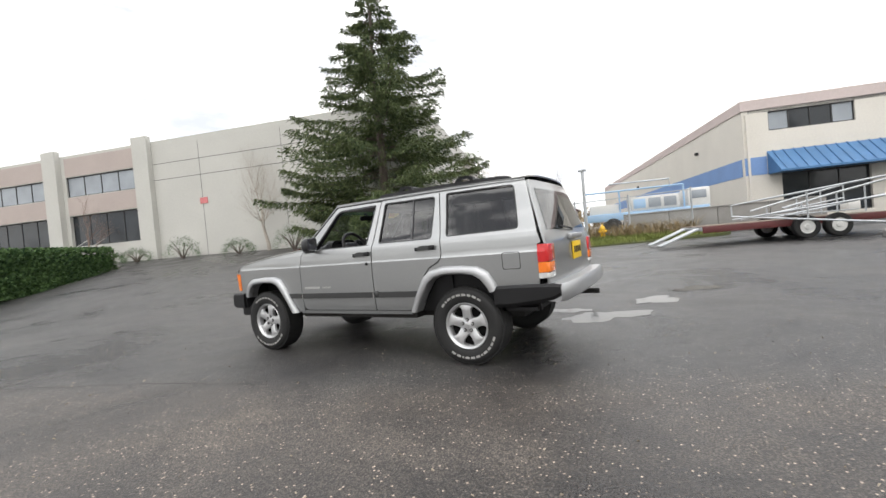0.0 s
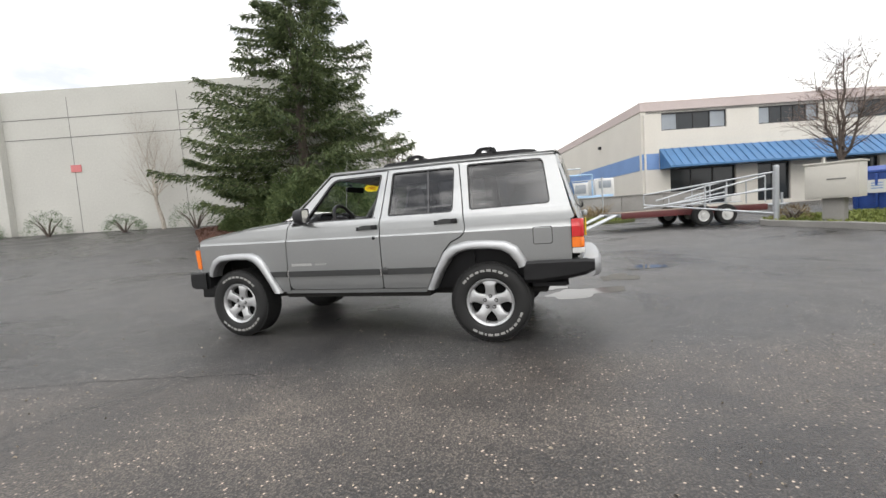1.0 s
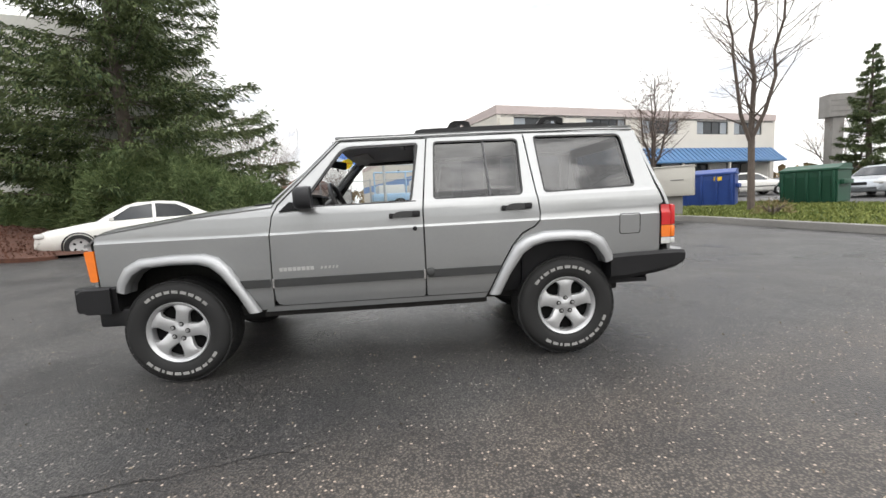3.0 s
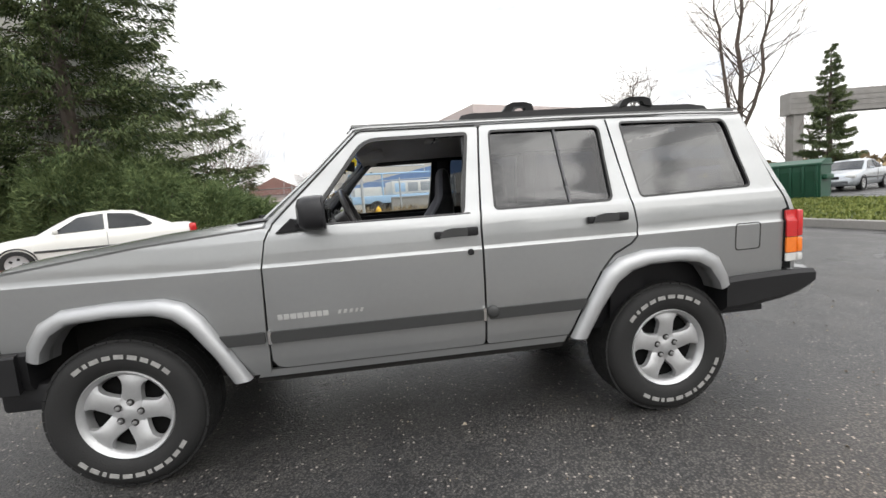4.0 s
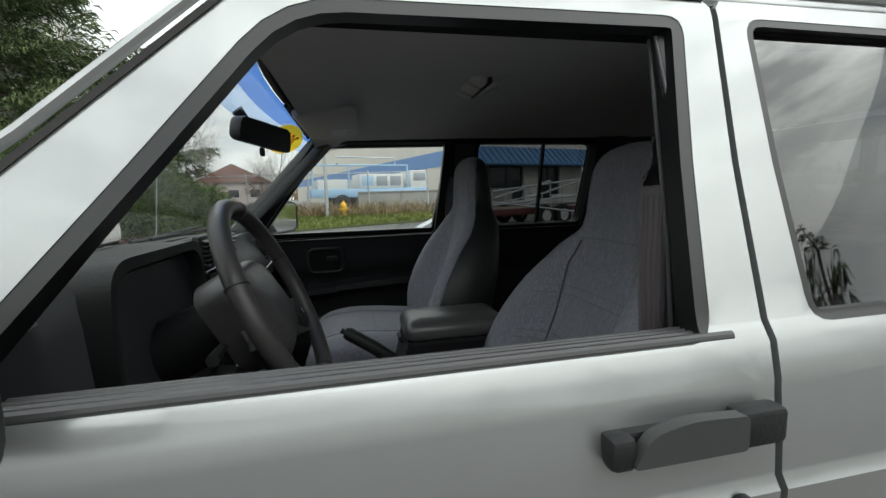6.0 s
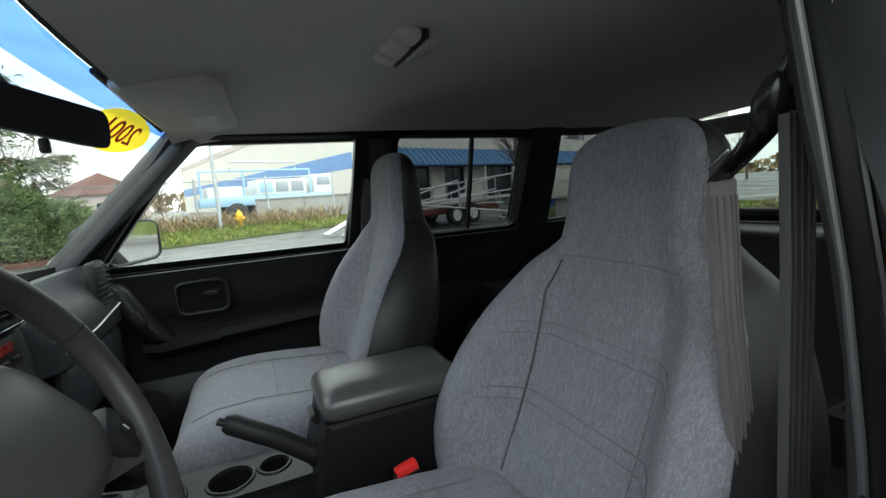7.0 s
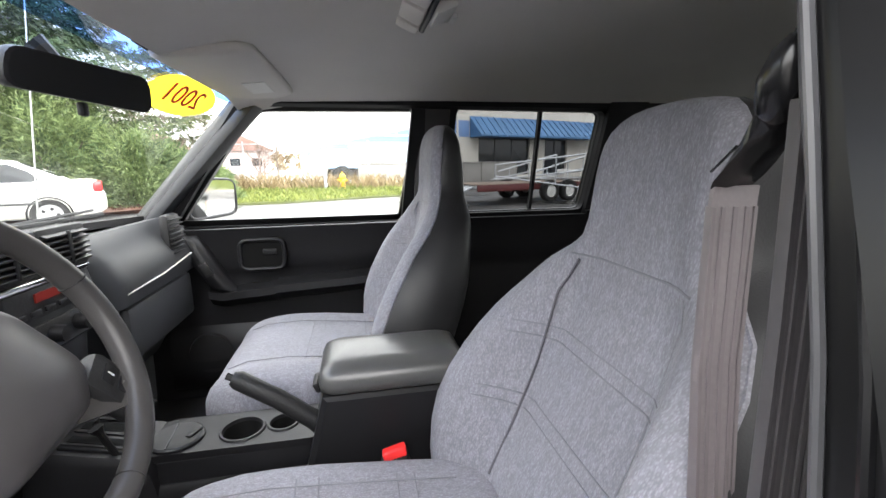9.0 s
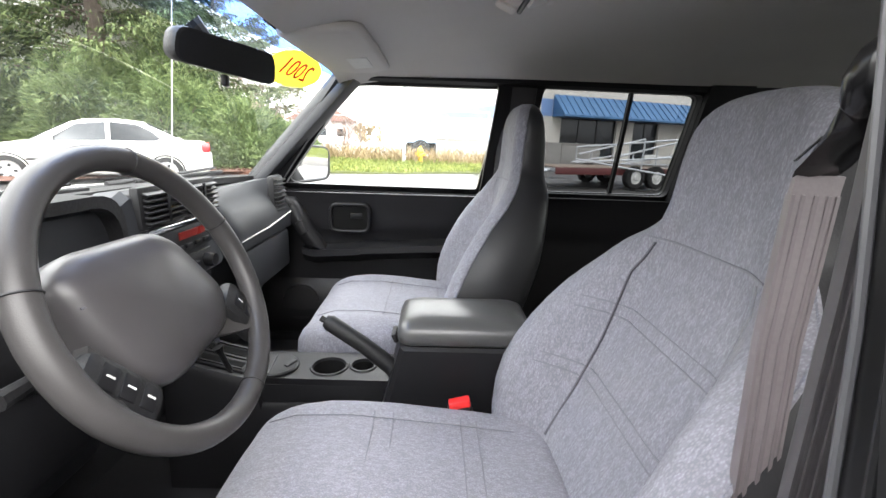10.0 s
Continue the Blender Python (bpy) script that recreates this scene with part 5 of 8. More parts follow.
for side in (-1, 1):
    near = side < 0
    # window surrounds inside the glass, then the lower trim
    if near:
        inner_skin([(-0.54, 1.075), (-0.175, 1.525), (0.362, 1.525), (0.362, 1.075)], (rounded([(-0.462, 1.084), (-0.172, 1.490), (0.334, 1.494), (0.338, 1.084)], 0.02),), -0.040, side, SEALRUBBER, thick=0.025)
        for xa, xb, o in ((0.318, 0.352, 0.030), (0.296, 0.336, 0.012)):
            part("rubber_bead", tube(bmesh.new(), [(xa + (xb - xa) * t, side * (half_width(0.32, 1.09 + 0.41 * t) - o), 1.09 + 0.41 * t) for t in np.linspace(0, 1, 8)], 0.007, 8), SEALRUBBER, cabin)
    else:
        inner_skin([(-0.575, 1.075), (-0.215, 1.525), (0.345, 1.525), (0.345, 1.075)], (rounded([(-0.512, 1.100), (-0.207, 1.490), (0.300, 1.494), (0.268, 1.100)], 0.02),), -0.040, side, thick=0.03)
    inner_skin([(0.338, 0.50), (0.338, 1.525), (0.44, 1.525), (0.435, 0.50)], (), -0.035, side, PILLAR, name="pillar_trim", thick=0.03)
    bm = bmesh.new()
    loft(bm, [[(x, side * y, z), (x + 0.012, side * (y - 0.010), z), (0.43, side * (y - 0.010), z), (0.44, side * min(y + 0.06, half_width(0.4, z) - 0.026), z), (x + 0.004, side * min(y + 0.06, half_width(0.4, z) - 0.026), z)] for x, y, z in ((0.330, 0.718, 0.55), (0.320, 0.716, 0.95), (0.313, 0.706, 1.14), (0.313, 0.693, 1.225), (0.314, 0.670, 1.325), (0.315, 0.657, 1.396), (0.316, 0.647, 1.48))])
    part("pillar_pad", bm, PILLAR, cabin, smooth=50)
    inner_skin([(0.42, 1.07), (0.43, 1.525), (1.05, 1.525), (1.04, 1.07)], (rounded([(0.436, 1.120), (0.452, 1.492), (1.004, 1.488), (1.000, 1.120)], 0.03),), -0.040, side, thick=0.03)
    inner_skin([(0.996, 0.50), (1.005, 1.525), (1.15, 1.525), (1.18, 0.50)], (), -0.058, side, name="pillar_trim", thick=0.035)
    inner_skin([(1.10, 1.06), (1.10, 1.525), (1.84, 1.525), (1.86, 1.06)], (rounded([(1.170, 1.128), (1.142, 1.500), (1.745, 1.495), (1.795, 1.140)], 0.03),), -0.040, side, thick=0.03)
    inner_skin([(-0.62, 0.46), (-0.62, 1.07), (-0.50, 1.060 if near else 1.095), (0.30, 1.062 if near else 1.10), (0.30, 0.46)], (), -0.085, side, TRIM, "door_trim", thick=0.03)
    inner_skin([(0.40, 0.46), (0.40, 1.105), (1.02, 1.105), (1.02, 0.46)], (), -0.085, side, TRIM, "door_trim", thick=0.03)
    inner_skin([(1.0, 0.46), (1.0, 1.12), (1.90, 1.12), (1.92, 0.46)], (), -0.085, side, TRIM, "load_bay_trim", thick=0.03)
    # padded sill capping under each window
    for x0, x1 in ((-0.50, 0.25 if near else 0.296), (0.415, 1.02), (1.12, 1.84)):
        bm = bmesh.new()
        loft(bm, [[(x, side * (half_width(x, 1.10) + o), z) for o, z in ((-0.044, 1.078), (-0.047, 1.089), (-0.053, 1.092), (-0.060, 1.088), (-0.065, 1.072), (-0.066, 1.05), (-0.044, 1.05))] for x in np.linspace(x0, x1, 7)])
        part("sill_capping", bm, TRIM, cabin, smooth=50)
    # grooved rubber at the foot of the open window
    if near:
        sill = part("window_wiper_seal", bmesh.new(), SILLRUBBER, fd_near)
        for o, r, zc in ((-0.006, 0.0062, 1.1075), (-0.019, 0.0052, 1.1075), (-0.030, 0.0036, 1.108), (-0.039, 0.0050, 1.106)):
            part("sill_rib", tube(bmesh.new(), [(x, side * (half_width(x, 1.105) + o), zc) for x in np.linspace(-0.40, 0.300, 10)], r, 10), SILLRUBBER, sill)
    # inner A pillar and cant rail
    bm = bmesh.new()
    loops = []
    for t in np.linspace(0, 1, 7):
        x, z = -0.625 + t * 0.425, 1.095 + t * 0.415
        y = side * (half_width(x + 0.03, z) - 0.045)
        loops.append([(x - 0.012, y - side * 0.012, z + 0.005), (x + 0.01, y - side * 0.045, z - 0.005), (x + 0.024, y - side * 0.046, z - 0.020), (x + 0.034, y - side * 0.008, z - 0.030), (x + 0.032, y + side * 0.02, z - 0.030), (x + 0.02, y + side * 0.02, z)])
    loft(bm, loops)
    part("pillar_cover", bm, DASHGREY, cabin, smooth=60)
    bm = tube(bmesh.new(), [(x, side * (half_width(x, 1.52) - 0.055), 1.512) for x in np.linspace(-0.24, 1.83, 12)], 0.027, 8)
    part("cant_rail_trim", bm, TRIM, cabin)
    # grab strip above the passenger door
    if not near:
        part("grab_handle", tube(bmesh.new(), [(-0.10, 0.612, 1.522), (-0.085, 0.60, 1.505), (0.10, 0.60, 1.505), (0.115, 0.612, 1.522)], 0.011, 8), TRIM, cabin)

# seal lips down the driver's centre pillar
LIP = [(1.475, 0.653), (1.39, 0.668), (1.305, 0.684), (1.207, 0.701), (1.09, 0.715), (0.98, 0.724)]


def lip_y(y, z, o):
    """Distance o out from a lip, kept inside the body side."""
    return -min(y + o, half_width(0.33, z) - 0.026 + 0.2 * o)


bm = bmesh.new()
loft(bm, [[(0.310, lip_y(y, z, 0.002), z), (0.307, lip_y(y, z, 0.010), z), (0.310, lip_y(y, z, 0.018), z), (0.307, lip_y(y, z, 0.026), z), (0.311, lip_y(y, z, 0.050), z), (0.336, lip_y(y, z, 0.050), z), (0.336, lip_y(y, z, 0.002), z)] for z, y in LIP])
seal = part("door_seal", bm, SEALRUBBER, cabin, "grooved black door seal", smooth=50)
# The two grey lips are highlights, put into colour along the black seal.
for o, r, mt in ((0.0, 0.0030, TRIMGLINT), (0.0195, 0.0032, GLOSSBLACK), (0.034, 0.0026, TRIMGLINT)):
    part("seal_lip", tube(bmesh.new(), [(0.308, lip_y(y, z, o), z) for z, y in LIP], r, 8), mt, seal)

# headliner, floor, bulkhead
bm = grid(bmesh.new(), 16, 14, lambda a, b: (-0.235 + 2.06 * a, (2 * b - 1) * 0.632, roof_z(-0.235 + 2.06 * a, (2 * b - 1) * 0.60) - 0.030 - 0.028 * (2 * b - 1) ** 6 - 0.02 * (1 - smooth01(0, 0.06, a))))
part("headliner", solid(bm, 0.008), LINER, cabin, "grey cloth headliner", smooth=60)
part("floor_carpet", quick_box((0.55, 0, 0.475), (2.7, 1.46, 0.03)), CLOTH_DARK, cabin, "dark carpet", smooth=0)
part("bulkhead", quick_box((-0.70, 0, 0.80), (0.04, 1.50, 0.62)), CLOTH_DARK, cabin, smooth=0)
part("tailgate_trim", quick_box((1.95, 0, 0.86), (0.03, 1.44, 0.44), 0.01), CLOTH_DARK, cabin)
part("load_floor", quick_box((1.60, 0, 0.66), (0.7, 1.40, 0.03)), CLOTH_DARK, cabin, smooth=0)

# passenger door furniture
pull = rounded([(-0.298, 0.952), (-0.298, 1.055), (-0.152, 1.055), (-0.152, 0.952)], 0.03, 5)
pd = part("door_pull_bezel", tube(bmesh.new(), [(x, 0.706, z) for x, z in pull + pull[:1]], 0.007, 8), TRIM, cabin)
bm = bmesh.new()
prism(bm, pull, lambda a, b, d: (a, d, b), 0.709, 0.720)
part("pull_recess", bm, CUPBLACK, pd, smooth=0)
part("pull_lever", quick_box((-0.200, 0.706, 1.012), (0.046, 0.008, 0.020), 0.003), TRIM, pd)
bm = bmesh.new()
loft(bm, [[(x + dx, y + dy, z + dz) for dx, dy, dz in ((-0.035, 0.03, 0.0), (-0.03, -0.018, 0.0), (0.0, -0.03, 0.006), (0.03, -0.018, 0.0), (0.035, 0.03, 0.0))] for x, y, z in ((-0.462, 0.72, 1.078), (-0.445, 0.70, 1.055), (-0.400, 0.69, 0.97), (-0.355, 0.69, 0.895), (-0.32, 0.70, 0.875))])
gh = part("grab_bolster", bm, TRIM, cabin, smooth=60)
part("switch", quick_box((-0.395, 0.660, 0.97), (0.03, 0.012, 0.05), 0.006, (0, -25, 0)), BLACK, gh)
bm = bmesh.new()
loft(bm, [[(x, y, z) for y, z in ((0.76, zt - 0.07), (0.70 - d, zt - 0.062), (0.662 - d, zt - 0.03), (0.665 - d, zt - 0.006), (0.70 - d, zt), (0.76, zt + 0.004))] for x, d, zt in ((-0.40, -0.01, 0.895), (-0.36, 0.0, 0.888), (-0.185, 0.002, 0.90), (-0.183, 0.012, 0.907), (0.10, 0.014, 0.922), (0.25, 0.0, 0.93))])
part("door_armrest", bm, TRIM, cabin, smooth=40)
bm = bmesh.new()
loft(bm, [[(x, 0.70 + 0.06 * (1 - s), z) for s, z in ((0, 0.50), (1, 0.53), (1.25, 0.62), (1, 0.72), (0, 0.78))] for x in (-0.55, -0.5, -0.1, 0.2, 0.28)])
part("door_pocket", bm, TRIM, cabin, smooth=60)
part("door_speaker", lathe(bmesh.new(), [(0.075, 0.0), (0.07, -0.012), (0.0, -0.014)], 24, "y", (-0.42, 0.70, 0.66)), BLACK, cabin)

# dashboard
def dash_section(y):
    """Side profile of the dash at y: from the screen's foot over the top and down the face."""
    pod = smooth01(-0.60, -0.54, y) * (1 - smooth01(-0.19, -0.13, y))
    stack = smooth01(-0.16, -0.12, y) * (1 - smooth01(0.17, 0.21, y))
    right = smooth01(0.19, 0.25, y)
    edge = 0.05 * (abs(y) / 0.74) ** 6
    z1 = 1.128 + 0.045 * pod + 0.052 * stack + 0.012 * right
    x1 = -0.50 + 0.045 * pod + 0.03 * stack + 0.0 * right
    return [(-0.66, y, 1.085), (-0.62, y, 1.118), (x1 - 0.06, y, z1), (x1 - 0.015, y, z1 + 0.006), (x1, y, z1 - 0.008), (x1 + 0.005 + 0.03 * right, y, z1 - 0.05), (x1 + 0.01 + 0.055 * right, y, 1.03), (x1 + 0.02 + 0.04 * right, y, 0.975), (x1 - 0.01, y, 0.955), (x1 - 0.03, y, 0.80), (x1 - 0.10, y, 0.68), (-0.68, y, 0.62)]


dash = part("dashboard", loft(bmesh.new(), [dash_section(y) for y in np.linspace(-0.735, 0.735, 60)]), DASHGREY, cabin, "grey moulded dashboard", smooth=35)
# instrument pod hood and cluster
bm = bmesh.new()
arc = [(y, z) for y, z in rounded([(-0.56, 1.02), (-0.56, 1.195), (-0.19, 1.195), (-0.19, 1.02)], [0, 0.06, 0.06, 0], 6)]
loft(bm, [[(x, y, z) for y, z in arc] + [(x, y * 0.94 + -0.0225, z - 0.018) for y, z in arc[::-1]] for x in (-0.53, -0.47, -0.425)])
part("instrument_hood", bm, BLACK, dash, smooth=40)
cl = part("instrument_cluster", quick_box((-0.535, -0.375, 1.09), (0.01, 0.36, 0.15)), CUPBLACK, dash)
for k, (cy, r) in enumerate(((-0.47, 0.045), (-0.33, 0.05), (-0.24, 0.028))):
    bm = bmesh.new()
    lathe(bm, [(r, 0.0), (r, 0.006), (r * 0.93, 0.006), (r * 0.93, 0.0)], 24, "x", (-0.529, cy, 1.09))
    part("gauge_bezel", bm, TRIM, cl)
    bm = bmesh.new()
    for j in range(9):
        a = radians(210 - j * 30)
        box(bm, (-0.528, cy + r * 0.76 * math.cos(a), 1.09 + r * 0.76 * math.sin(a)), (0.003, 0.006, 0.004))
    box(bm, (-0.526, cy - r * 0.2, 1.09 + r * 0.2), (0.003, r * 0.7, 0.003), 0, (45, 0, 0))
    part("gauge_marks", bm, GAUGE, cl, smooth=0)


def vent(cy, cz, w, h, x, slats, tilt=0):
    v = part("air_vent", quick_box((x, cy, cz), (0.02, w + 0.02, h + 0.02), 0.008), BLACK, dash)
    for k in range(slats):
        part("slat", quick_box((x + 0.013, cy, cz - h / 2 + (k + 0.5) * h / slats), (0.016, w, 0.005), 0.002, (0, 18, 0)), TRIM, v)
    part("vent_bar", quick_box((x + 0.020, cy, cz), (0.006, 0.008, h), 0.002), TRIM, v)
    return v


vent(-0.035, 1.150, 0.125, 0.066, -0.466, 6)
vent(0.105, 1.150, 0.125, 0.066, -0.466, 6)
v = part("air_vent", quick_box((-0.462, 0.60, 1.10), (0.03, 0.10, 0.13), 0.02), BLACK, dash)
for k in range(8):
    part("slat", quick_box((-0.446, 0.60, 1.047 + 0.0145 * k), (0.016, 0.085, 0.005), 0.002), TRIM, v)
radio = part("radio", quick_box((-0.462, 0.03, 1.068), (0.02, 0.20, 0.056), 0.004), BLACK, dash, "black car radio with a red display")
part("display", quick_box((-0.4505, 0.045, 1.078), (0.003, 0.10, 0.016)), REDDARK, radio)
for k in range(5):
    part("button", quick_box((-0.450, -0.045 + 0.036 * k, 1.053), (0.006, 0.024, 0.010), 0.002), TRIM, radio)
part("trim_strip", quick_box((-0.455, 0.03, 1.104), (0.012, 0.26, 0.010), 0.003), CHROME, dash)
hc = part("heater_panel", quick_box((-0.466, 0.03, 1.000), (0.02, 0.20, 0.055), 0.004), BLACK, dash)
for k in range(3):
    bm = lathe(bmesh.new(), [(0.0, 0.022), (0.015, 0.022), (0.017, 0.0)], 16, "x", (-0.455, -0.04 + 0.07 * k, 1.0))
    part("knob", bm, TRIM, hc)
part("glovebox_seam", tube(bmesh.new(), [(-0.4385, 0.26, 1.005), (-0.4325, 0.45, 1.012), (-0.4325, 0.66, 1.03)], 0.0024, 5), VISOR, dash)
part("glovebox", quick_box((-0.455, 0.46, 0.90), (0.03, 0.40, 0.14), 0.015), DASHGREY, dash)
part("knee_panel", quick_box((-0.47, -0.37, 0.88), (0.04, 0.50, 0.16), 0.02), TRIM, dash)
part("column_knob", lathe(bmesh.new(), [(0.0, 0.03), (0.02, 0.028), (0.024, 0.0)], 16, "x", (-0.45, -0.61, 1.01)), BLACK, dash)

# steering wheel
WC, WT, WR = Vector((-0.247, -0.375, 1.092)), 0.41, 0.183
e1, e2 = Vector((0, 1, 0)), Vector((-math.sin(WT), 0, math.cos(WT)))
e3 = Vector((math.cos(WT), 0, math.sin(WT)))


def on_wheel(a, b, c=0.0):
    a, b = a * 0.961 - b * 0.276, a * 0.276 + b * 0.961
    return WC + e1 * a + e2 * b + e3 * c


sw = part("steering_wheel", bmesh.new(), WHEELSKIN, cabin, "worn black leather steering wheel")
bm = bmesh.new()
rings = []
for k in range(64):
    a = 2 * math.pi * k / 64
    d = e1 * math.cos(a) + e2 * math.sin(a)
    rings.append([bm.verts.new(WC + d * WR + 0.0165 * (d * math.cos(q) + e3 * math.sin(q))) for q in np.linspace(0, 2 * math.pi, 13)[:-1]])
for k in range(64):
    p, q = rings[k], rings[(k + 1) % 64]
    for j in range(12):
        bm.faces.new((p[j], p[(j + 1) % 12], q[(j + 1) % 12], q[j]))
bmesh.ops.recalc_face_normals(bm, faces=bm.faces[:])
part("rim", bm, WHEELSKIN, sw, smooth=80)
for a in (75, 160, 20, 285):
    c = math.cos(radians(a)), math.sin(radians(a))
    d = e1 * c[0] + e2 * c[1]
    bm = tube(bmesh.new(), [WC + d * WR + 0.0172 * (d * math.cos(q) + e3 * math.sin(q)) for q in np.linspace(0, 2 * math.pi, 14)], 0.0012, 4)
    part("stitch_line", bm, BLACK, sw)


def on_plane(a, b, c=0.0):
    return WC + e1 * a + e2 * b + e3 * c


hub_poly = rounded([(-0.128, 0.066), (-0.088, 0.088), (0.050, 0.086), (0.086, 0.062), (0.136, -0.036), (0.105, -0.086), (-0.045, -0.104), (-0.098, -0.072)], 0.025, 4)
bm = bmesh.new()
loft(bm, [[on_plane((a - 0.004) * s + 0.004, (b + 0.015) * s - 0.015, h) for a, b in hub_poly] for s, h in ((0.95, -0.085), (0.99, -0.05), (1.0, -0.030), (0.96, -0.018), (0.84, -0.008), (0.5, 0.0), (0.08, 0.002))])
pad = part("airbag_pad", bm, AIRBAG, sw, "dark grey vinyl horn pad", smooth=50)


def turned(c, ang):
    """Axes laid on the wheel at c, turned by ang degrees about its shaft."""
    u, v = e1 * math.cos(radians(ang)) + e2 * math.sin(radians(ang)), e2 * math.cos(radians(ang)) - e1 * math.sin(radians(ang))
    return Matrix.Translation(c) @ Matrix((u, v, e3)).transposed().to_4x4()


bm = bmesh.new()
for k, w in enumerate((0.010, 0.011, 0.011, 0.010)):
    b2 = quick_box((-0.023 + 0.0152 * k, 0, 0), (w, 0.015, 0.003), 0.0014)
    bmesh.ops.transform(b2, matrix=turned(on_plane(-0.012, 0.034, -0.0055), -24), verts=b2.verts)
    merge(bm, b2)
part("raised_mark", bm, AIRBAG, pad)
part("pad_crease", tube(bmesh.new(), [on_plane(-0.112, 0.030, -0.014), on_plane(-0.06, 0.022, -0.005), on_plane(0.02, 0.004, -0.0035), on_plane(0.09, -0.020, -0.010)], 0.0014, 5), SEAMDARK, pad)
for pa, pb, ang in ((-0.126, -0.062, -38), (0.142, -0.086, 28)):
    out = Vector((pa, pb + 0.0)).normalized()
    bm = bmesh.new()
    prp = Vector((-out.y, out.x))
    loft(bm, [[on_plane(out.x * r + prp.x * q * hh, out.y * r + prp.y * q * hh, c + dc) for q, dc in ((-1, -0.012), (-1, 0.006), (0, 0.012), (1, 0.006), (1, -0.012))] for r, hh, c in ((0.09, 0.045, -0.04), (0.14, 0.036, -0.025), (0.178, 0.028, -0.004))])
    part("spoke", bm, WHEELSKIN, sw, smooth=50)
    b2 = quick_box((0, 0, -0.004), (0.050 if pa < 0 else 0.060, 0.104, 0.034), 0.014)
    bmesh.ops.transform(b2, matrix=turned(on_plane(pa, pb, -0.016), ang + 70 if pa < 0 else ang), verts=b2.verts)
    bp = part("switch_pod", b2, BLACK, sw)
    for j in range(3):
        b2 = quick_box((0, -0.028 + 0.026 * j, 0.0115), (0.028, 0.020, 0.006), 0.002)
        bmesh.ops.transform(b2, matrix=turned(on_plane(pa, pb, -0.016), ang + 70 if pa < 0 else ang), verts=b2.verts)
        part("button", b2, TRIM, bp)
        b2 = quick_box((0, -0.028 + 0.026 * j, 0.0152), (0.002, 0.010, 0.001))
        bmesh.ops.transform(b2, matrix=turned(on_plane(pa, pb, -0.016), ang + 70 if pa < 0 else ang), verts=b2.verts)
        part("button_mark", b2, PALE, bp)
part("steering_column", tube(bmesh.new(), [WC - e3 * 0.03, WC - e3 * 0.12, WC - e3 * 0.26], [0.045, 0.055, 0.06], 14), TRIM, cabin)
part("indicator_stalk", tube(bmesh.new(), [on_wheel(-0.03, 0, -0.09), on_wheel(-0.10, 0.01, -0.085), on_wheel(-0.17, 0.03, -0.08)], [0.008, 0.007, 0.010], 8), BLACK, cabin)


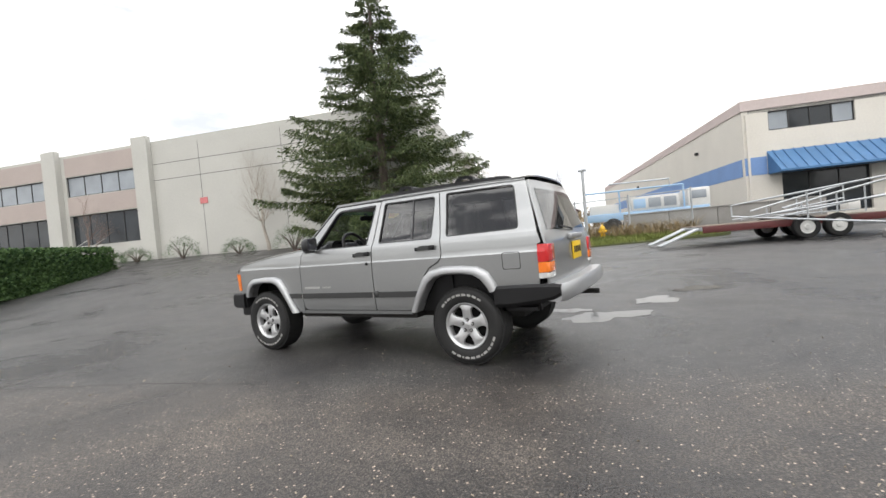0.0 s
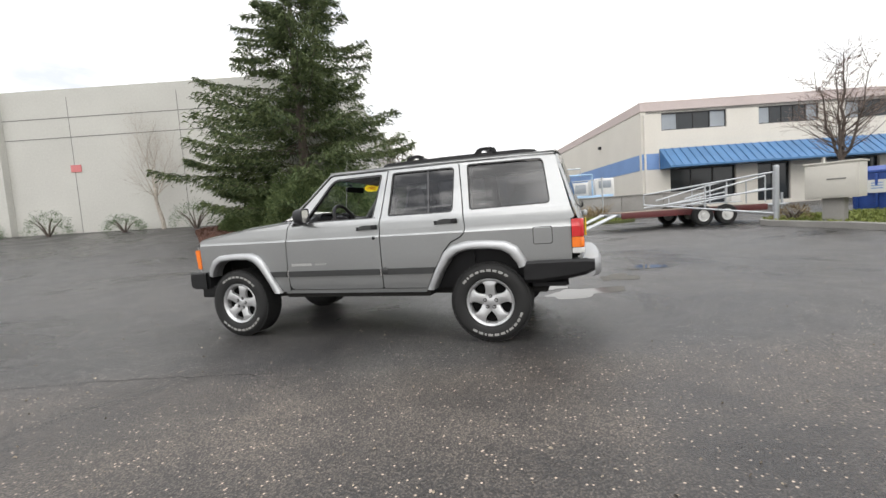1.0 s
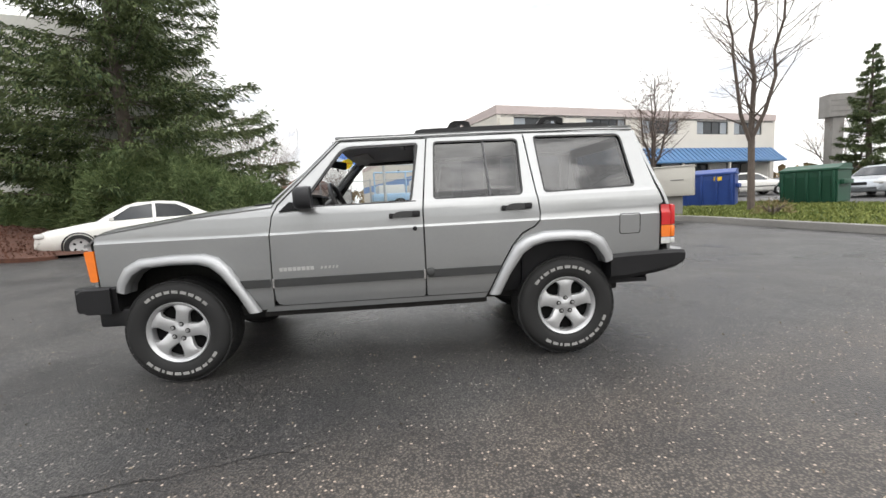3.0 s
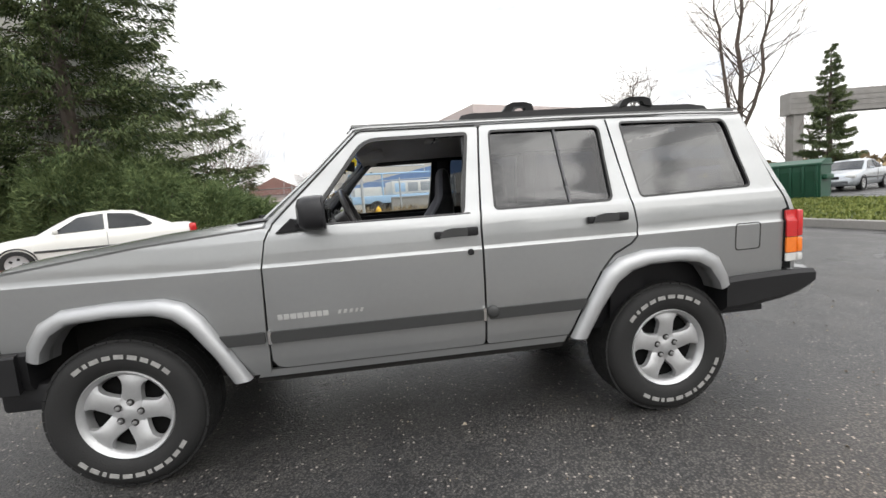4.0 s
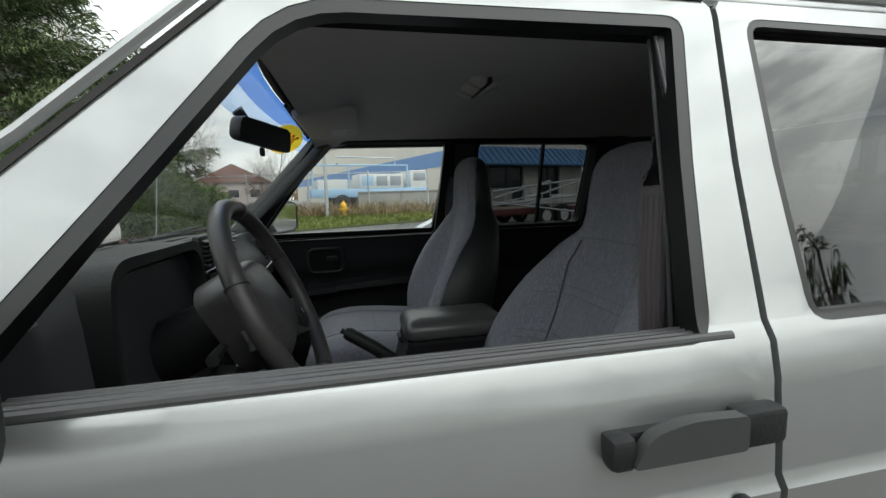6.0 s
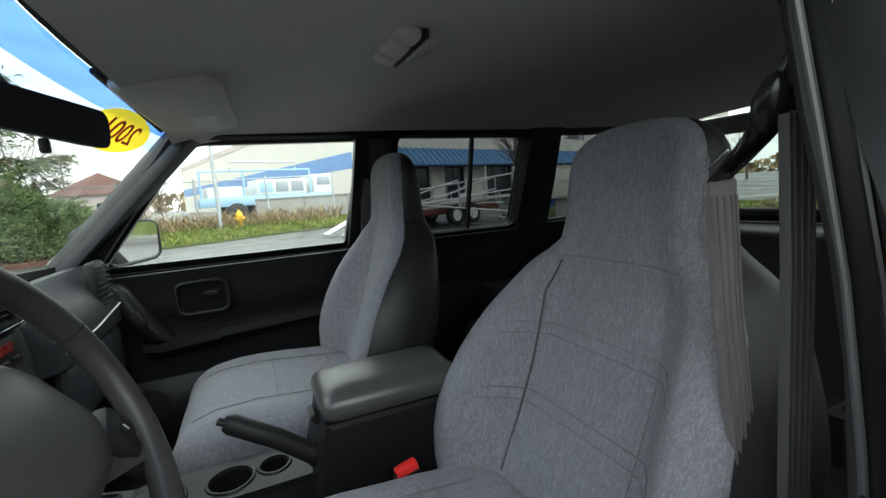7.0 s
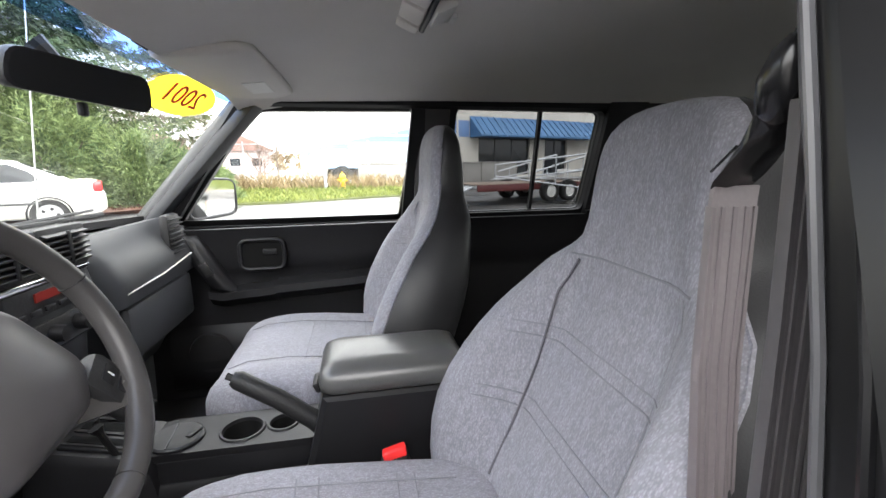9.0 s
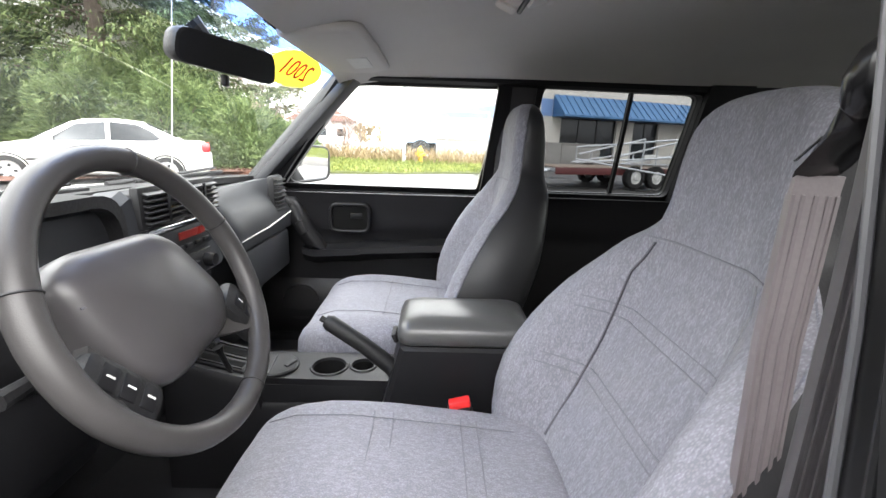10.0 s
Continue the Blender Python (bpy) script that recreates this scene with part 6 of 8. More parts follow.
# ---- seats ----
def bucket_seat(cx, cy, cz, flip, dx=0.0, dz=0.0, bol=1.0, slope=0.0, deep=1.0, wide=1.0):
    """High-back cloth bucket; cx, cy, cz: the point where back and cushion meet, mid width."""
    s = part("front_seat", bmesh.new(), CLOTH, suv, "grey woven cloth bucket seat with an integral headrest")

    def P(x, y, z):
        return (cx + x, cy + flip * y, cz + z)

    # cushion
    bm = bmesh.new()
    loops = []
    n = 26
    for x, w, zt, th in ((-0.500, 0.120, -0.085, 0.03), (-0.497, 0.175, -0.050, 0.08), (-0.480, 0.212, -0.012, 0.13), (-0.45, 0.234, 0.012, 0.16), (-0.40, 0.248, 0.028, 0.18), (-0.30, 0.258, 0.031, 0.18), (-0.15, 0.262, 0.017, 0.18), (0.0, 0.262, 0.000, 0.18), (0.08, 0.25, -0.01, 0.17)):
        lp = []
        for k in range(n):
            a = 2 * math.pi * k / n
            c, q = math.cos(a), math.sin(a)
            yy = wide * w * math.copysign(abs(c) ** 0.6, c)
            up = math.copysign(abs(q) ** 0.6, q)
            edge = 0.022 * smooth01(0.12, 0.20, abs(yy)) * (1 if q > 0 else 0)
            lp.append(P(x + dx, yy, zt - th / 2 + up * th / 2 + edge + dz))
        loops.append(lp)
    loft(bm, loops)
    bmesh.ops.subdivide_edges(bm, edges=bm.edges[:], cuts=1, use_grid_fill=True, smooth=0.6)
    part("cushion", bm, CLOTH, s, smooth=80)
    bm = quick_box(P(-0.20, 0, -0.22), (0.42, 0.44, 0.10), 0.02)
    part("seat_base", bm, TRIM, s)

    # back by height: half width, front x, depth, bolster
    prof = [(-0.10, 0.251, 0.015, 0.16, 0.04), (0.0, 0.267, 0.035, 0.17, 0.070), (0.10, 0.277, 0.085, 0.16, 0.090), (0.20, 0.265, 0.135, 0.15, 0.085), (0.28, 0.242, 0.170, 0.135, 0.065), (0.335, 0.219, 0.192, 0.125, 0.040), (0.37, 0.196, 0.203, 0.12, 0.026), (0.395, 0.163, 0.210, 0.115, 0.016), (0.42, 0.134, 0.216, 0.11, 0.010), (0.48, 0.125, 0.226, 0.105, 0.008), (0.54, 0.124, 0.236, 0.095, 0.006), (0.575, 0.112, 0.245, 0.08, 0.004), (0.598, 0.080, 0.256, 0.055, 0.0), (0.606, 0.03, 0.268, 0.03, 0.0)]
    prof = [(z, w, xf + slope * z, d * deep, b * bol) for z, w, xf, d, b in prof]

    def face_x(t, xf, b):
        return xf - b * smooth01(0.42, 0.85, t) + 0.016 * (max(0.0, t - 0.80) / 0.20) ** 2

    def back_x(y, z):
        w, xf, b = (lerp_table([(q[0], q[k]) for q in prof], z) for k in (1, 2, 4))
        return face_x(min(1.0, abs(y) / max(w, 0.01)), xf, b)

    front_rows, shell_rows = [], []
    for z, w, xf, d, b in prof:
        face = [(face_x(abs(k / 9 - 1), xf, b), w * (k / 9 - 1)) for k in range(19)]
        edge = face[0][0] + 0.010
        front_rows.append([P(x, y, z) for x, y in face] + [P(edge, w * 1.004, z), P(edge + 0.004, w * 0.9, z), P(xf + d * 0.5, 0, z), P(edge + 0.004, -w * 0.9, z), P(edge, -w * 1.004, z)])
        shell_rows.append([P(x, y, z) for x, y in ((edge - 0.004, -w), (xf + d * 0.4, -w * 0.6), (xf + d * 0.4, w * 0.6), (edge - 0.004, w), (xf + d * 0.70, w * 0.995), (xf + d * 0.90, w * 0.93), (xf + d, w * 0.75), (xf + d * 1.02, 0), (xf + d, -w * 0.75), (xf + d * 0.90, -w * 0.93), (xf + d * 0.70, -w * 0.995))])
    for nm, rws, mt, lab in (("backrest", front_rows, CLOTH, ""), ("back_shell", shell_rows, SHELL, "dark grey vinyl seat back")):
        bm = loft(bmesh.new(), rws)
        bmesh.ops.subdivide_edges(bm, edges=bm.edges[:], cuts=1, use_grid_fill=True, smooth=0.5)
        bmesh.ops.recalc_face_normals(bm, faces=bm.faces[:])
        part(nm, bm, mt, s, lab, smooth=80)
    for sg in (-1, 1):
        pts = [P(face_x(1.0, xf, b) + 0.007, sg * w * 1.004, z) for z, w, xf, d, b in prof[1:-3]]
        part("piping", tube(bmesh.new(), pts, 0.0038, 6), CLOTH, s)

    def seam(pts, r=0.0028, mat=SEAM):
        part("seam", tube(bmesh.new(), [P(*q) for q in pts], r, 5), mat, s)

    def top_z(x):
        return lerp_table([(-0.48, -0.012), (-0.45, 0.012), (-0.40, 0.028), (-0.30, 0.031), (-0.15, 0.017), (0.0, 0.0)], x)

    for sg in (-1, 1):
        seam([(back_x(sg * y, z) + (-0.0022 if sg > 0 else 0.0004), sg * y, z) for z, y in [(q, 0.130 if sg > 0 else 0.112) for q in np.linspace(0.01, 0.33, 14)] + [(0.355, 0.120), (0.385, 0.108)]], 0.0022 if sg > 0 else 0.0016, SEAMDARK if sg > 0 else SEAM)
        seam([(x + dx, sg * 0.135, top_z(x) + 0.0052 + dz) for x in (-0.45, -0.40, -0.36, -0.30, -0.22, -0.12, 0.0)], 0.0012, SEAM)
    seam([(back_x(y, 0.392) + 0.0010, y, 0.392) for y in np.linspace(-0.125, 0.125, 13)], 0.0022, SEAM)
    for z in (0.270, 0.250, 0.150, 0.130):
        seam([(back_x(y, z) + 0.0014, y, z) for y in np.linspace(-0.19, 0.19, 19)], 0.0018, SEAM)
    for x in (-0.26, -0.225, -0.10, -0.07):
        seam([(x + dx, y, top_z(x) + 0.0002 + 0.022 * smooth01(0.12, 0.20, abs(y)) + dz) for y in np.linspace(-0.15, 0.15, 17)], 0.0013, SEAM)
    return s


bucket_seat(0.2754, -0.3545, 0.766, 1, -0.025, 0.004, 1.30, -0.065, wide=0.84)
bucket_seat(0.150, 0.385, 0.802, -1, 0.065, -0.022, 1.10, -0.14, 0.78)

# rear bench
rs = part("rear_bench", bmesh.new(), CLOTH_DARK, suv, "dark folding rear bench seat")
bm = bmesh.new()
loft(bm, [[(1.06 + dx, y, z) for dx, z in ((0.0, 0.70), (0.04, 0.80), (0.12, 1.00), (0.16, 1.10), (0.20, 1.115), (0.27, 1.10), (0.24, 0.70))] for y in (-0.64, -0.62, -0.2, 0.2, 0.62, 0.64)])
part("bench_back", bm, CLOTH_DARK, rs, smooth=50)
part("bench_cushion", quick_box((0.88, 0, 0.70), (0.46, 1.26, 0.17), 0.05), CLOTH_DARK, rs)
part("load_cover", quick_box((1.62, 0, 1.085), (0.62, 1.36, 0.012), 0.004), TRIM, suv)
part("cover_roll", tube(bmesh.new(), [(1.70, -0.66, 1.118), (1.70, 0.66, 1.118)], 0.026, 12), TRIM, suv)
part("cover_edge", tube(bmesh.new(), [(1.305, -0.66, 1.098), (1.305, 0.66, 1.098)], 0.0024, 6), PALE, suv)

# ---- centre console ----
con = part("centre_console", bmesh.new(), TRIM, suv, "charcoal plastic centre console")
bm = bmesh.new()
loft(bm, [[(x, -0.062, 0.49), (x, -0.044, zt - 0.015), (x, -0.032, zt), (x, 0.095, zt), (x, 0.108, zt - 0.015), (x, 0.115, 0.49)] for x, zt in ((-0.50, 0.804), (-0.44, 0.790), (-0.30, 0.755), (-0.29, 0.70), (0.02, 0.70))])
part("tunnel_cover", bm, TRIM, con, smooth=40)
bm = bmesh.new()
loft(bm, [[(x0, y, 0.50), (x1, y, zt), (0.30, y, zt), (0.34, y, 0.50)] for y, x0, x1, zt in ((-0.092, -0.055, 0.035, 0.868), (-0.085, -0.068, 0.026, 0.875), (0.085, -0.068, 0.026, 0.875), (0.092, -0.055, 0.035, 0.868))])
part("storage_box", bm, TRIM, con, smooth=30)
bm = bmesh.new()
loops = []
for z, g in ((0.877, -0.006), (0.882, 0.0), (0.902, 0.003), (0.918, -0.004), (0.927, -0.020), (0.931, -0.045)):
    loops.append([(x, y, z + (0.006 * (1 - abs(y) / 0.09) if z > 0.915 else 0)) for x, y in rounded([(0.022 - g, -0.090 - g), (0.022 - g, 0.090 + g), (0.308 + g, 0.090 + g), (0.308 + g, -0.090 - g)], 0.028, 5)])
loft(bm, loops)
part("armrest_lid", bm, LIDSKIN, con, "padded dark vinyl armrest lid", smooth=60)
part("lid_latch", quick_box((0.012, -0.01, 0.868), (0.012, 0.05, 0.022), 0.004, (0, -25, 0)), BLACK, con)


def pierced(outer, holes, z0, z1):
    """A level plate from z0 to z1 with holes cut through it."""
    from mathutils.geometry import tessellate_polygon
    loops = [[Vector((x, y, 0)) for x, y in lp] for lp in (outer, *holes)]
    flat = [p for lp in loops for p in lp]
    bm = bmesh.new()
    lo, hi = [bm.verts.new((p.x, p.y, z0)) for p in flat], [bm.verts.new((p.x, p.y, z1)) for p in flat]
    for t in tessellate_polygon(loops):
        bm.faces.new([hi[k] for k in t])
        bm.faces.new([lo[k] for k in t][::-1])
    s0 = 0
    for lp in loops:
        n = len(lp)
        for k in range(n):
            bm.faces.new((lo[s0 + k], lo[s0 + (k + 1) % n], hi[s0 + (k + 1) % n], hi[s0 + k]))
        s0 += n
    bmesh.ops.recalc_face_normals(bm, faces=bm.faces[:])
    return bm


TRAY = (-0.272, 0.024)
CUPS = ((-0.150, 0.030, 0.040), (-0.070, 0.038, 0.028))
rings_ = [[(x + r * math.cos(2 * math.pi * k / 28), y + r * math.sin(2 * math.pi * k / 28)) for k in range(28)] for x, y, r in CUPS]
part("cup_plate", pierced(rounded([(-0.325, -0.026), (-0.325, 0.100), (0.0, 0.100), (0.0, -0.030)], [0.03, 0.03, 0.01, 0.01]), rings_, 0.744, 0.760), TRIM, con, smooth=30)
for sy in (-0.024, 0.095):
    part("plate_skirt", quick_box((-0.148, sy, 0.66), (0.29, 0.010, 0.17), 0.003), TRIM, con)
for x, y, r in CUPS:
    c = part("cup_holder", lathe(bmesh.new(), [(r + 0.006, 0.760), (r + 0.004, 0.7635), (r, 0.7635), (r - 0.002, 0.756)], 28, "z", (x, y, 0)), TRIM, con)
    part("cup_well", lathe(bmesh.new(), [(r - 0.002, 0.756), (r - 0.006, 0.703), (0.0, 0.702)], 28, "z", (x, y, 0)), CUPBLACK, c, smooth=60)
lv = part("handbrake", tube(bmesh.new(), [(-0.142, -0.028, 0.905), (-0.132, -0.028, 0.900), (-0.06, -0.028, 0.850), (0.0, -0.028, 0.80), (0.03, -0.028, 0.77)], [0.013, 0.0185, 0.0185, 0.0195, 0.023], 14), BLACK, con, "black handbrake lever")
part("brake_button", tube(bmesh.new(), [(-0.152, -0.028, 0.911), (-0.140, -0.028, 0.904)], 0.007, 8), TRIM, lv)
sb = part("shift_plate", quick_box((-0.395, 0.03, 0.780), (0.125, 0.10, 0.010), 0.004, (0, 14, 0)), TRIM, con)
for y, w in ((0.006, 0.020), (0.052, 0.026)):
    part("gate_slot", quick_box((-0.395, y, 0.7855), (0.108, w, 0.002), 0.0008, (0, 14, 0)), CUPBLACK, sb)
for y in (-0.012, 0.028, 0.074):
    part("gate_rail", quick_box((-0.395, y, 0.7865), (0.116, 0.005, 0.005), 0.0018, (0, 14, 0)), BLACK, sb)
part("shift_lever", tube(bmesh.new(), [(-0.415, 0.030, 0.785), (-0.405, 0.020, 0.86)], 0.007, 8), CHROME, sb)
part("shift_knob", tube(bmesh.new(), [(-0.405, 0.055, 0.868), (-0.405, 0.045, 0.872), (-0.405, -0.005, 0.872), (-0.405, -0.015, 0.866)], [0.010, 0.016, 0.016, 0.010], 10), BLACK, sb)
part("transfer_lever", tube(bmesh.new(), [(-0.36, -0.018, 0.765), (-0.375, -0.028, 0.82), (-0.38, -0.030, 0.835)], [0.006, 0.006, 0.013], 8), BLACK, con)
tray = part("ash_tray", lathe(bmesh.new(), [(0.050, 0.0), (0.050, 0.005), (0.046, 0.0075), (0.040, 0.0065), (0.0, 0.0085)], 32, "z", (TRAY[0], TRAY[1], 0.760)), TRIM, con, "round lidded ash tray", smooth=40)
part("tray_grip", quick_box((TRAY[0] + 0.030, TRAY[1] + 0.004, 0.7685), (0.012, 0.034, 0.005), 0.002, (0, 0, -25)), BLACK, tray)
part("tray_hinge", tube(bmesh.new(), [(TRAY[0] - 0.006, TRAY[1] - 0.044, 0.768), (TRAY[0] - 0.014, TRAY[1] + 0.044, 0.768)], 0.0016, 6), TRIMGLINT, tray)
bk = part("belt_buckle", quick_box((0.162, -0.138, 0.735), (0.05, 0.028, 0.090), 0.008, (0, -14, 0)), BLACK, con, "black belt buckle")
part("release_button", quick_box((0.153, -0.140, 0.781), (0.044, 0.022, 0.018), 0.004, (0, -14, 0)), REDBTN, bk, "red release button")
part("buckle_stalk", tube(bmesh.new(), [(0.172, -0.138, 0.70), (0.20, -0.125, 0.55)], 0.010, 8), BLACK, bk)

# ---- belts, visors, mirror, lamp ----
def strap(pts, w, name, mat, parent, label="", t=0.0022):
    """A flat webbing strip; pts hold a centre and the direction of its width."""
    bm = bmesh.new()
    loops = []
    for c, d in pts:
        c, d = Vector(c), Vector(d).normalized()
        nrm = d.cross(Vector((0, 0, 1))).normalized()
        loops.append([c - d * w / 2 - nrm * t, c - d * w / 6 - nrm * t * 1.5, c + d * w / 6 - nrm * t * 1.5, c + d * w / 2 - nrm * t, c + d * w / 2 + nrm * t, c - d * w / 2 + nrm * t])
    loft(bm, loops)
    return part(name, bm, mat, parent, label, smooth=30)


for side in (-1, 1):
    b = part("seat_belt", bmesh.new(), BELT, suv, "grey seat belt hanging from its pillar guide")
    runs = (("webbing", [(0.400, 0.557, 1.278, -0.10), (0.396, 0.560, 1.262, -0.10), (0.376, 0.582, 1.14, 0.0), (0.364, 0.604, 1.03, 0.10), (0.358, 0.625, 0.85, 0.13), (0.352, 0.65, 0.50, 0.13)], 0.038),
            ("webbing", [(0.368, 0.640, 1.330, -0.05), (0.366, 0.646, 1.20, 0.0), (0.366, 0.650, 1.0, 0.0), (0.366, 0.665, 0.55, 0.0)], 0.036))
    for nm, run, wd in runs:
        # Same webbing on both runs; the rear one has shade in its colour.
        strap([((x, side * y, z), (1, -side * k, 0)) for x, y, z, k in run], wd, nm, BELT if wd > 0.037 else BELTSHADED, b)
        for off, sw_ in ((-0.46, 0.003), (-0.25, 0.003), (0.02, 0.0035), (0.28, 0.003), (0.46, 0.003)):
            strap([((x + off * wd, side * (y - k * off * wd), z), (1, -side * k, 0)) for x, y, z, k in (run[1:] if wd > 0.037 else run)], sw_, "webbing_stripe", BELTLINE if wd > 0.037 else BELTSHADEDLINE, b, t=0.0037)
    bm = bmesh.new()
    gw, gn = Vector((1.0, 0.1 * side, 0.22)).normalized(), Vector((-0.45, side * -0.75, 0.3)).normalized()
    loops = []
    for x, y, z, hw, th in ((0.404, 0.551, 1.274, 0.010, 0.002), (0.403, 0.553, 1.276, 0.018, 0.003), (0.401, 0.557, 1.281, 0.0225, 0.004), (0.398, 0.563, 1.286, 0.0235, 0.005), (0.390, 0.578, 1.296, 0.021, 0.006), (0.378, 0.597, 1.308, 0.016, 0.007), (0.366, 0.616, 1.322, 0.012, 0.009), (0.358, 0.630, 1.342, 0.010, 0.009), (0.356, 0.640, 1.365, 0.008, 0.007), (0.356, 0.646, 1.385, 0.006, 0.005), (0.356, 0.650, 1.40, 0.004, 0.003)):
        c = Vector((x, side * y, z))
        loops.append([c - gw * hw, c - gw * hw * 0.6 + gn * th, c + gw * hw * 0.6 + gn * th, c + gw * hw, c + gw * hw * 0.6 - gn * th, c - gw * hw * 0.6 - gn * th])
    loft(bm, loops)
    g = part("belt_guide", bm, GLOSSBLACK, b, "glossy black belt guide", smooth=60)
    for p, q in (((0.384, 0.550, 1.287), (0.378, 0.5765, 1.305)), ((0.397, 0.552, 1.2876), (0.392, 0.566, 1.297))):
        part("slot_bar", tube(bmesh.new(), [(c[0] - 0.004, side * (c[1] + 0.003), c[2] + 0.002) for c in (p, q)], 0.0012, 6), CHROME, g)
    part("guide_boss", tube(bmesh.new(), [(0.366, side * 0.612, 1.320), (0.361, side * 0.618, 1.328), (0.354, side * 0.628, 1.342), (0.350, side * 0.634, 1.356), (0.349, side * 0.637, 1.364)], [0.007, 0.012, 0.015, 0.011, 0.005], 16), GLOSSBLACK, g, smooth=80)
    part("height_track", quick_box((0.362, side * 0.655, 1.40), (0.03, 0.012, 0.14), 0.004, (side * -18, 0, 0)), TRIM, b)
    part("belt_stop", lathe(bmesh.new(), [(0.0, 0.006 * -side), (0.007, 0.005 * -side), (0.009, 0.0)], 12, "y", (0.369, side * 0.601, 1.027)), BLACK, b)

# passenger visor
v = part("sun_visor", bmesh.new(), VISOR, suv, "pale grey sun visor folded against the roof")
bm = bmesh.new()
poly = rounded([(-0.255, 0.06), (-0.075, 0.075), (-0.055, 0.56), (-0.235, 0.60)], [0.03, 0.04, 0.06, 0.05], 5)
loops = []
for d, g_ in ((0.0, 0.90), (0.004, 0.985), (0.011, 1.0), (0.018, 0.985), (0.022, 0.90)):
    loops.append([(-0.155 + (x + 0.155) * g_, (0.32 + (y - 0.32) * (1 - (1 - g_) * 0.4)), 1.530 + 0.10 * (x + 0.155) - 0.020 * abs(y - 0.1) - d) for x, y in poly])
loft(bm, loops)
part("visor_board", bm, VISOR, v, smooth=60)
part("visor_label", quick_box((-0.13, 0.40, 1.5035), (0.055, 0.13, 0.002), 0, (-1.1, -5.7, 0)), PALE, v)
part("visor_rod", tube(bmesh.new(), [(-0.262, 0.05, 1.522), (-0.256, 0.60, 1.512)], 0.006, 8), BLACK, v)

mir = part("rear_view_mirror", bmesh.new(), BLACK, suv, "black rear-view mirror on the windscreen")
bm = bmesh.new()
mc, ma = Vector((-0.305, -0.030, 1.432)), radians(18)
md, mu, mn = Vector((math.sin(ma), math.cos(ma), -0.02)), Vector((0.12, 0, 1)).normalized(), Vector((math.cos(ma), -math.sin(ma), -0.12)).normalized()
mp = rounded([(-0.128, -0.026), (-0.122, 0.030), (0.122, 0.034), (0.130, -0.030)], 0.024, 4)
loft(bm, [[mc + md * (a * s) + mu * (b * s) + mn * h for a, b in mp] for s, h in ((0.75, -0.035), (0.95, -0.022), (1.0, 0.0), (0.98, 0.006))])
part("mirror_case", bm, BLACK, mir, smooth=50)
bm = bmesh.new()
bm.faces.new([bm.verts.new(mc + md * (a * 0.93) + mu * (b * 0.9) + mn * 0.0068) for a, b in mp])
bmesh.ops.recalc_face_normals(bm, faces=bm.faces[:])
part("mirror_face", bm, TRIM, mir, smooth=0)
part("mirror_stem", tube(bmesh.new(), [mc - mn * 0.03, mc - mn * 0.05 + mu * 0.03, Vector((-0.368, -0.03, 1.495))], [0.011, 0.009, 0.016], 8), BLACK, mir)
part("mirror_lever", quick_box(mc + mu * -0.04 + mn * -0.008, (0.012, 0.016, 0.022), 0.004), BLACK, mir)
lamp = part("dome_lamp", quick_box((0.236, -0.100, 1.561), (0.104, 0.180, 0.016), 0.006), LINER, suv, "unlit courtesy lamp on the headliner")
for y0, y1 in ((-0.182, -0.142), (-0.132, -0.064), (-0.054, -0.018)):
    part("lamp_lens", quick_box((0.212, (y0 + y1) / 2, 1.546), (0.042, y1 - y0, 0.020), 0.007, (0, 24, 0)), VISOR, lamp)
part("lamp_lens", quick_box((0.262, -0.090, 1.547), (0.040, 0.075, 0.018), 0.006, (0, -22, 0)), PALE, lamp)
part("lamp_rib", quick_box((0.238, -0.100, 1.542), (0.010, 0.170, 0.016), 0.004), DASHGREY, lamp)
part("lamp_switch", quick_box((0.287, -0.060, 1.549), (0.012, 0.03, 0.010), 0.003), PALE, lamp)

# price oval on the screen, its figures facing out
oval = part("year_sticker", bmesh.new(), YELLOW, suv, "yellow oval windscreen sticker with red figures")


def screen_ab(a, b, lift):
    p, q, r = Vector(screen(a, b)), Vector(screen(a + 0.01, b)), Vector(screen(a, b + 0.01))
    nrm = (q - p).cross(r - p).normalized()
    if nrm.x < 0:
        nrm = -nrm
    return p + nrm * lift


OA, OB, OW, OH = 0.858, 0.825, 0.115, 0.100
bm = bmesh.new()
vs = [[bm.verts.new(screen_ab(OA + OH * r * math.sin(2 * math.pi * k / 40), OB + OW * r * math.cos(2 * math.pi * k / 40), 0.004)) for k in range(40)] for r in (0.05, 0.4, 0.75, 1.0)]
for p, q in zip(vs, vs[1:]):
    for k in range(40):
        bm.faces.new((p[k], p[(k + 1) % 40], q[(k + 1) % 40], q[k]))
bm.faces.new(vs[0])
part("oval", bm, STICKER, oval)
td = bpy.data.curves.new("figures", "FONT")
td.body, td.size, td.align_x, td.align_y, td.extrude = "2001", 0.082, "CENTER", "CENTER", 0.0008
tob = new("figures", td)
td.materials.append(REDINK)
c0, ca, cb = screen_ab(OA, OB, 0.0075), screen_ab(OA + 0.05, OB, 0.0075), screen_ab(OA, OB + 0.05, 0.0075)
ax = (c0 - cb).normalized()
ay = (ca - c0).normalized()
az = ax.cross(ay).normalized()
ay = az.cross(ax)
tob.matrix_world = Matrix.Translation(c0) @ Matrix((ax, ay, az)).transposed().to_4x4()
tob.parent = oval


# ---- plants ----
rng = np.random.default_rng(7)


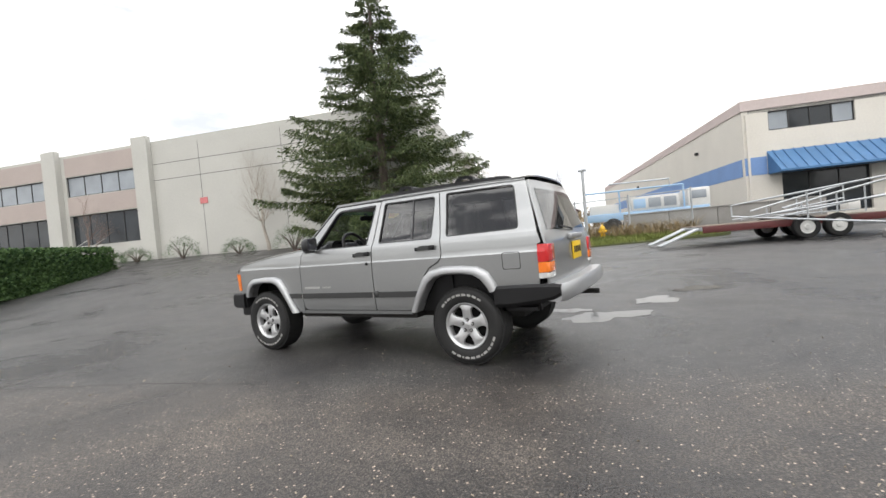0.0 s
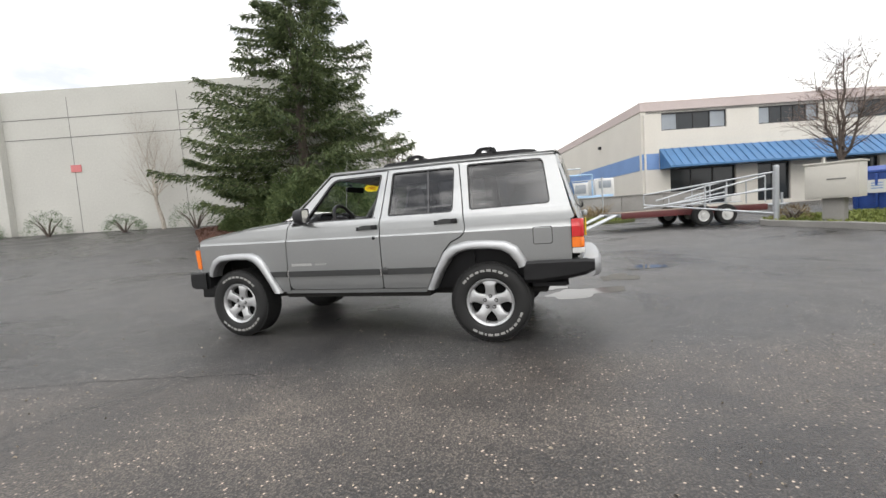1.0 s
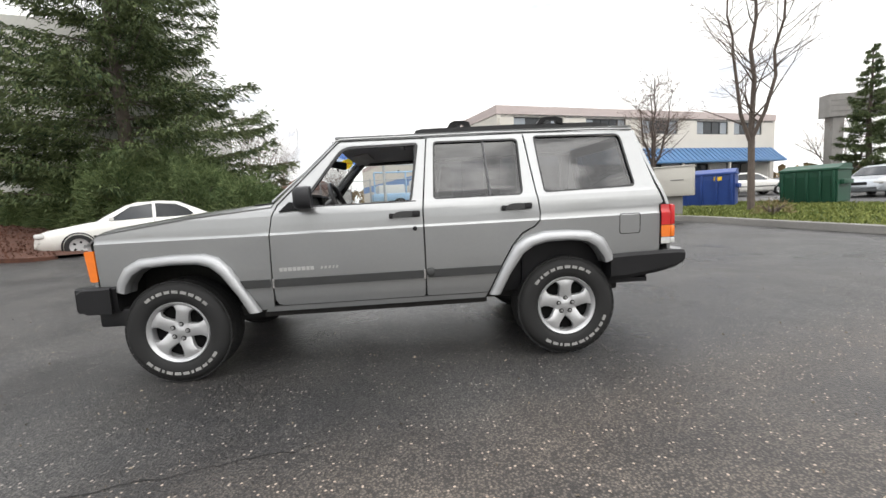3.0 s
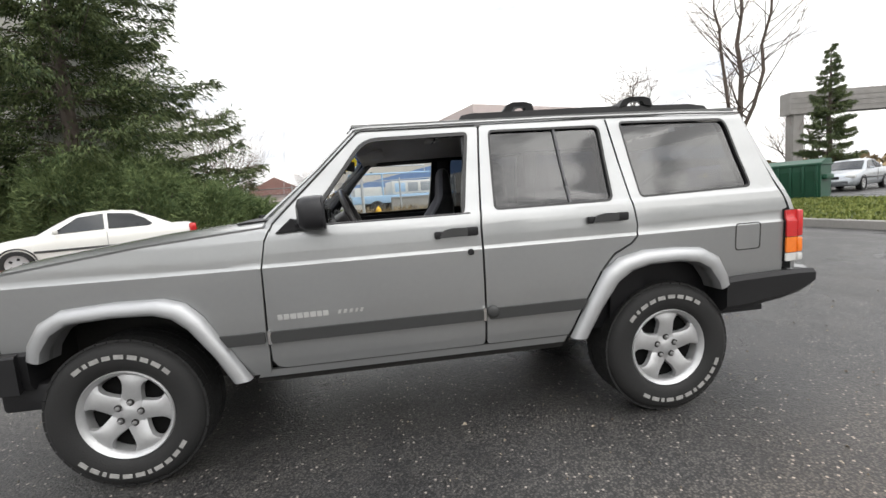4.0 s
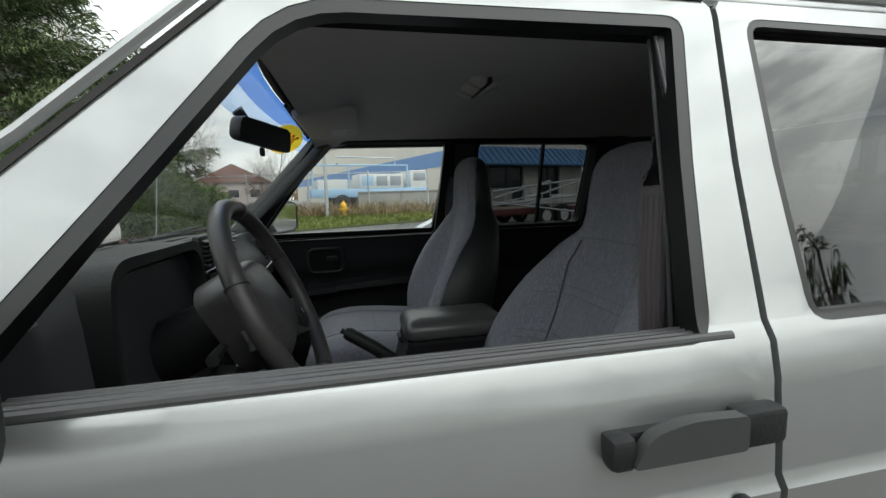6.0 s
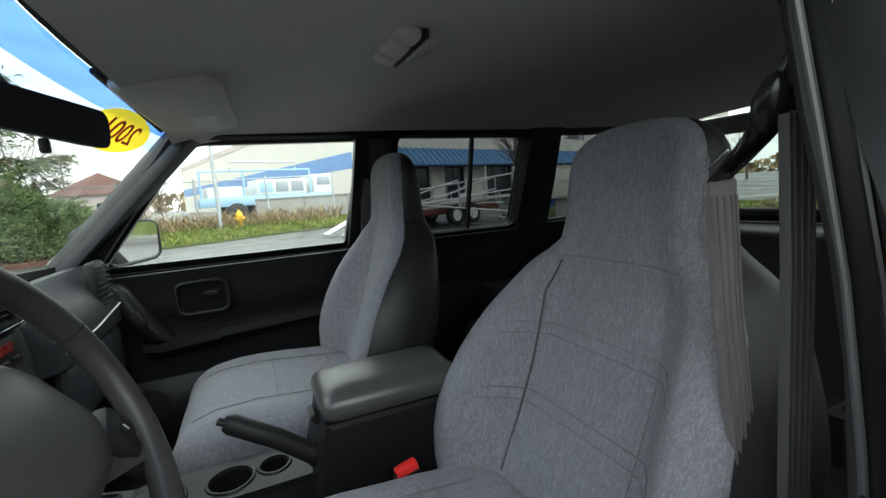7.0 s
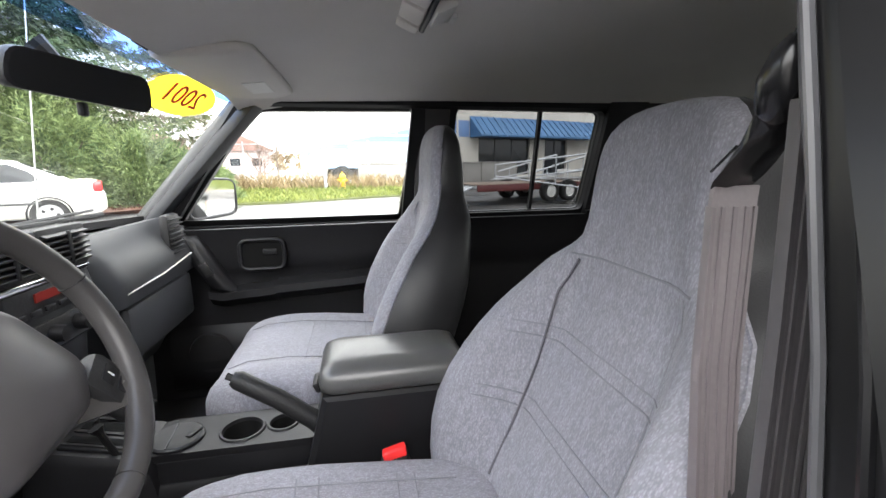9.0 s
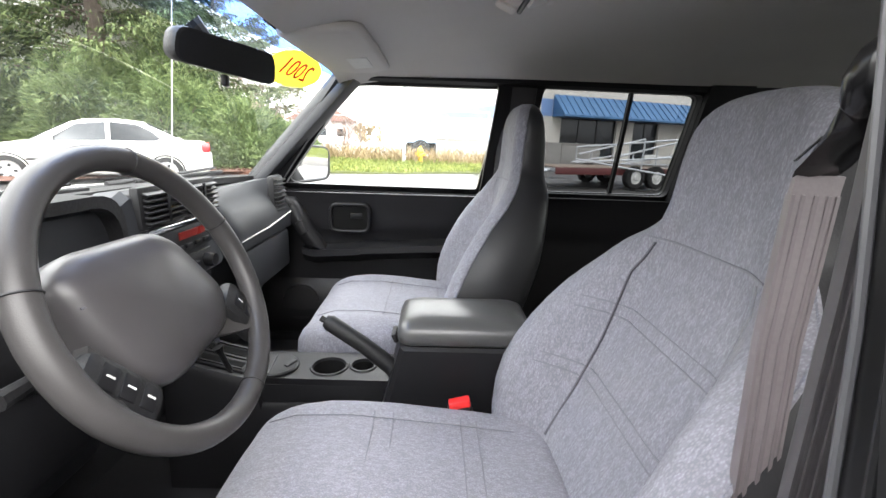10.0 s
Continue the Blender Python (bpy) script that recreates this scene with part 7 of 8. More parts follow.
def sprays(name, base, tip, width, mat, parent, label="", bend=0.25):
    """Many small leaf blades as one part: arrays of foot, tip and width."""
    n = len(base)
    d = tip - base
    ref = rng.normal(size=(n, 3))
    sd = np.cross(d, ref)
    sd /= np.linalg.norm(sd, axis=1, keepdims=True) + 1e-9
    mid = base + d * 0.5
    mid[:, 2] += bend * np.linalg.norm(d, axis=1)
    w = width.reshape(-1, 1)
    verts = np.concatenate([base - sd * w * 0.25, base + sd * w * 0.25, mid + sd * w * 0.5, mid - sd * w * 0.5, tip]).reshape(5, n, 3)
    v = verts.transpose(1, 0, 2).reshape(-1, 3)
    k = np.arange(n) * 5
    f = [(a, a + 1, a + 2, a + 3) for a in k] + [(a + 3, a + 2, a + 4) for a in k]
    return raw(name, v.tolist(), f, mat, parent, label)


def conifer(at, height, radius, clumps, name="conifer", bare=0.12, label="", seed=1, droop=0.35, thin=1.0, scale=1.0):
    """Trunk, drooping limbs, and crown of needle sprays along limbs and side twigs."""
    r = np.random.default_rng(seed)
    t = thing(name, label, "tree", at)
    bm = tube(bmesh.new(), [(0.05 * math.sin(k), 0.05 * math.cos(k * 1.7), height * k / 8) for k in range(9)], [0.022 * height * (1 - k / 8.4) + 0.015 for k in range(9)], 9)
    part("trunk", bm, BARK, t)
    limbs = bmesh.new()
    bs, tp, wd = [], [], []
    z = height * bare
    while z < height * 0.985:
        f = (z / height - bare) / (1 - bare)
        reach = radius * (1 - f) ** 0.76 * (0.7 + 0.3 * min(1, f * 5 + 0.3))
        for _ in range(int(r.integers(3, 6))):
            a = r.uniform(0, 2 * math.pi)
            ln = max(0.25, reach * r.uniform(0.62, 1.12))
            d = np.array([math.cos(a), math.sin(a), 0])
            rise = r.uniform(-0.05, 0.22)
            pts = []
            for s in np.linspace(0, 1, 7):
                pts.append(d * ln * s + np.array([0, 0, z + ln * (rise * s - droop * s * s * 0.7 + 0.18 * s ** 4)]))
            tube(limbs, [tuple(p) for p in pts], [0.035 * (1 - f * 0.7) * (1 - q / 7.5) + 0.005 for q in range(7)], 4, False)
            side = np.array([-d[1], d[0], 0])
            m = int(clumps * ln / radius * thin)
            for _ in range(m):
                s = r.uniform(0.16, 1.0) ** 0.8
                i = min(5, int(s * 6))
                p = pts[i] + (pts[i + 1] - pts[i]) * (s * 6 - i)
                off = r.normal() * 0.30 * ln * (0.30 + 0.70 * (1 - s)) * 0.5
                q = p + side * off + np.array([0, 0, -abs(off) * r.uniform(0.15, 0.7) + r.normal() * 0.05])
                ld = d * r.uniform(0.4, 1.0) + side * np.sign(off) * r.uniform(0.1, 0.8) + np.array([0, 0, r.uniform(-0.9, 0.05)])
                ld /= np.linalg.norm(ld)
                L = r.uniform(0.12, 0.30) * scale
                bs.append(q)
                tp.append(q + ld * L)
                wd.append(r.uniform(0.022, 0.060) * scale)
        z += height * r.uniform(0.014, 0.026)
    tagged(part("bough_work", limbs, BARK, t), kind="stuff")
    tagged(sprays("crown", np.array(bs), np.array(tp), np.array(wd), CONIFER, t), kind="stuff")
    return t


conifer((-11.3, 14.9, ground_z(-11.3, 14.9)), 14.4, 7.0, 900, bare=0.10, droop=0.30, scale=1.15, label="tall dark-green fir with drooping layered branches", seed=3)
for k, (x, y, h) in enumerate(((20.0, -34.0, 15.0), (27.0, -29.0, 17.0), (33.0, -22.0, 15.5), (37.0, -15.0, 17.0), (42.0, -9.0, 14.0), (12.0, -40.0, 14.0))):
    conifer((x, y, 0.0), h, 3.4, 46, label="tall dark fir across the lot", seed=90 + k, bare=0.06, droop=0.25, scale=2.2)
conifer((32.7, 25.2, 0.5), 9.9, 2.1, 300, label="slender dark spruce beyond the parked cars", seed=5, bare=0.05, droop=0.2)
conifer((-19.0, 62.0, 1.0), 7.5, 2.0, 30, label="small far pine on the skyline", seed=6)


def shrub(at, rx, ry, h, count, mat, name, label, category="shrub", seed=2, blade=0.3, flat=0.5, group=""):
    """A mound of arching sprays on short stems."""
    r = np.random.default_rng(seed)
    t = thing(name, label, category, at, group=group)
    bm = bmesh.new()
    for k in range(7):
        a = 2 * math.pi * k / 7 + 0.4
        tube(bm, [(0, 0, -0.1), (0.3 * rx * math.cos(a), 0.3 * ry * math.sin(a), 0.4 * h), (0.65 * rx * math.cos(a), 0.65 * ry * math.sin(a), 0.7 * h)], [0.05, 0.035, 0.012], 5, False)
    tagged(part("stem_work", bm, BARK, t), kind="stuff")
    a = r.uniform(0, 2 * math.pi, count)
    u = r.uniform(0.0, 1.0, count)
    th = np.arcsin(u ** 0.8)
    rad = 0.72 + 0.28 * r.uniform(0, 1, count) ** 0.5
    lump = 1 + 0.16 * np.sin(a * 5 + 1.3 + seed) * np.cos(th * 6 + seed) + 0.10 * np.sin(a * 11 + seed)
    p = np.stack([rx * np.cos(a) * np.cos(th) * rad * lump, ry * np.sin(a) * np.cos(th) * rad * lump, h * np.sin(th) * rad * lump], 1)
    out = p / (np.linalg.norm(p, axis=1, keepdims=True) + 1e-6)
    out[:, 2] *= flat
    out += r.normal(size=p.shape) * 0.35
    out /= np.linalg.norm(out, axis=1, keepdims=True)
    L = r.uniform(0.5, 1.2, count).reshape(-1, 1) * blade
    tagged(sprays("foliage", p, p + out * L, r.uniform(0.05, 0.13, count) * blade, mat, t, bend=0.12), kind="stuff")
    return t


# junipers behind the saloon
for k, (x, y, rx, ry, h) in enumerate(((-13.9, 13.2, 1.0, 0.9, 1.0), (-11.9, 13.3, 1.5, 1.4, 2.2), (-10.2, 13.0, 1.9, 1.6, 2.9), (-8.2, 13.2, 1.9, 1.5, 2.6), (-6.3, 13.4, 1.7, 1.4, 2.0), (-4.9, 13.6, 1.2, 1.2, 1.35), (-9.2, 14.8, 2.2, 1.6, 3.6), (-11.9, 15.4, 1.8, 1.6, 3.0))):
    shrub((x, y, ground_z(x, y)), rx, ry, h, 24000, JUNIPER, "juniper", "feathery green juniper in the mulch bed", seed=20 + k, blade=0.24, flat=0.30, group="junipers behind the saloon")
# low shrubs along the far wall
for k, (u, v, rx, h) in enumerate(((-21.8, 19.6, 1.5, 1.35), (-17.6, 19.8, 1.2, 0.9), (-13.2, 19.3, 1.7, 1.5), (-25.3, 19.3, 1.0, 0.9), (-27.8, 19.4, 1.3, 0.9))):
    p = site(u, v)
    shrub((p.x, p.y, ground_z(p.x, p.y)), rx, 0.9, h, 1500, HEDGE, "wall_shrub", "rounded evergreen shrub at the warehouse wall", seed=40 + k, blade=0.16, group="shrubs along the warehouse")
# low plants in the verge and the wilted clump
for k, (x, y) in enumerate(((10.0, 7.4), (11.6, 5.2), (12.6, 4.6), (7.9, 10.4))):
    shrub((x, y, ground_z(x, y) + 0.10), 0.42, 0.42, 0.40, 420, DRYWEED, "low_shrub", "brown dormant low shrub in the grass verge", seed=60 + k, blade=0.16, group="low shrubs in the verge")


def hedge():
    a, b = Vector((-19.0, 1.0)), Vector((-23.4, 4.6))
    t = thing("hedge", "clipped dark-green hedge behind a kerb", "hedge", (a.x, a.y, ground_z(a.x, a.y)), math.degrees(math.atan2(b.y - a.y, b.x - a.x)))
    ln = 10.0
    n = 16000
    u = rng.uniform(-5, ln, n)
    c = rng.uniform(-1, 1, n)
    top = rng.uniform(0, 1, n) < 0.40
    side = np.where(c > 0, 1.0, -1.0)
    y = np.where(top, c * 0.8, side * 0.8) + rng.normal(size=n) * 0.05
    z = np.where(top, 1.75, rng.uniform(0.05, 1.75, n)) + rng.normal(size=n) * 0.04
    p = np.stack([u, y, z + 0.03 * u * 0.8], 1)
    d = rng.normal(size=(n, 3)) * 0.5 + np.stack([np.zeros(n), np.where(top, 0, side), np.where(top, 1.0, 0.3)], 1)
    d /= np.linalg.norm(d, axis=1, keepdims=True)
    part("hedge_core", quick_box((2.5, 0, 0.85), (15.0, 1.45, 1.65), 0.1), HEDGE, t)
    tagged(sprays("foliage", p, p + d * 0.13, np.full(n, 0.09), HEDGE, t), kind="stuff")
    return t


hedge()
kerb([(-17.0, -2.4), (-18.2, 0.0), (-21.2, 3.2), (-24.5, 6.4), (-27, 8.5)], 0.18, 0.15, "pale concrete kerb in front of the hedge")


def bare_tree(at, height, seed, mat, label, spread=0.5, name="bare_tree", stems=1, levels=5, r0=0.11, lean=0.0, up=0.35):
    """Winter tree: a tapered trunk that forks into limbs, boughs and twigs."""
    r = np.random.default_rng(seed)
    t = thing(name, label, "tree", at)
    trunk, limbs, twigs = bmesh.new(), bmesh.new(), bmesh.new()

    def grow(p, d, ln, rad, lev):
        pts, rs = [p], [rad]
        seg = 4
        for k in range(seg):
            d = d + r.normal(size=3) * 0.10
            d[2] += up * 0.12
            d /= np.linalg.norm(d)
            p = p + d * ln / seg
            pts.append(p)
            rs.append(rad * (1 - 0.45 * (k + 1) / seg))
        bm_ = trunk if lev == 0 else (limbs if lev < 3 else twigs)
        tube(bm_, [tuple(q) for q in pts], rs, 8 if lev == 0 else (5 if lev < 3 else 3), False)
        if lev >= levels:
            return
        kids = (5 if lev == 0 else 4) if lev < 3 else 3
        for k in range(kids):
            i = int(r.integers(2, 5)) if lev else (2 + k % 3)
            a = r.uniform(0, 2 * math.pi)
            s = np.cross(d, [math.cos(a), math.sin(a), 0.3])
            s /= np.linalg.norm(s) + 1e-9
            nd = d * (1 - spread * r.uniform(0.5, 1.0)) + s * spread * r.uniform(0.7, 1.3)
            nd /= np.linalg.norm(nd)
            grow(pts[i], nd, ln * r.uniform(0.55, 0.8), rs[i] * r.uniform(0.45, 0.65), lev + 1)
        grow(pts[-1], d, ln * 0.72, rs[-1] * 0.9, lev + 1)

    for k in range(stems):
        a = 2 * math.pi * k / max(1, stems) + 0.6
        grow(np.array([0.08 * math.cos(a) * (stems > 1), 0.08 * math.sin(a) * (stems > 1), -0.1]), np.array([lean + 0.13 * math.cos(a) * (stems > 1), 0.13 * math.sin(a) * (stems > 1), 1.0]), height * 0.36, r0, 0)
    part("trunk", trunk, mat, t)
    tagged(part("bough_work", limbs, mat, t), kind="stuff")
    tagged(part("twig_work", twigs, TWIG if mat is not BARKPALE else BARKPALE, t, smooth=0), kind="stuff")
    return t


def pole_tree(at, height, seed, label, leaders, spread, r0=0.13, fork=0.9, low=1.1, name="bare_tree", limbs_n=24, reach=2.2):
    """Winter tree with upright leaders and thin, nearly level side limbs."""
    r = np.random.default_rng(seed)
    t = thing(name, label, "tree", at)
    trunk, limbs, twigs = bmesh.new(), bmesh.new(), bmesh.new()
    tube(trunk, [(0, 0, -0.1), (0.02, 0, 0.15), (0.0, 0.03, fork)], [r0 * 1.4, r0 * 1.05, r0 * 0.92], 10)
    for k in range(leaders):
        a = 2 * math.pi * k / leaders + 0.9
        out = spread * (0.25 if k == 0 else 1.0)
        pts, rs = [], []
        for s_ in np.linspace(0, 1, 9):
            z = fork - 0.1 + (height * (1.0 if k == 0 else r.uniform(0.85, 0.97)) - fork) * s_
            o = out * height * (0.22 * s_ ** 0.6)
            pts.append(np.array([o * math.cos(a), o * math.sin(a), z]) + r.normal(size=3) * 0.04)
            rs.append(r0 * (0.85 if k == 0 else 0.6) * (1 - s_ * 0.88))
        tube(trunk, [tuple(p) for p in pts], rs, 7, False)
        for j in range(limbs_n):
            s_ = r.uniform(0.04, 0.98)
            i = min(7, int(s_ * 8))
            p = pts[i] + (pts[i + 1] - pts[i]) * (s_ * 8 - i)
            b = r.uniform(0, 2 * math.pi)
            ln = reach * (1 - 0.55 * s_) * r.uniform(0.45, 1.1)
            d = np.array([math.cos(b), math.sin(b), r.uniform(0.35, 1.0)])
            lp = [p]
            for q in range(4):
                d = d + np.array([0, 0, 0.12]) + r.normal(size=3) * 0.13
                lp.append(lp[-1] + d / np.linalg.norm(d) * ln / 4)
            rad = max(0.009, rs[i] * 0.36)
            tube(limbs, [tuple(x) for x in lp], [rad * (1 - 0.2 * q) for q in range(5)], 4, False)
            for q in range(6):
                w = int(r.integers(1, 4))
                st = lp[w] + (lp[w + 1] - lp[w]) * r.uniform(0, 1)
                dd = d * 0.5 + r.normal(size=3) * 0.5
                dd[2] = abs(dd[2]) * 0.6
                dd /= np.linalg.norm(dd)
                e = st + dd * ln * r.uniform(0.18, 0.42)
                tube(twigs, [tuple(st), tuple((st + e) / 2 + r.normal(size=3) * 0.02), tuple(e)], [0.006, 0.005, 0.003], 3, False)
                for _ in range(2):
                    m_ = st + (e - st) * r.uniform(0.3, 0.9)
                    tube(twigs, [tuple(m_), tuple(m_ + (dd + r.normal(size=3) * 0.6) * ln * 0.12)], [0.004, 0.002], 3, False)
    part("trunk", trunk, BARK, t)
    tagged(part("bough_work", limbs, BARK, t), kind="stuff")
    tagged(part("twig_work", twigs, TWIG, t, smooth=0), kind="stuff")
    return t


pole_tree((10.75, 9.1, ground_z(10.75, 9.1) + 0.1), 9.6, 11, "tall bare deciduous tree with upright leaders in the verge", 3, 0.50, 0.10, 2.3, limbs_n=26, reach=2.7)
pole_tree((12.3, 17.2, 0.35), 6.3, 12, "small spreading bare tree before the warehouse", 4, 0.62, 0.10, 2.0, limbs_n=30, reach=2.4)
p = site(-15.6, 20.2)
bare_tree((p.x, p.y, ground_z(p.x, p.y)), 7.0, 14, BARKPALE, "leafless pale-barked birch by the warehouse wall", 0.45, "birch", r0=0.13, levels=5, up=0.6)
p = site(-29.5, 19.6)
bare_tree((p.x, p.y, ground_z(p.x, p.y)), 5.5, 15, TWIG, "young bare street tree by the steps", 0.45, r0=0.06, levels=4)
bare_tree((-7.2, 17.5, 0.6), 5.4, 16, TWIG, "bare pinkish shrub tree behind the junipers", 0.55, stems=4, r0=0.05, up=0.7)
bare_tree((-3.8, 18.9, 0.6), 3.0, 18, TWIG, "thicket of bare twigs beside the fence", 0.5, "thicket", stems=5, r0=0.03, levels=4)
bare_tree((-3.0, 18.0, 0.6), 4.2, 19, BARK, "thin bare sapling at the fence", 0.4, "sapling", stems=1, r0=0.03, levels=4)
for k, (x, y) in enumerate(((30, 36), (38, 33), (46, 26), (24, 42), (52, 20), (44, 36))):
    bare_tree((x, y, 0.6), 7.0 + k % 3, 70 + k, BARK, "distant bare tree beyond the car park", 0.5, "far_tree", r0=0.14, levels=4)


# ---- grass ----
def blades(name, poly, count, mat, label, lift, h=(0.04, 0.10), bank=None, seed=9, category="grass", w=0.012):
    r = np.random.default_rng(seed)
    xs, ys = [q[0] for q in poly], [q[1] for q in poly]
    pts = []
    while len(pts) < count:
        x, y = r.uniform(min(xs), max(xs)), r.uniform(min(ys), max(ys))
        if inside(poly, x, y):
            pts.append((x, y, ground_z(x, y) + lift + (bank(x, y) if bank else 0)))
    b = np.array(pts)
    d = r.normal(size=b.shape) * 0.5
    d[:, 2] = 1
    tip = b + d * r.uniform(*h, count).reshape(-1, 1)
    ob = sprays(name, b, tip, np.full(count, w), mat, None, bend=0.1)
    return tagged(ob, label, category, kind="stuff")


blades("grass", rounded(VERGE, 1.2, 5), 26000, GRASS, "short patchy winter grass", 0.12, (0.04, 0.12), w=0.03)
blades("grass", rounded(STRIP, 1.2, 5), 20000, GRASS, "rough winter grass along the fence", 0.04, (0.06, 0.18), strip_bank, 10, w=0.03)
blades("weeds", [(-5.5, 16.4), (3.2, 16.2), (3.4, 17.3), (-5.8, 18.6)], 1700, DRYWEED, "dry brown weeds below the fence", 0.04, (0.25, 0.75), strip_bank, 12, "weeds", w=0.03)
blades("bark_chips", rounded(ISLAND, 1.2, 5), 6000, MULCH, "loose bark chips on the bed", 0.10, (0.02, 0.07), None, 13, "bark chips", w=0.05)
cr = np.random.default_rng(5)
n = 2600
cx, cy = cr.uniform(-4.5, 6.5, n), cr.uniform(-6.0, 4.0, n)
base = np.stack([cx, cy, np.array([ground_z(a, b) + 0.001 for a, b in zip(cx, cy)])], 1)
dd = cr.normal(size=base.shape)
dd[:, 2] = np.abs(dd[:, 2]) * 0.25
dd /= np.linalg.norm(dd, axis=1, keepdims=True)
tagged(sprays("grit", base, base + dd * cr.uniform(0.005, 0.022, n).reshape(-1, 1), cr.uniform(0.004, 0.014, n), CHIPS, None, bend=0.2), "loose stone chips and leaf crumbs on the asphalt", "grit", kind="stuff")


# ---- puddles ----
def puddle(x, y, rx, ry, seed, rz=0.0):
    r = np.random.default_rng(seed)
    bm = bmesh.new()
    ph = r.uniform(0, 6, 4)
    vs = []
    for k in range(60):
        a = 2 * math.pi * k / 60
        q = 1 + 0.22 * math.sin(2 * a + ph[0]) + 0.16 * math.sin(3 * a + ph[1]) + 0.12 * math.sin(5 * a + ph[2]) + 0.07 * math.sin(9 * a + ph[3])
        px, py = rx * q * math.cos(a), ry * q * math.sin(a)
        c, s = math.cos(radians(rz)), math.sin(radians(rz))
        wx, wy = x + px * c - py * s, y + px * s + py * c
        vs.append(bm.verts.new((wx, wy, ground_z(wx, wy) + 0.004)))
    bm.faces.new(vs)
    return tagged(part("puddle", bm, WATER, smooth=0), "thin puddle of rain water reflecting the sky", "puddle")


puddle(2.05, 1.32, 0.46, 0.26, 3, 20)
puddle(1.50, 1.62, 0.30, 0.14, 8, 5)
puddle(2.55, 2.35, 0.34, 0.20, 5, 40)
puddle(3.05, 3.25, 0.36, 0.16, 4, 15)
puddle(10.3, 3.0, 0.8, 0.5, 6)


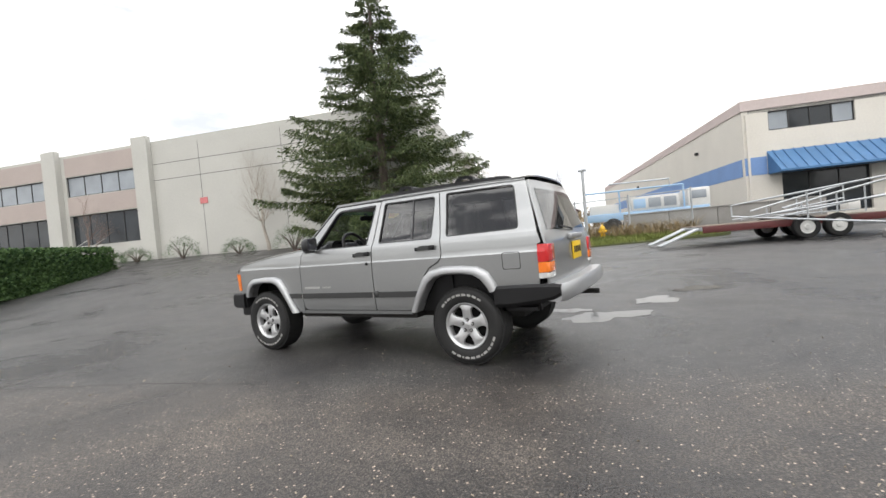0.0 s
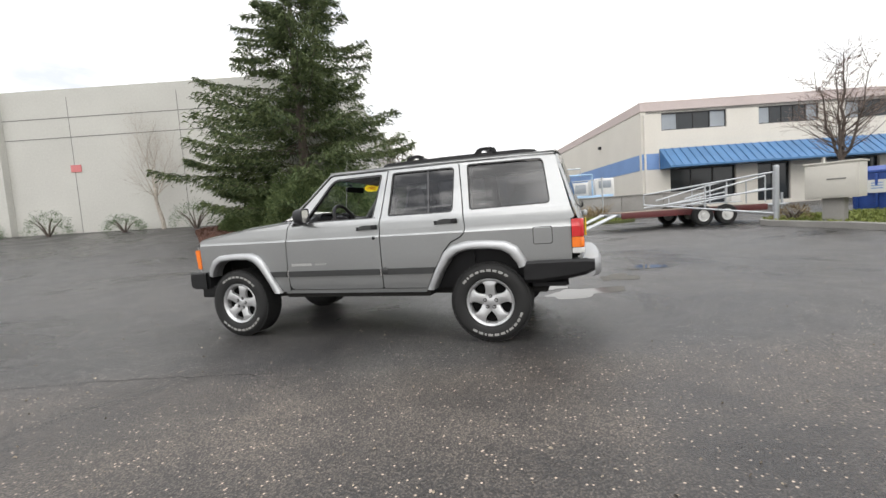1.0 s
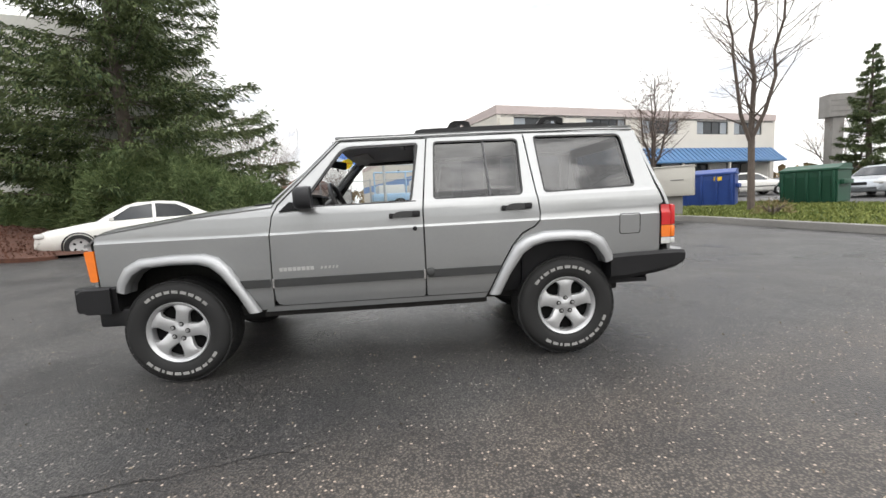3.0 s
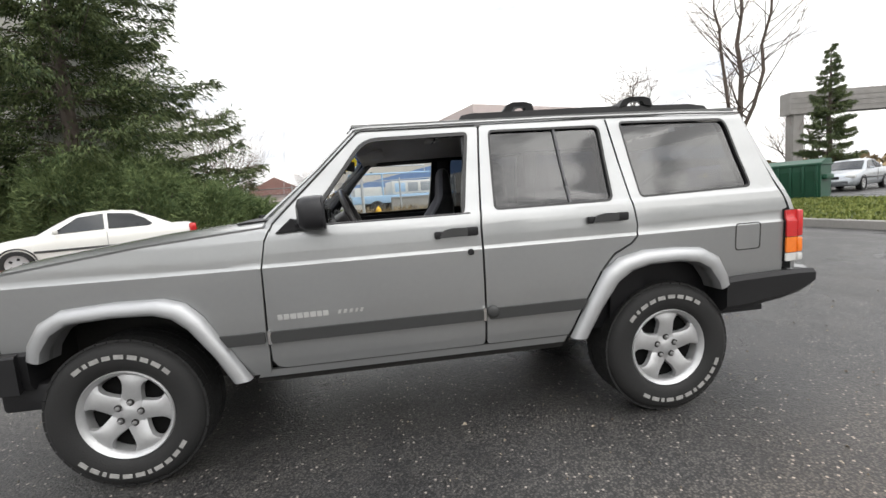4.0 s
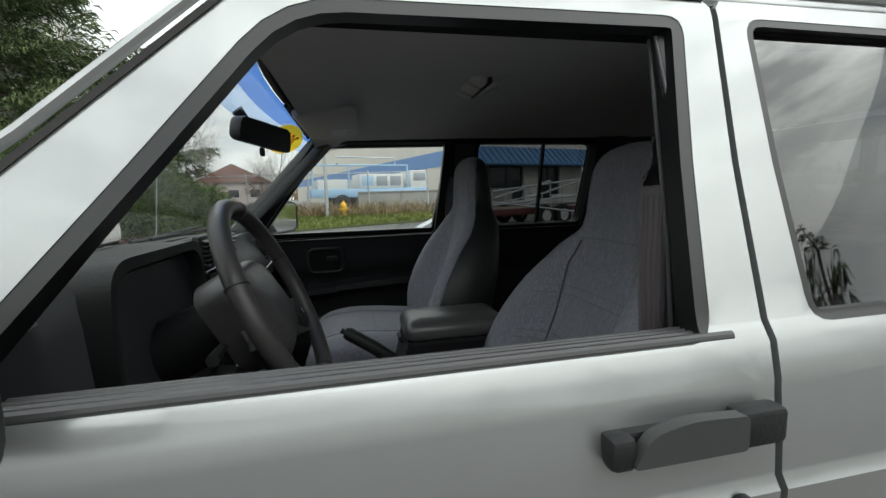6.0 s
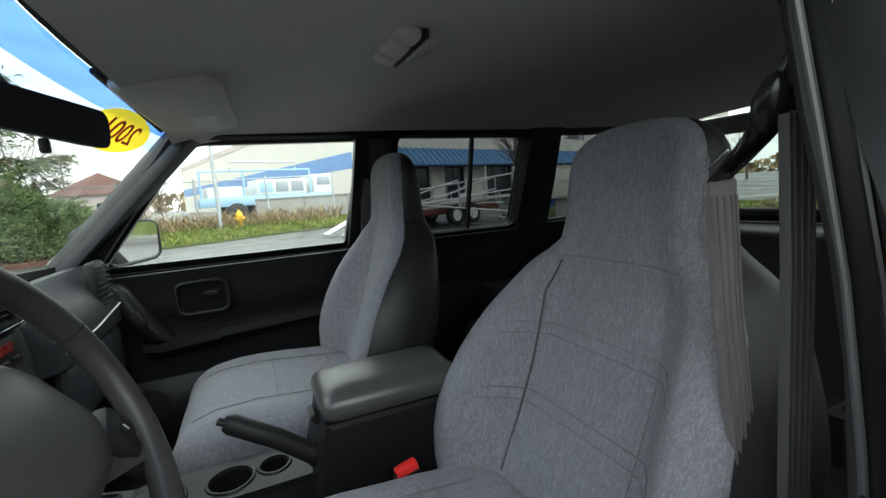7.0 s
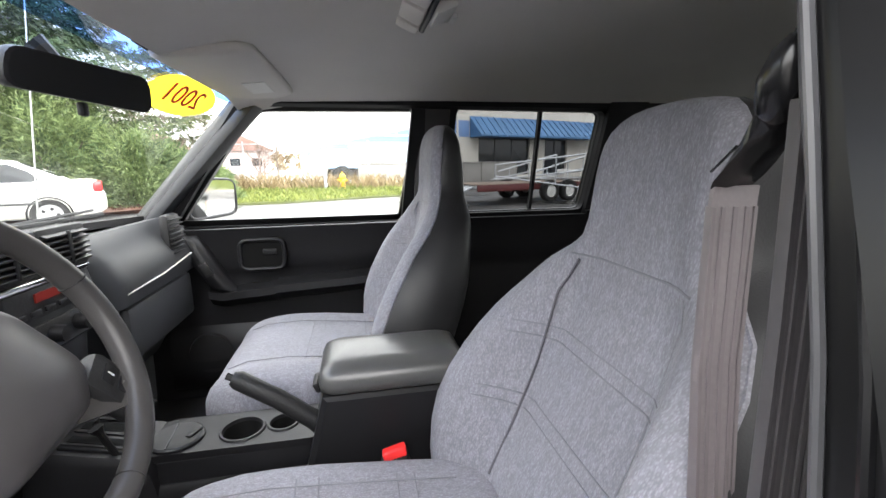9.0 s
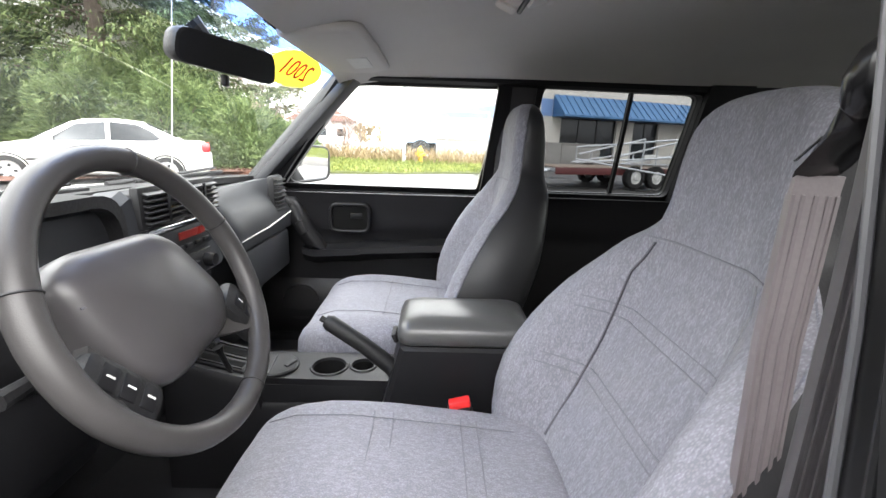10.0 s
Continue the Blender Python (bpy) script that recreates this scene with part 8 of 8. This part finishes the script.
# ---- street things ----
def saloon(at, rz, paint, label, group=""):
    """A three-box saloon 4.58 m long, its nose towards -x, its middle on the origin."""
    t = thing("saloon_car", label, "car", at, rz, group)
    W = 0.89

    def lower(x):
        zt = lerp_table([(-2.29, 0.55), (-2.25, 0.66), (-2.05, 0.74), (-1.2, 0.90), (-0.9, 0.93), (1.4, 0.99), (2.1, 1.0), (2.24, 0.93), (2.29, 0.70)], x)
        w = W * lerp_table([(-2.29, 0.72), (-2.15, 0.88), (-1.7, 0.98), (0, 1), (1.6, 0.98), (2.1, 0.90), (2.29, 0.78)], x)
        zb = lerp_table([(-2.29, 0.30), (-2.1, 0.22), (2.1, 0.24), (2.29, 0.38)], x)
        return zt, w, zb

    bm = bmesh.new()
    loops = []
    for x in np.linspace(-2.29, 2.29, 34):
        zt, w, zb = lower(x)
        prof = [(0, zt + 0.03), (w * 0.6, zt + 0.022), (w * 0.88, zt), (w * 0.965, zt - 0.06), (w, zt - 0.22), (w * 0.99, 0.45), (w * 0.95, zb + 0.05), (w * 0.85, zb)]
        loops.append([(x, -y, z) for y, z in prof] + [(x, y, z) for y, z in prof[::-1][:-1]])
    loft(bm, loops)
    part("body", bm, paint, t, smooth=50)
    bm = bmesh.new()
    loops = []
    for x, z, w in ((-1.02, 0.93, 0.74), (-0.75, 1.10, 0.72), (-0.35, 1.34, 0.62), (-0.10, 1.42, 0.57), (0.45, 1.45, 0.56), (0.9, 1.41, 0.56), (1.35, 1.22, 0.62), (1.72, 1.01, 0.70)):
        loops.append([(x, -0.80 + 0.02 * (abs(x) > 1), 0.90), (x, -w - 0.02, z - 0.05), (x, -w + 0.06, z - 0.012), (x, 0, z + 0.012), (x, w - 0.06, z - 0.012), (x, w + 0.02, z - 0.05), (x, 0.80 - 0.02 * (abs(x) > 1), 0.90)])
    loft(bm, loops)
    roof = part("cabin_top", bm, paint, t, smooth=50)
    for s in (-1, 1):
        def yz(x, f):
            zt = lerp_table([(-1.02, 0.93), (-0.75, 1.10), (-0.35, 1.34), (-0.10, 1.42), (0.45, 1.45), (0.9, 1.41), (1.35, 1.22), (1.72, 1.01)], x) - 0.05
            wt = lerp_table([(-1.02, 0.74), (-0.75, 0.72), (-0.35, 0.62), (-0.10, 0.57), (0.9, 0.56), (1.35, 0.62), (1.72, 0.70)], x) + 0.02
            return s * (0.80 + (wt - 0.80) * f + 0.012), 0.90 + (zt - 0.90) * f
        for poly in ([(-0.72, 0.28), (-0.22, 0.92), (0.28, 0.95), (0.28, 0.16), (-0.62, 0.18)], [(0.36, 0.16), (0.36, 0.95), (0.85, 0.93), (1.12, 0.80), (1.28, 0.45), (1.15, 0.20)]):
            bm = bmesh.new()
            bm.faces.new([bm.verts.new((x, *yz(x, f))) for x, f in poly])
            bmesh.ops.solidify(bm, geom=bm.faces[:], thickness=0.01)
            part("side_window", bm, WINDOW, roof, smooth=0)
        part("side_moulding", quick_box((0.1, s * 0.893, 0.56), (2.3, 0.02, 0.05), 0.008), DARKMOLD, t)
        part("tail_lamp", quick_box((2.17, s * 0.74, 0.86), (0.18, 0.16, 0.22), 0.05), RED_LENS, t)
        part("head_lamp", quick_box((-2.14, s * 0.66, 0.64), (0.20, 0.36, 0.13), 0.04), CLEAR_LENS, t)
        part("door_mirror", quick_box((-0.62, s * 0.94, 0.99), (0.10, 0.16, 0.11), 0.04), paint, t)
        part("door_gap", quick_box((0.32, s * 0.889, 0.66), (0.008, 0.012, 0.56)), BLACK, t)
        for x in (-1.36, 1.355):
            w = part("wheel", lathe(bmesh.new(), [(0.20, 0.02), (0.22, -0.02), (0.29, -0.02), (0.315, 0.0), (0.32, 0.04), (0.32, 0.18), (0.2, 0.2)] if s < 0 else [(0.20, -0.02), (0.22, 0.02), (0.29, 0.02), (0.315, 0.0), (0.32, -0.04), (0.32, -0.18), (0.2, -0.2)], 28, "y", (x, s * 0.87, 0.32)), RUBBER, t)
            part("rim", lathe(bmesh.new(), [(0.0, s * 0.008), (0.06, s * 0.012), (0.17, s * 0.004), (0.205, s * 0.018), (0.215, 0.0)], 20, "y", (x, s * 0.87, 0.32)), ALLOY, w)
            for k in range(5):
                a = 2 * math.pi * k / 5
                part("rim_gap", quick_box((x + 0.12 * math.cos(a), s * 0.884, 0.32 + 0.12 * math.sin(a)), (0.06, 0.01, 0.05), 0.01, (0, -math.degrees(a), 0)), BLACK, w)
            # Black ring round the wheel paints the shadow of an uncut arch.
            part("arch_shadow_ring", lathe(bmesh.new(), [(0.37, s * 0.885), (0.345, s * 0.896), (0.335, s * 0.87)], 28, "y", (x, 0, 0.32)), BLACK, t)
    bm = bmesh.new()
    grid(bm, 4, 6, lambda a, b: (-1.00 + 0.62 * a, (2 * b - 1) * (0.70 - 0.10 * a), 0.955 + 0.375 * a + 0.03 * (1 - (2 * b - 1) ** 2)))
    part("windscreen", solid(bm, 0.008), WINDOW, roof)
    bm = bmesh.new()
    grid(bm, 4, 6, lambda a, b: (1.02 + 0.58 * a, (2 * b - 1) * (0.56 + 0.08 * a), 1.375 - 0.30 * a + 0.02 * (1 - (2 * b - 1) ** 2)))
    part("rear_window", solid(bm, 0.008), WINDOW, roof)
    part("grille", quick_box((-2.29, 0, 0.60), (0.03, 0.62, 0.13), 0.02), BLACK, t)
    return t


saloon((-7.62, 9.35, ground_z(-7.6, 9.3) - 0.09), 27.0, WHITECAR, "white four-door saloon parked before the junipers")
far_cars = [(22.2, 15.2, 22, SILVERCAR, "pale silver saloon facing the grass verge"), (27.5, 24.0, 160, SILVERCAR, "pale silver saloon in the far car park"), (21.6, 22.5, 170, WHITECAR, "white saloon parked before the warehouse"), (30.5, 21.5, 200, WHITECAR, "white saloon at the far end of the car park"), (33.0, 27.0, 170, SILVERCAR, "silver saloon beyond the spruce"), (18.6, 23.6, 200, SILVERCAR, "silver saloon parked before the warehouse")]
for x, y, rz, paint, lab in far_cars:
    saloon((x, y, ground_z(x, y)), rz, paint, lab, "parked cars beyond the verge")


def dumpster(at, rz, mat, label, w=2.0, d=1.5, h=1.25, label_plate=True, name="dumpster"):
    t = thing(name, label, "dumpster", at, rz)
    bm = bmesh.new()
    loft(bm, [[(-w / 2, -d / 2 * s, z), (w / 2, -d / 2 * s, z), (w / 2, d / 2, z), (-w / 2, d / 2, z)] for z, s in ((0.08, 0.86), (h * 0.7, 1.0), (h * 0.85, 1.0))])
    part("bin_body", bm, mat, t, smooth=0)
    for k in range(5):
        part("rib", quick_box((-w / 2 + 0.1 + k * (w - 0.2) / 4, -d / 2 - 0.01, h * 0.46), (0.07, 0.07, h * 0.72), 0.01, (4, 0, 0)), mat, t)
    part("rim_bar", quick_box((0, 0, h * 0.86), (w + 0.08, d + 0.08, 0.07), 0.02), mat, t)
    bm = bmesh.new()
    loft(bm, [[(x, -d / 2 - 0.03, h * 0.87), (x, -d / 2 - 0.03, h * 0.89), (x, 0, h), (x, d / 2 + 0.03, h), (x, d / 2 + 0.03, h * 0.87)] for x in (-w / 2, w / 2)])
    part("lid", bm, mat, t, smooth=0)
    for s in (-1, 1):
        part("lift_pocket", quick_box((s * (w / 2 + 0.06), 0, h * 0.55), (0.12, d * 0.7, 0.16), 0.02), mat, t)
        for y in (-1, 1):
            part("caster", lathe(bmesh.new(), [(0.0, -0.025), (0.06, -0.025), (0.07, 0.0), (0.06, 0.025), (0.0, 0.025)], 12, "y", (s * w * 0.4, y * d * 0.3, 0.07)), RUBBER, t)
    if label_plate:
        part("notice", quick_box((-w * 0.22, -d / 2 - 0.05, h * 0.55), (0.42, 0.012, 0.40)), PALE, t)
        for k in range(3):
            part("notice_bar", quick_box((-w * 0.22, -d / 2 - 0.058, h * 0.55 + 0.10 - 0.08 * k), (0.26, 0.004, 0.03)), BLUEBAND, t)
        part("sticker", quick_box((w * 0.25, -d / 2 - 0.05, h * 0.74), (0.26, 0.01, 0.14)), YELLOW, t)
    return t


dumpster((11.7, 12.6, ground_z(11.7, 12.6) + 0.08), -42, BLUEDUMP, "blue steel dumpster with a white notice", 2.1, 1.5, 1.45)
dumpster((14.57, 10.84, ground_z(14.6, 10.8) + 0.08), -60, GREENDUMP, "dark green steel dumpster on the verge", 1.6, 1.5, 1.40, False)


def cabinet():
    t = thing("utility_cabinet", "beige utility cabinet on a concrete pedestal", "utility box", (8.25, 9.05, ground_z(8.25, 9.05) + 0.12), -38)
    part("pedestal", quick_box((0, 0, 0.30), (0.42, 0.40, 0.68), 0.02), CONCRETE, t)
    part("cabinet_body", quick_box((0, 0, 1.03), (1.04, 0.72, 0.86), 0.02), BOXBEIGE, t)
    part("cabinet_door", quick_box((0, -0.365, 1.03), (0.94, 0.02, 0.76), 0.006), BOXBEIGE, t)
    part("louvre", quick_box((0.1, -0.38, 1.07), (0.36, 0.014, 0.03)), JOINT, t)
    part("cap", quick_box((0, 0, 1.475), (1.10, 0.78, 0.04), 0.01), BOXBEIGE, t)


cabinet()


def hydrant():
    z = ground_z(-0.3, 16.6) + 0.03 + strip_bank(-0.3, 16.6)
    t = thing("fire_hydrant", "yellow fire hydrant in the grass strip", "fire hydrant", (-0.42, 16.7, z))
    y2 = material("yellow_hydrant_paint", (0.72, 0.42, 0.02), 0.5, vary=0.12)
    part("barrel", lathe(bmesh.new(), [(0.15, 0), (0.15, 0.05), (0.11, 0.06), (0.105, 0.42), (0.13, 0.44), (0.13, 0.49), (0.12, 0.52), (0.08, 0.60), (0.03, 0.64), (0.03, 0.70), (0.0, 0.70)], 18, "z"), y2, t)
    part("hose_cap", tube(bmesh.new(), [(-0.19, 0, 0.36), (0.19, 0, 0.36)], 0.055, 12), y2, t)
    part("pumper_cap", tube(bmesh.new(), [(0, -0.19, 0.34), (0, 0, 0.34)], 0.07, 12), y2, t)


hydrant()


def trailer():
    t = thing("car_trailer", "flat tandem-axle car trailer with lowered ramps and tubular rails", "trailer", (5.85, 12.3, ground_z(5.85, 12.3) + 0.0), 17.5)
    t.scale = (0.94, 0.94, 0.94)
    deck = part("deck_frame", quick_box((-0.6, 0, 0.52), (5.0, 2.0, 0.12), 0.01), GALV, t)
    for k in range(10):
        part("plank", quick_box((-0.6, -0.88 + 0.195 * k, 0.595), (4.95, 0.18, 0.035), 0.005), WOOD, deck)
    part("side_skirt", quick_box((-0.6, -1.01, 0.50), (5.0, 0.03, 0.20), 0.005), material("maroon_steel", (0.10, 0.022, 0.022), 0.5, vary=0.2), t)
    for s in (-1, 1):
        for x in (-0.40, 0.40):
            w = part("wheel", lathe(bmesh.new(), [(0.19, 0.0), (0.2, -0.03), (0.31, -0.03), (0.34, 0.0), (0.345, 0.10), (0.33, 0.19), (0.2, 0.2)], 26, "y", (x, s * 1.12 - 0.08, 0.345)), RUBBER, t)
            part("rim", lathe(bmesh.new(), [(0.0, -0.035), (0.07, -0.03), (0.09, -0.005), (0.18, 0.0), (0.20, -0.02)], 20, "y", (x, s * 1.12 - 0.08, 0.345)), PALE, w)
        part("mudguard", quick_box((0, s * 1.12, 0.74), (1.75, 0.26, 0.035), 0.01), GALV, t)
        part("ramp", quick_box((-3.7, s * 0.6, 0.30), (1.25, 0.42, 0.05), 0.01, (0, -22, 0)), GALV, t)
        part("hand_rail", tube(bmesh.new(), [(-0.9, s * 0.98, 0.95), (0.4, s * 0.98, 1.25), (1.85, s * 0.98, 1.55)], 0.03, 8), GALV, t)
        part("rail_brace", tube(bmesh.new(), [(-1.2, s * 0.98, 0.68), (1.85, s * 0.98, 1.12)], 0.025, 8), GALV, t)
        for x, z in ((-0.4, 1.07), (0.5, 1.27), (1.2, 1.41), (1.85, 1.55)):
            part("rail_post", tube(bmesh.new(), [(x, s * 0.98, 0.66), (x, s * 0.98, z)], 0.022, 8), GALV, t)
    part("tongue", tube(bmesh.new(), [(1.9, -0.9, 0.56), (3.4, 0, 0.52)], 0.05, 8), GALV, t)
    part("tongue", tube(bmesh.new(), [(1.9, 0.9, 0.56), (3.4, 0, 0.52)], 0.05, 8), GALV, t)
    part("jack", tube(bmesh.new(), [(3.2, 0, 0.0), (3.2, 0, 0.95)], 0.04, 8), GALV, t)
    part("winch_box", quick_box((1.6, 0.3, 0.86), (0.35, 0.4, 0.3), 0.04), PALE, t)


trailer()


def pole_gate():
    """Tube gate that stands open beside its thick post."""
    t = thing("tube_gate", "open galvanised tube gate on a thick post", "gate", (7.45, 10.25, ground_z(7.4, 10.2) + 0.1))
    part("gate_post", tube(bmesh.new(), [(0, 0, -0.2), (0, 0, 1.55)], 0.07, 12), GALV, t)
    part("post_cap", lathe(bmesh.new(), [(0.078, 1.54), (0.07, 1.60), (0.0, 1.62)], 12, "z"), GALV, t)
    fx, fy = -3.3, 1.1
    for z0, z1 in ((1.42, 1.05), (0.95, 0.62), (0.25, 0.72)):
        part("gate_rail", tube(bmesh.new(), [(-0.06, 0.02, z0), (fx, fy, z1)], 0.026, 8), GALV, t)
    for f in (0.02, 0.5, 1.0):
        part("gate_bar", tube(bmesh.new(), [(fx * f, fy * f, 0.3 + 0.4 * f), (fx * f, fy * f, 1.42 - 0.37 * f)], 0.022, 8), GALV, t)


pole_gate()


def fence(x0, y0, x1, y1, bays, h=1.75):
    a = math.degrees(math.atan2(y1 - y0, x1 - x0))
    ln = math.hypot(x1 - x0, y1 - y0)
    z = ground_z(x0, y0) + 0.2
    t = thing("chain_link_fence", "weathered chain-link fence with round steel posts", "fence", (x0, y0, z), a)
    for k in range(bays + 1):
        part("post", tube(bmesh.new(), [(ln * k / bays, 0, -0.4), (ln * k / bays, 0, h + 0.1)], 0.04, 8), GALV, t)
    part("top_rail", tube(bmesh.new(), [(0, 0, h), (ln, 0, h)], 0.022, 6), GALV, t)
    part("bottom_rail", tube(bmesh.new(), [(0, 0, 0.12), (ln, 0, 0.12)], 0.012, 5), GALV, t)
    bm = bmesh.new()
    step = 0.16
    k = -h
    while k < ln:
        for s in (0, 1):
            xa, xb = (k, k + h) if s == 0 else (k + h, k)
            za, zb = 0.1, h
            p, q = Vector((xa, 0.004 * s, za)), Vector((xb, 0.004 * s, zb))
            lo, hi = (p, q) if p.x < q.x else (q, p)
            if lo.x < 0:
                lo = lo.lerp(hi, (0 - lo.x) / (hi.x - lo.x))
            if hi.x > ln:
                hi = lo.lerp(hi, (ln - lo.x) / (hi.x - lo.x))
            if (hi - lo).length > 0.05:
                tube(bm, [lo, hi], 0.003, 3, False)
        k += step
    part("wire_mesh", bm, GALV, t, smooth=0)
    return t


fence(-9.5, 19.2, 3.2, 17.3, 5)


def truck():
    """Sky-blue flatbed lorry with a boxy cab in the yard behind the fence."""
    t = thing("flatbed_truck", "sky-blue flatbed truck in the fenced yard", "truck", (1.7, 22.6, 0.55), 12)
    part("truck_cab", quick_box((1.75, 0, 1.45), (1.1, 1.9, 1.3), 0.12), PALE, t)
    part("cab_window", quick_box((1.75, -0.955, 1.75), (0.7, 0.02, 0.42), 0.008), WINDOWPALE, t)
    part("flat_bed", quick_box((-0.9, 0, 0.95), (6.2, 2.0, 0.42), 0.03), TRUCKBLUE, t)
    part("tool_body", quick_box((-0.35, 0, 1.55), (2.4, 1.8, 0.75), 0.05), PALE, t)
    for k in range(3):
        part("locker_door", quick_box((-1.1 + 0.75 * k, -0.91, 1.55), (0.6, 0.03, 0.5), 0.01), TRUCKBLUE if k == 0 else WINDOWPALE, t)
    part("load_crate", quick_box((-2.9, 0, 1.40), (1.5, 1.7, 0.5), 0.03), PALE, t)
    for x in (-3.9, -2.1, 1.05):
        part("frame_post", tube(bmesh.new(), [(x, -0.95, 1.1), (x, -0.95, 2.35)], 0.05, 6), TRUCKBLUE, t)
    part("frame_rail", tube(bmesh.new(), [(-3.9, -0.95, 2.35), (1.05, -0.95, 2.35)], 0.05, 6), TRUCKBLUE, t)
    for x in (1.4, -1.4, -2.5):
        for s in (-1, 1):
            part("wheel", lathe(bmesh.new(), [(0.0, -0.02), (0.2, -0.02), (0.22, 0.02), (0.25, -0.02), (0.42, -0.01), (0.45, 0.05), (0.45, 0.25)], 22, "y", (x, s * 1.0 - (0.12 if s > 0 else 0.02), 0.45)), RUBBER, t)
    part("mast", tube(bmesh.new(), [(0.48, -0.6, 2.3), (0.48, -0.6, 2.75), (-2.6, -0.6, 2.8)], 0.045, 6), GALV, t)


truck()


def yard_wall():
    """A low grey block wall behind the fence, in bays with a coping."""
    t = thing("yard_wall", "low grey block wall behind the yard fence", "wall", (3.6, 19.6, ground_z(3.6, 19.6)), 8)
    for k in range(4):
        part("wall_bay", quick_box((-2.4 + 2.02 * k, 0, 0.55), (2.0, 0.2, 1.1), 0.01), CONCRETE, t)
        part("coping", quick_box((-2.4 + 2.02 * k, 0, 1.13), (2.0, 0.28, 0.06), 0.01), CONCRETE, t)


yard_wall()


def light_pole(x, y, h, label, name="utility_pole"):
    t = thing(name, label, "pole", (x, y, ground_z(x, y)))
    part("shaft", tube(bmesh.new(), [(0, 0, -0.2), (0, 0, h)], [0.075, 0.06], 10), GALV, t)
    part("pole_head", quick_box((0, 0, h), (0.35, 0.14, 0.10), 0.03), GALV, t)


light_pole(-1.05, 16.4, 3.4, "short weathered post at the fence", "fence_corner_post")


def steps():
    p = site(-30.6, 18.9)
    t = thing("entrance_steps", "concrete entrance steps with a pale tube handrail", "steps", (p.x, p.y, ground_z(p.x, p.y) - 0.1), 17.5)
    for k in range(7):
        part("step", quick_box((0, 0.28 * k + 0.7, 0.085 + 0.17 * k), (1.7, 1.4, 0.17), 0.01), CONCRETE, t)
    for s in (-1, 1):
        part("handrail", tube(bmesh.new(), [(s * 0.8, 0.0, 0.0), (s * 0.8, 0.0, 0.95), (s * 0.8, 2.0, 2.1)], 0.025, 6), PALE, t)


steps()


# far setting: houses, billboard-like roof, low woods
def far_house(x, y, w, h, label, roof_mat=ROOFTILE, rz=10):
    t = thing("far_house", label, "house", (x, y, 0.5), rz)
    part("wall", quick_box((0, 0, h / 2), (w, 6, h)), PINKBAND, t, smooth=0)
    part("roof", prism(bmesh.new(), [(-w / 2 - 0.4, h), (0, h + w * 0.28), (w / 2 + 0.4, h)], lambda a, b, d: (a, d, b), -3.4, 3.4), roof_mat, t, smooth=0)
    for k in range(3):
        part("window", quick_box((-w * 0.3 + w * 0.3 * k, -3.01, h * 0.55), (w * 0.14, 0.05, h * 0.3)), WINDOW, t, smooth=0)


far_house(-14.5, 58, 8, 3.0, "small pink-walled house on the skyline")
far_house(-26, 60, 9, 3.4, "small far house with a brown roof", rz=-8)


def far_block():
    t = thing("far_gantry", "long grey panelled structure on columns beyond the car park", "structure", (42.8, 31.4, 0.5), -8)
    part("wall", quick_box((0, 0, 7.0), (13, 1.2, 1.9)), CONCRETE, t, smooth=0)
    for s in (-1, 1):
        part("column", quick_box((s * 5.6, 0, 3.0), (0.9, 0.9, 6.2)), CONCRETE, t, smooth=0)
    for k in range(3):
        part("groove", quick_box((0, -0.61, 6.5 + 0.45 * k), (12.8, 0.03, 0.05)), JOINT, t, smooth=0)


far_block()


def far_woods():
    """A low uneven belt of winter woodland round the horizon."""
    n = 9000
    a = rng.uniform(0, 2 * math.pi, n)
    r = rng.uniform(120, 190, n)
    top = 5.5 + 2.5 * np.sin(a * 7) + 1.5 * np.sin(a * 19 + 1)
    z = rng.uniform(0, 1, n) ** 0.8 * top
    b = np.stack([r * np.cos(a), r * np.sin(a), z], 1)
    d = rng.normal(size=(n, 3))
    d[:, 2] = np.abs(d[:, 2])
    ob = sprays("far_woods", b, b + d * 1.2, np.full(n, 1.6), DRYWEED, None)
    return tagged(ob, "hazy belt of bare winter woodland", "woods", kind="stuff")


far_woods()


def crack(pts, seed):
    """A jagged open crack in the asphalt, a narrow dark ribbon."""
    r = np.random.default_rng(seed)
    line = []
    for (x0, y0), (x1, y1) in zip(pts, pts[1:]):
        for k in range(10):
            f = k / 10
            line.append((x0 + (x1 - x0) * f + r.normal() * 0.012, y0 + (y1 - y0) * f + r.normal() * 0.012))
    bm = bmesh.new()
    prev = None
    for x, y in line:
        w = 0.002 + 0.003 * r.uniform()
        z = ground_z(x, y) + 0.0025
        cur = (bm.verts.new((x, y - w, z)), bm.verts.new((x, y + w, z)))
        if prev:
            bm.faces.new((prev[0], cur[0], cur[1], prev[1]))
        prev = cur
    return tagged(part("asphalt_crack", bm, UNDER, smooth=0), "jagged dark crack in the worn asphalt", "crack")


crack([(-5.5, -3.6), (-3.4, -2.75), (-2.2, -2.29), (-1.51, -2.02), (-0.66, -1.80), (-0.19, -1.69)], 1)


# ---- keep every part within two levels of its thing ----
def depth(ob):
    return 0 if ob.parent is None else 1 + depth(ob.parent)


for ob in list(scene.objects):
    while depth(ob) > 2:
        ob.parent = ob.parent.parent
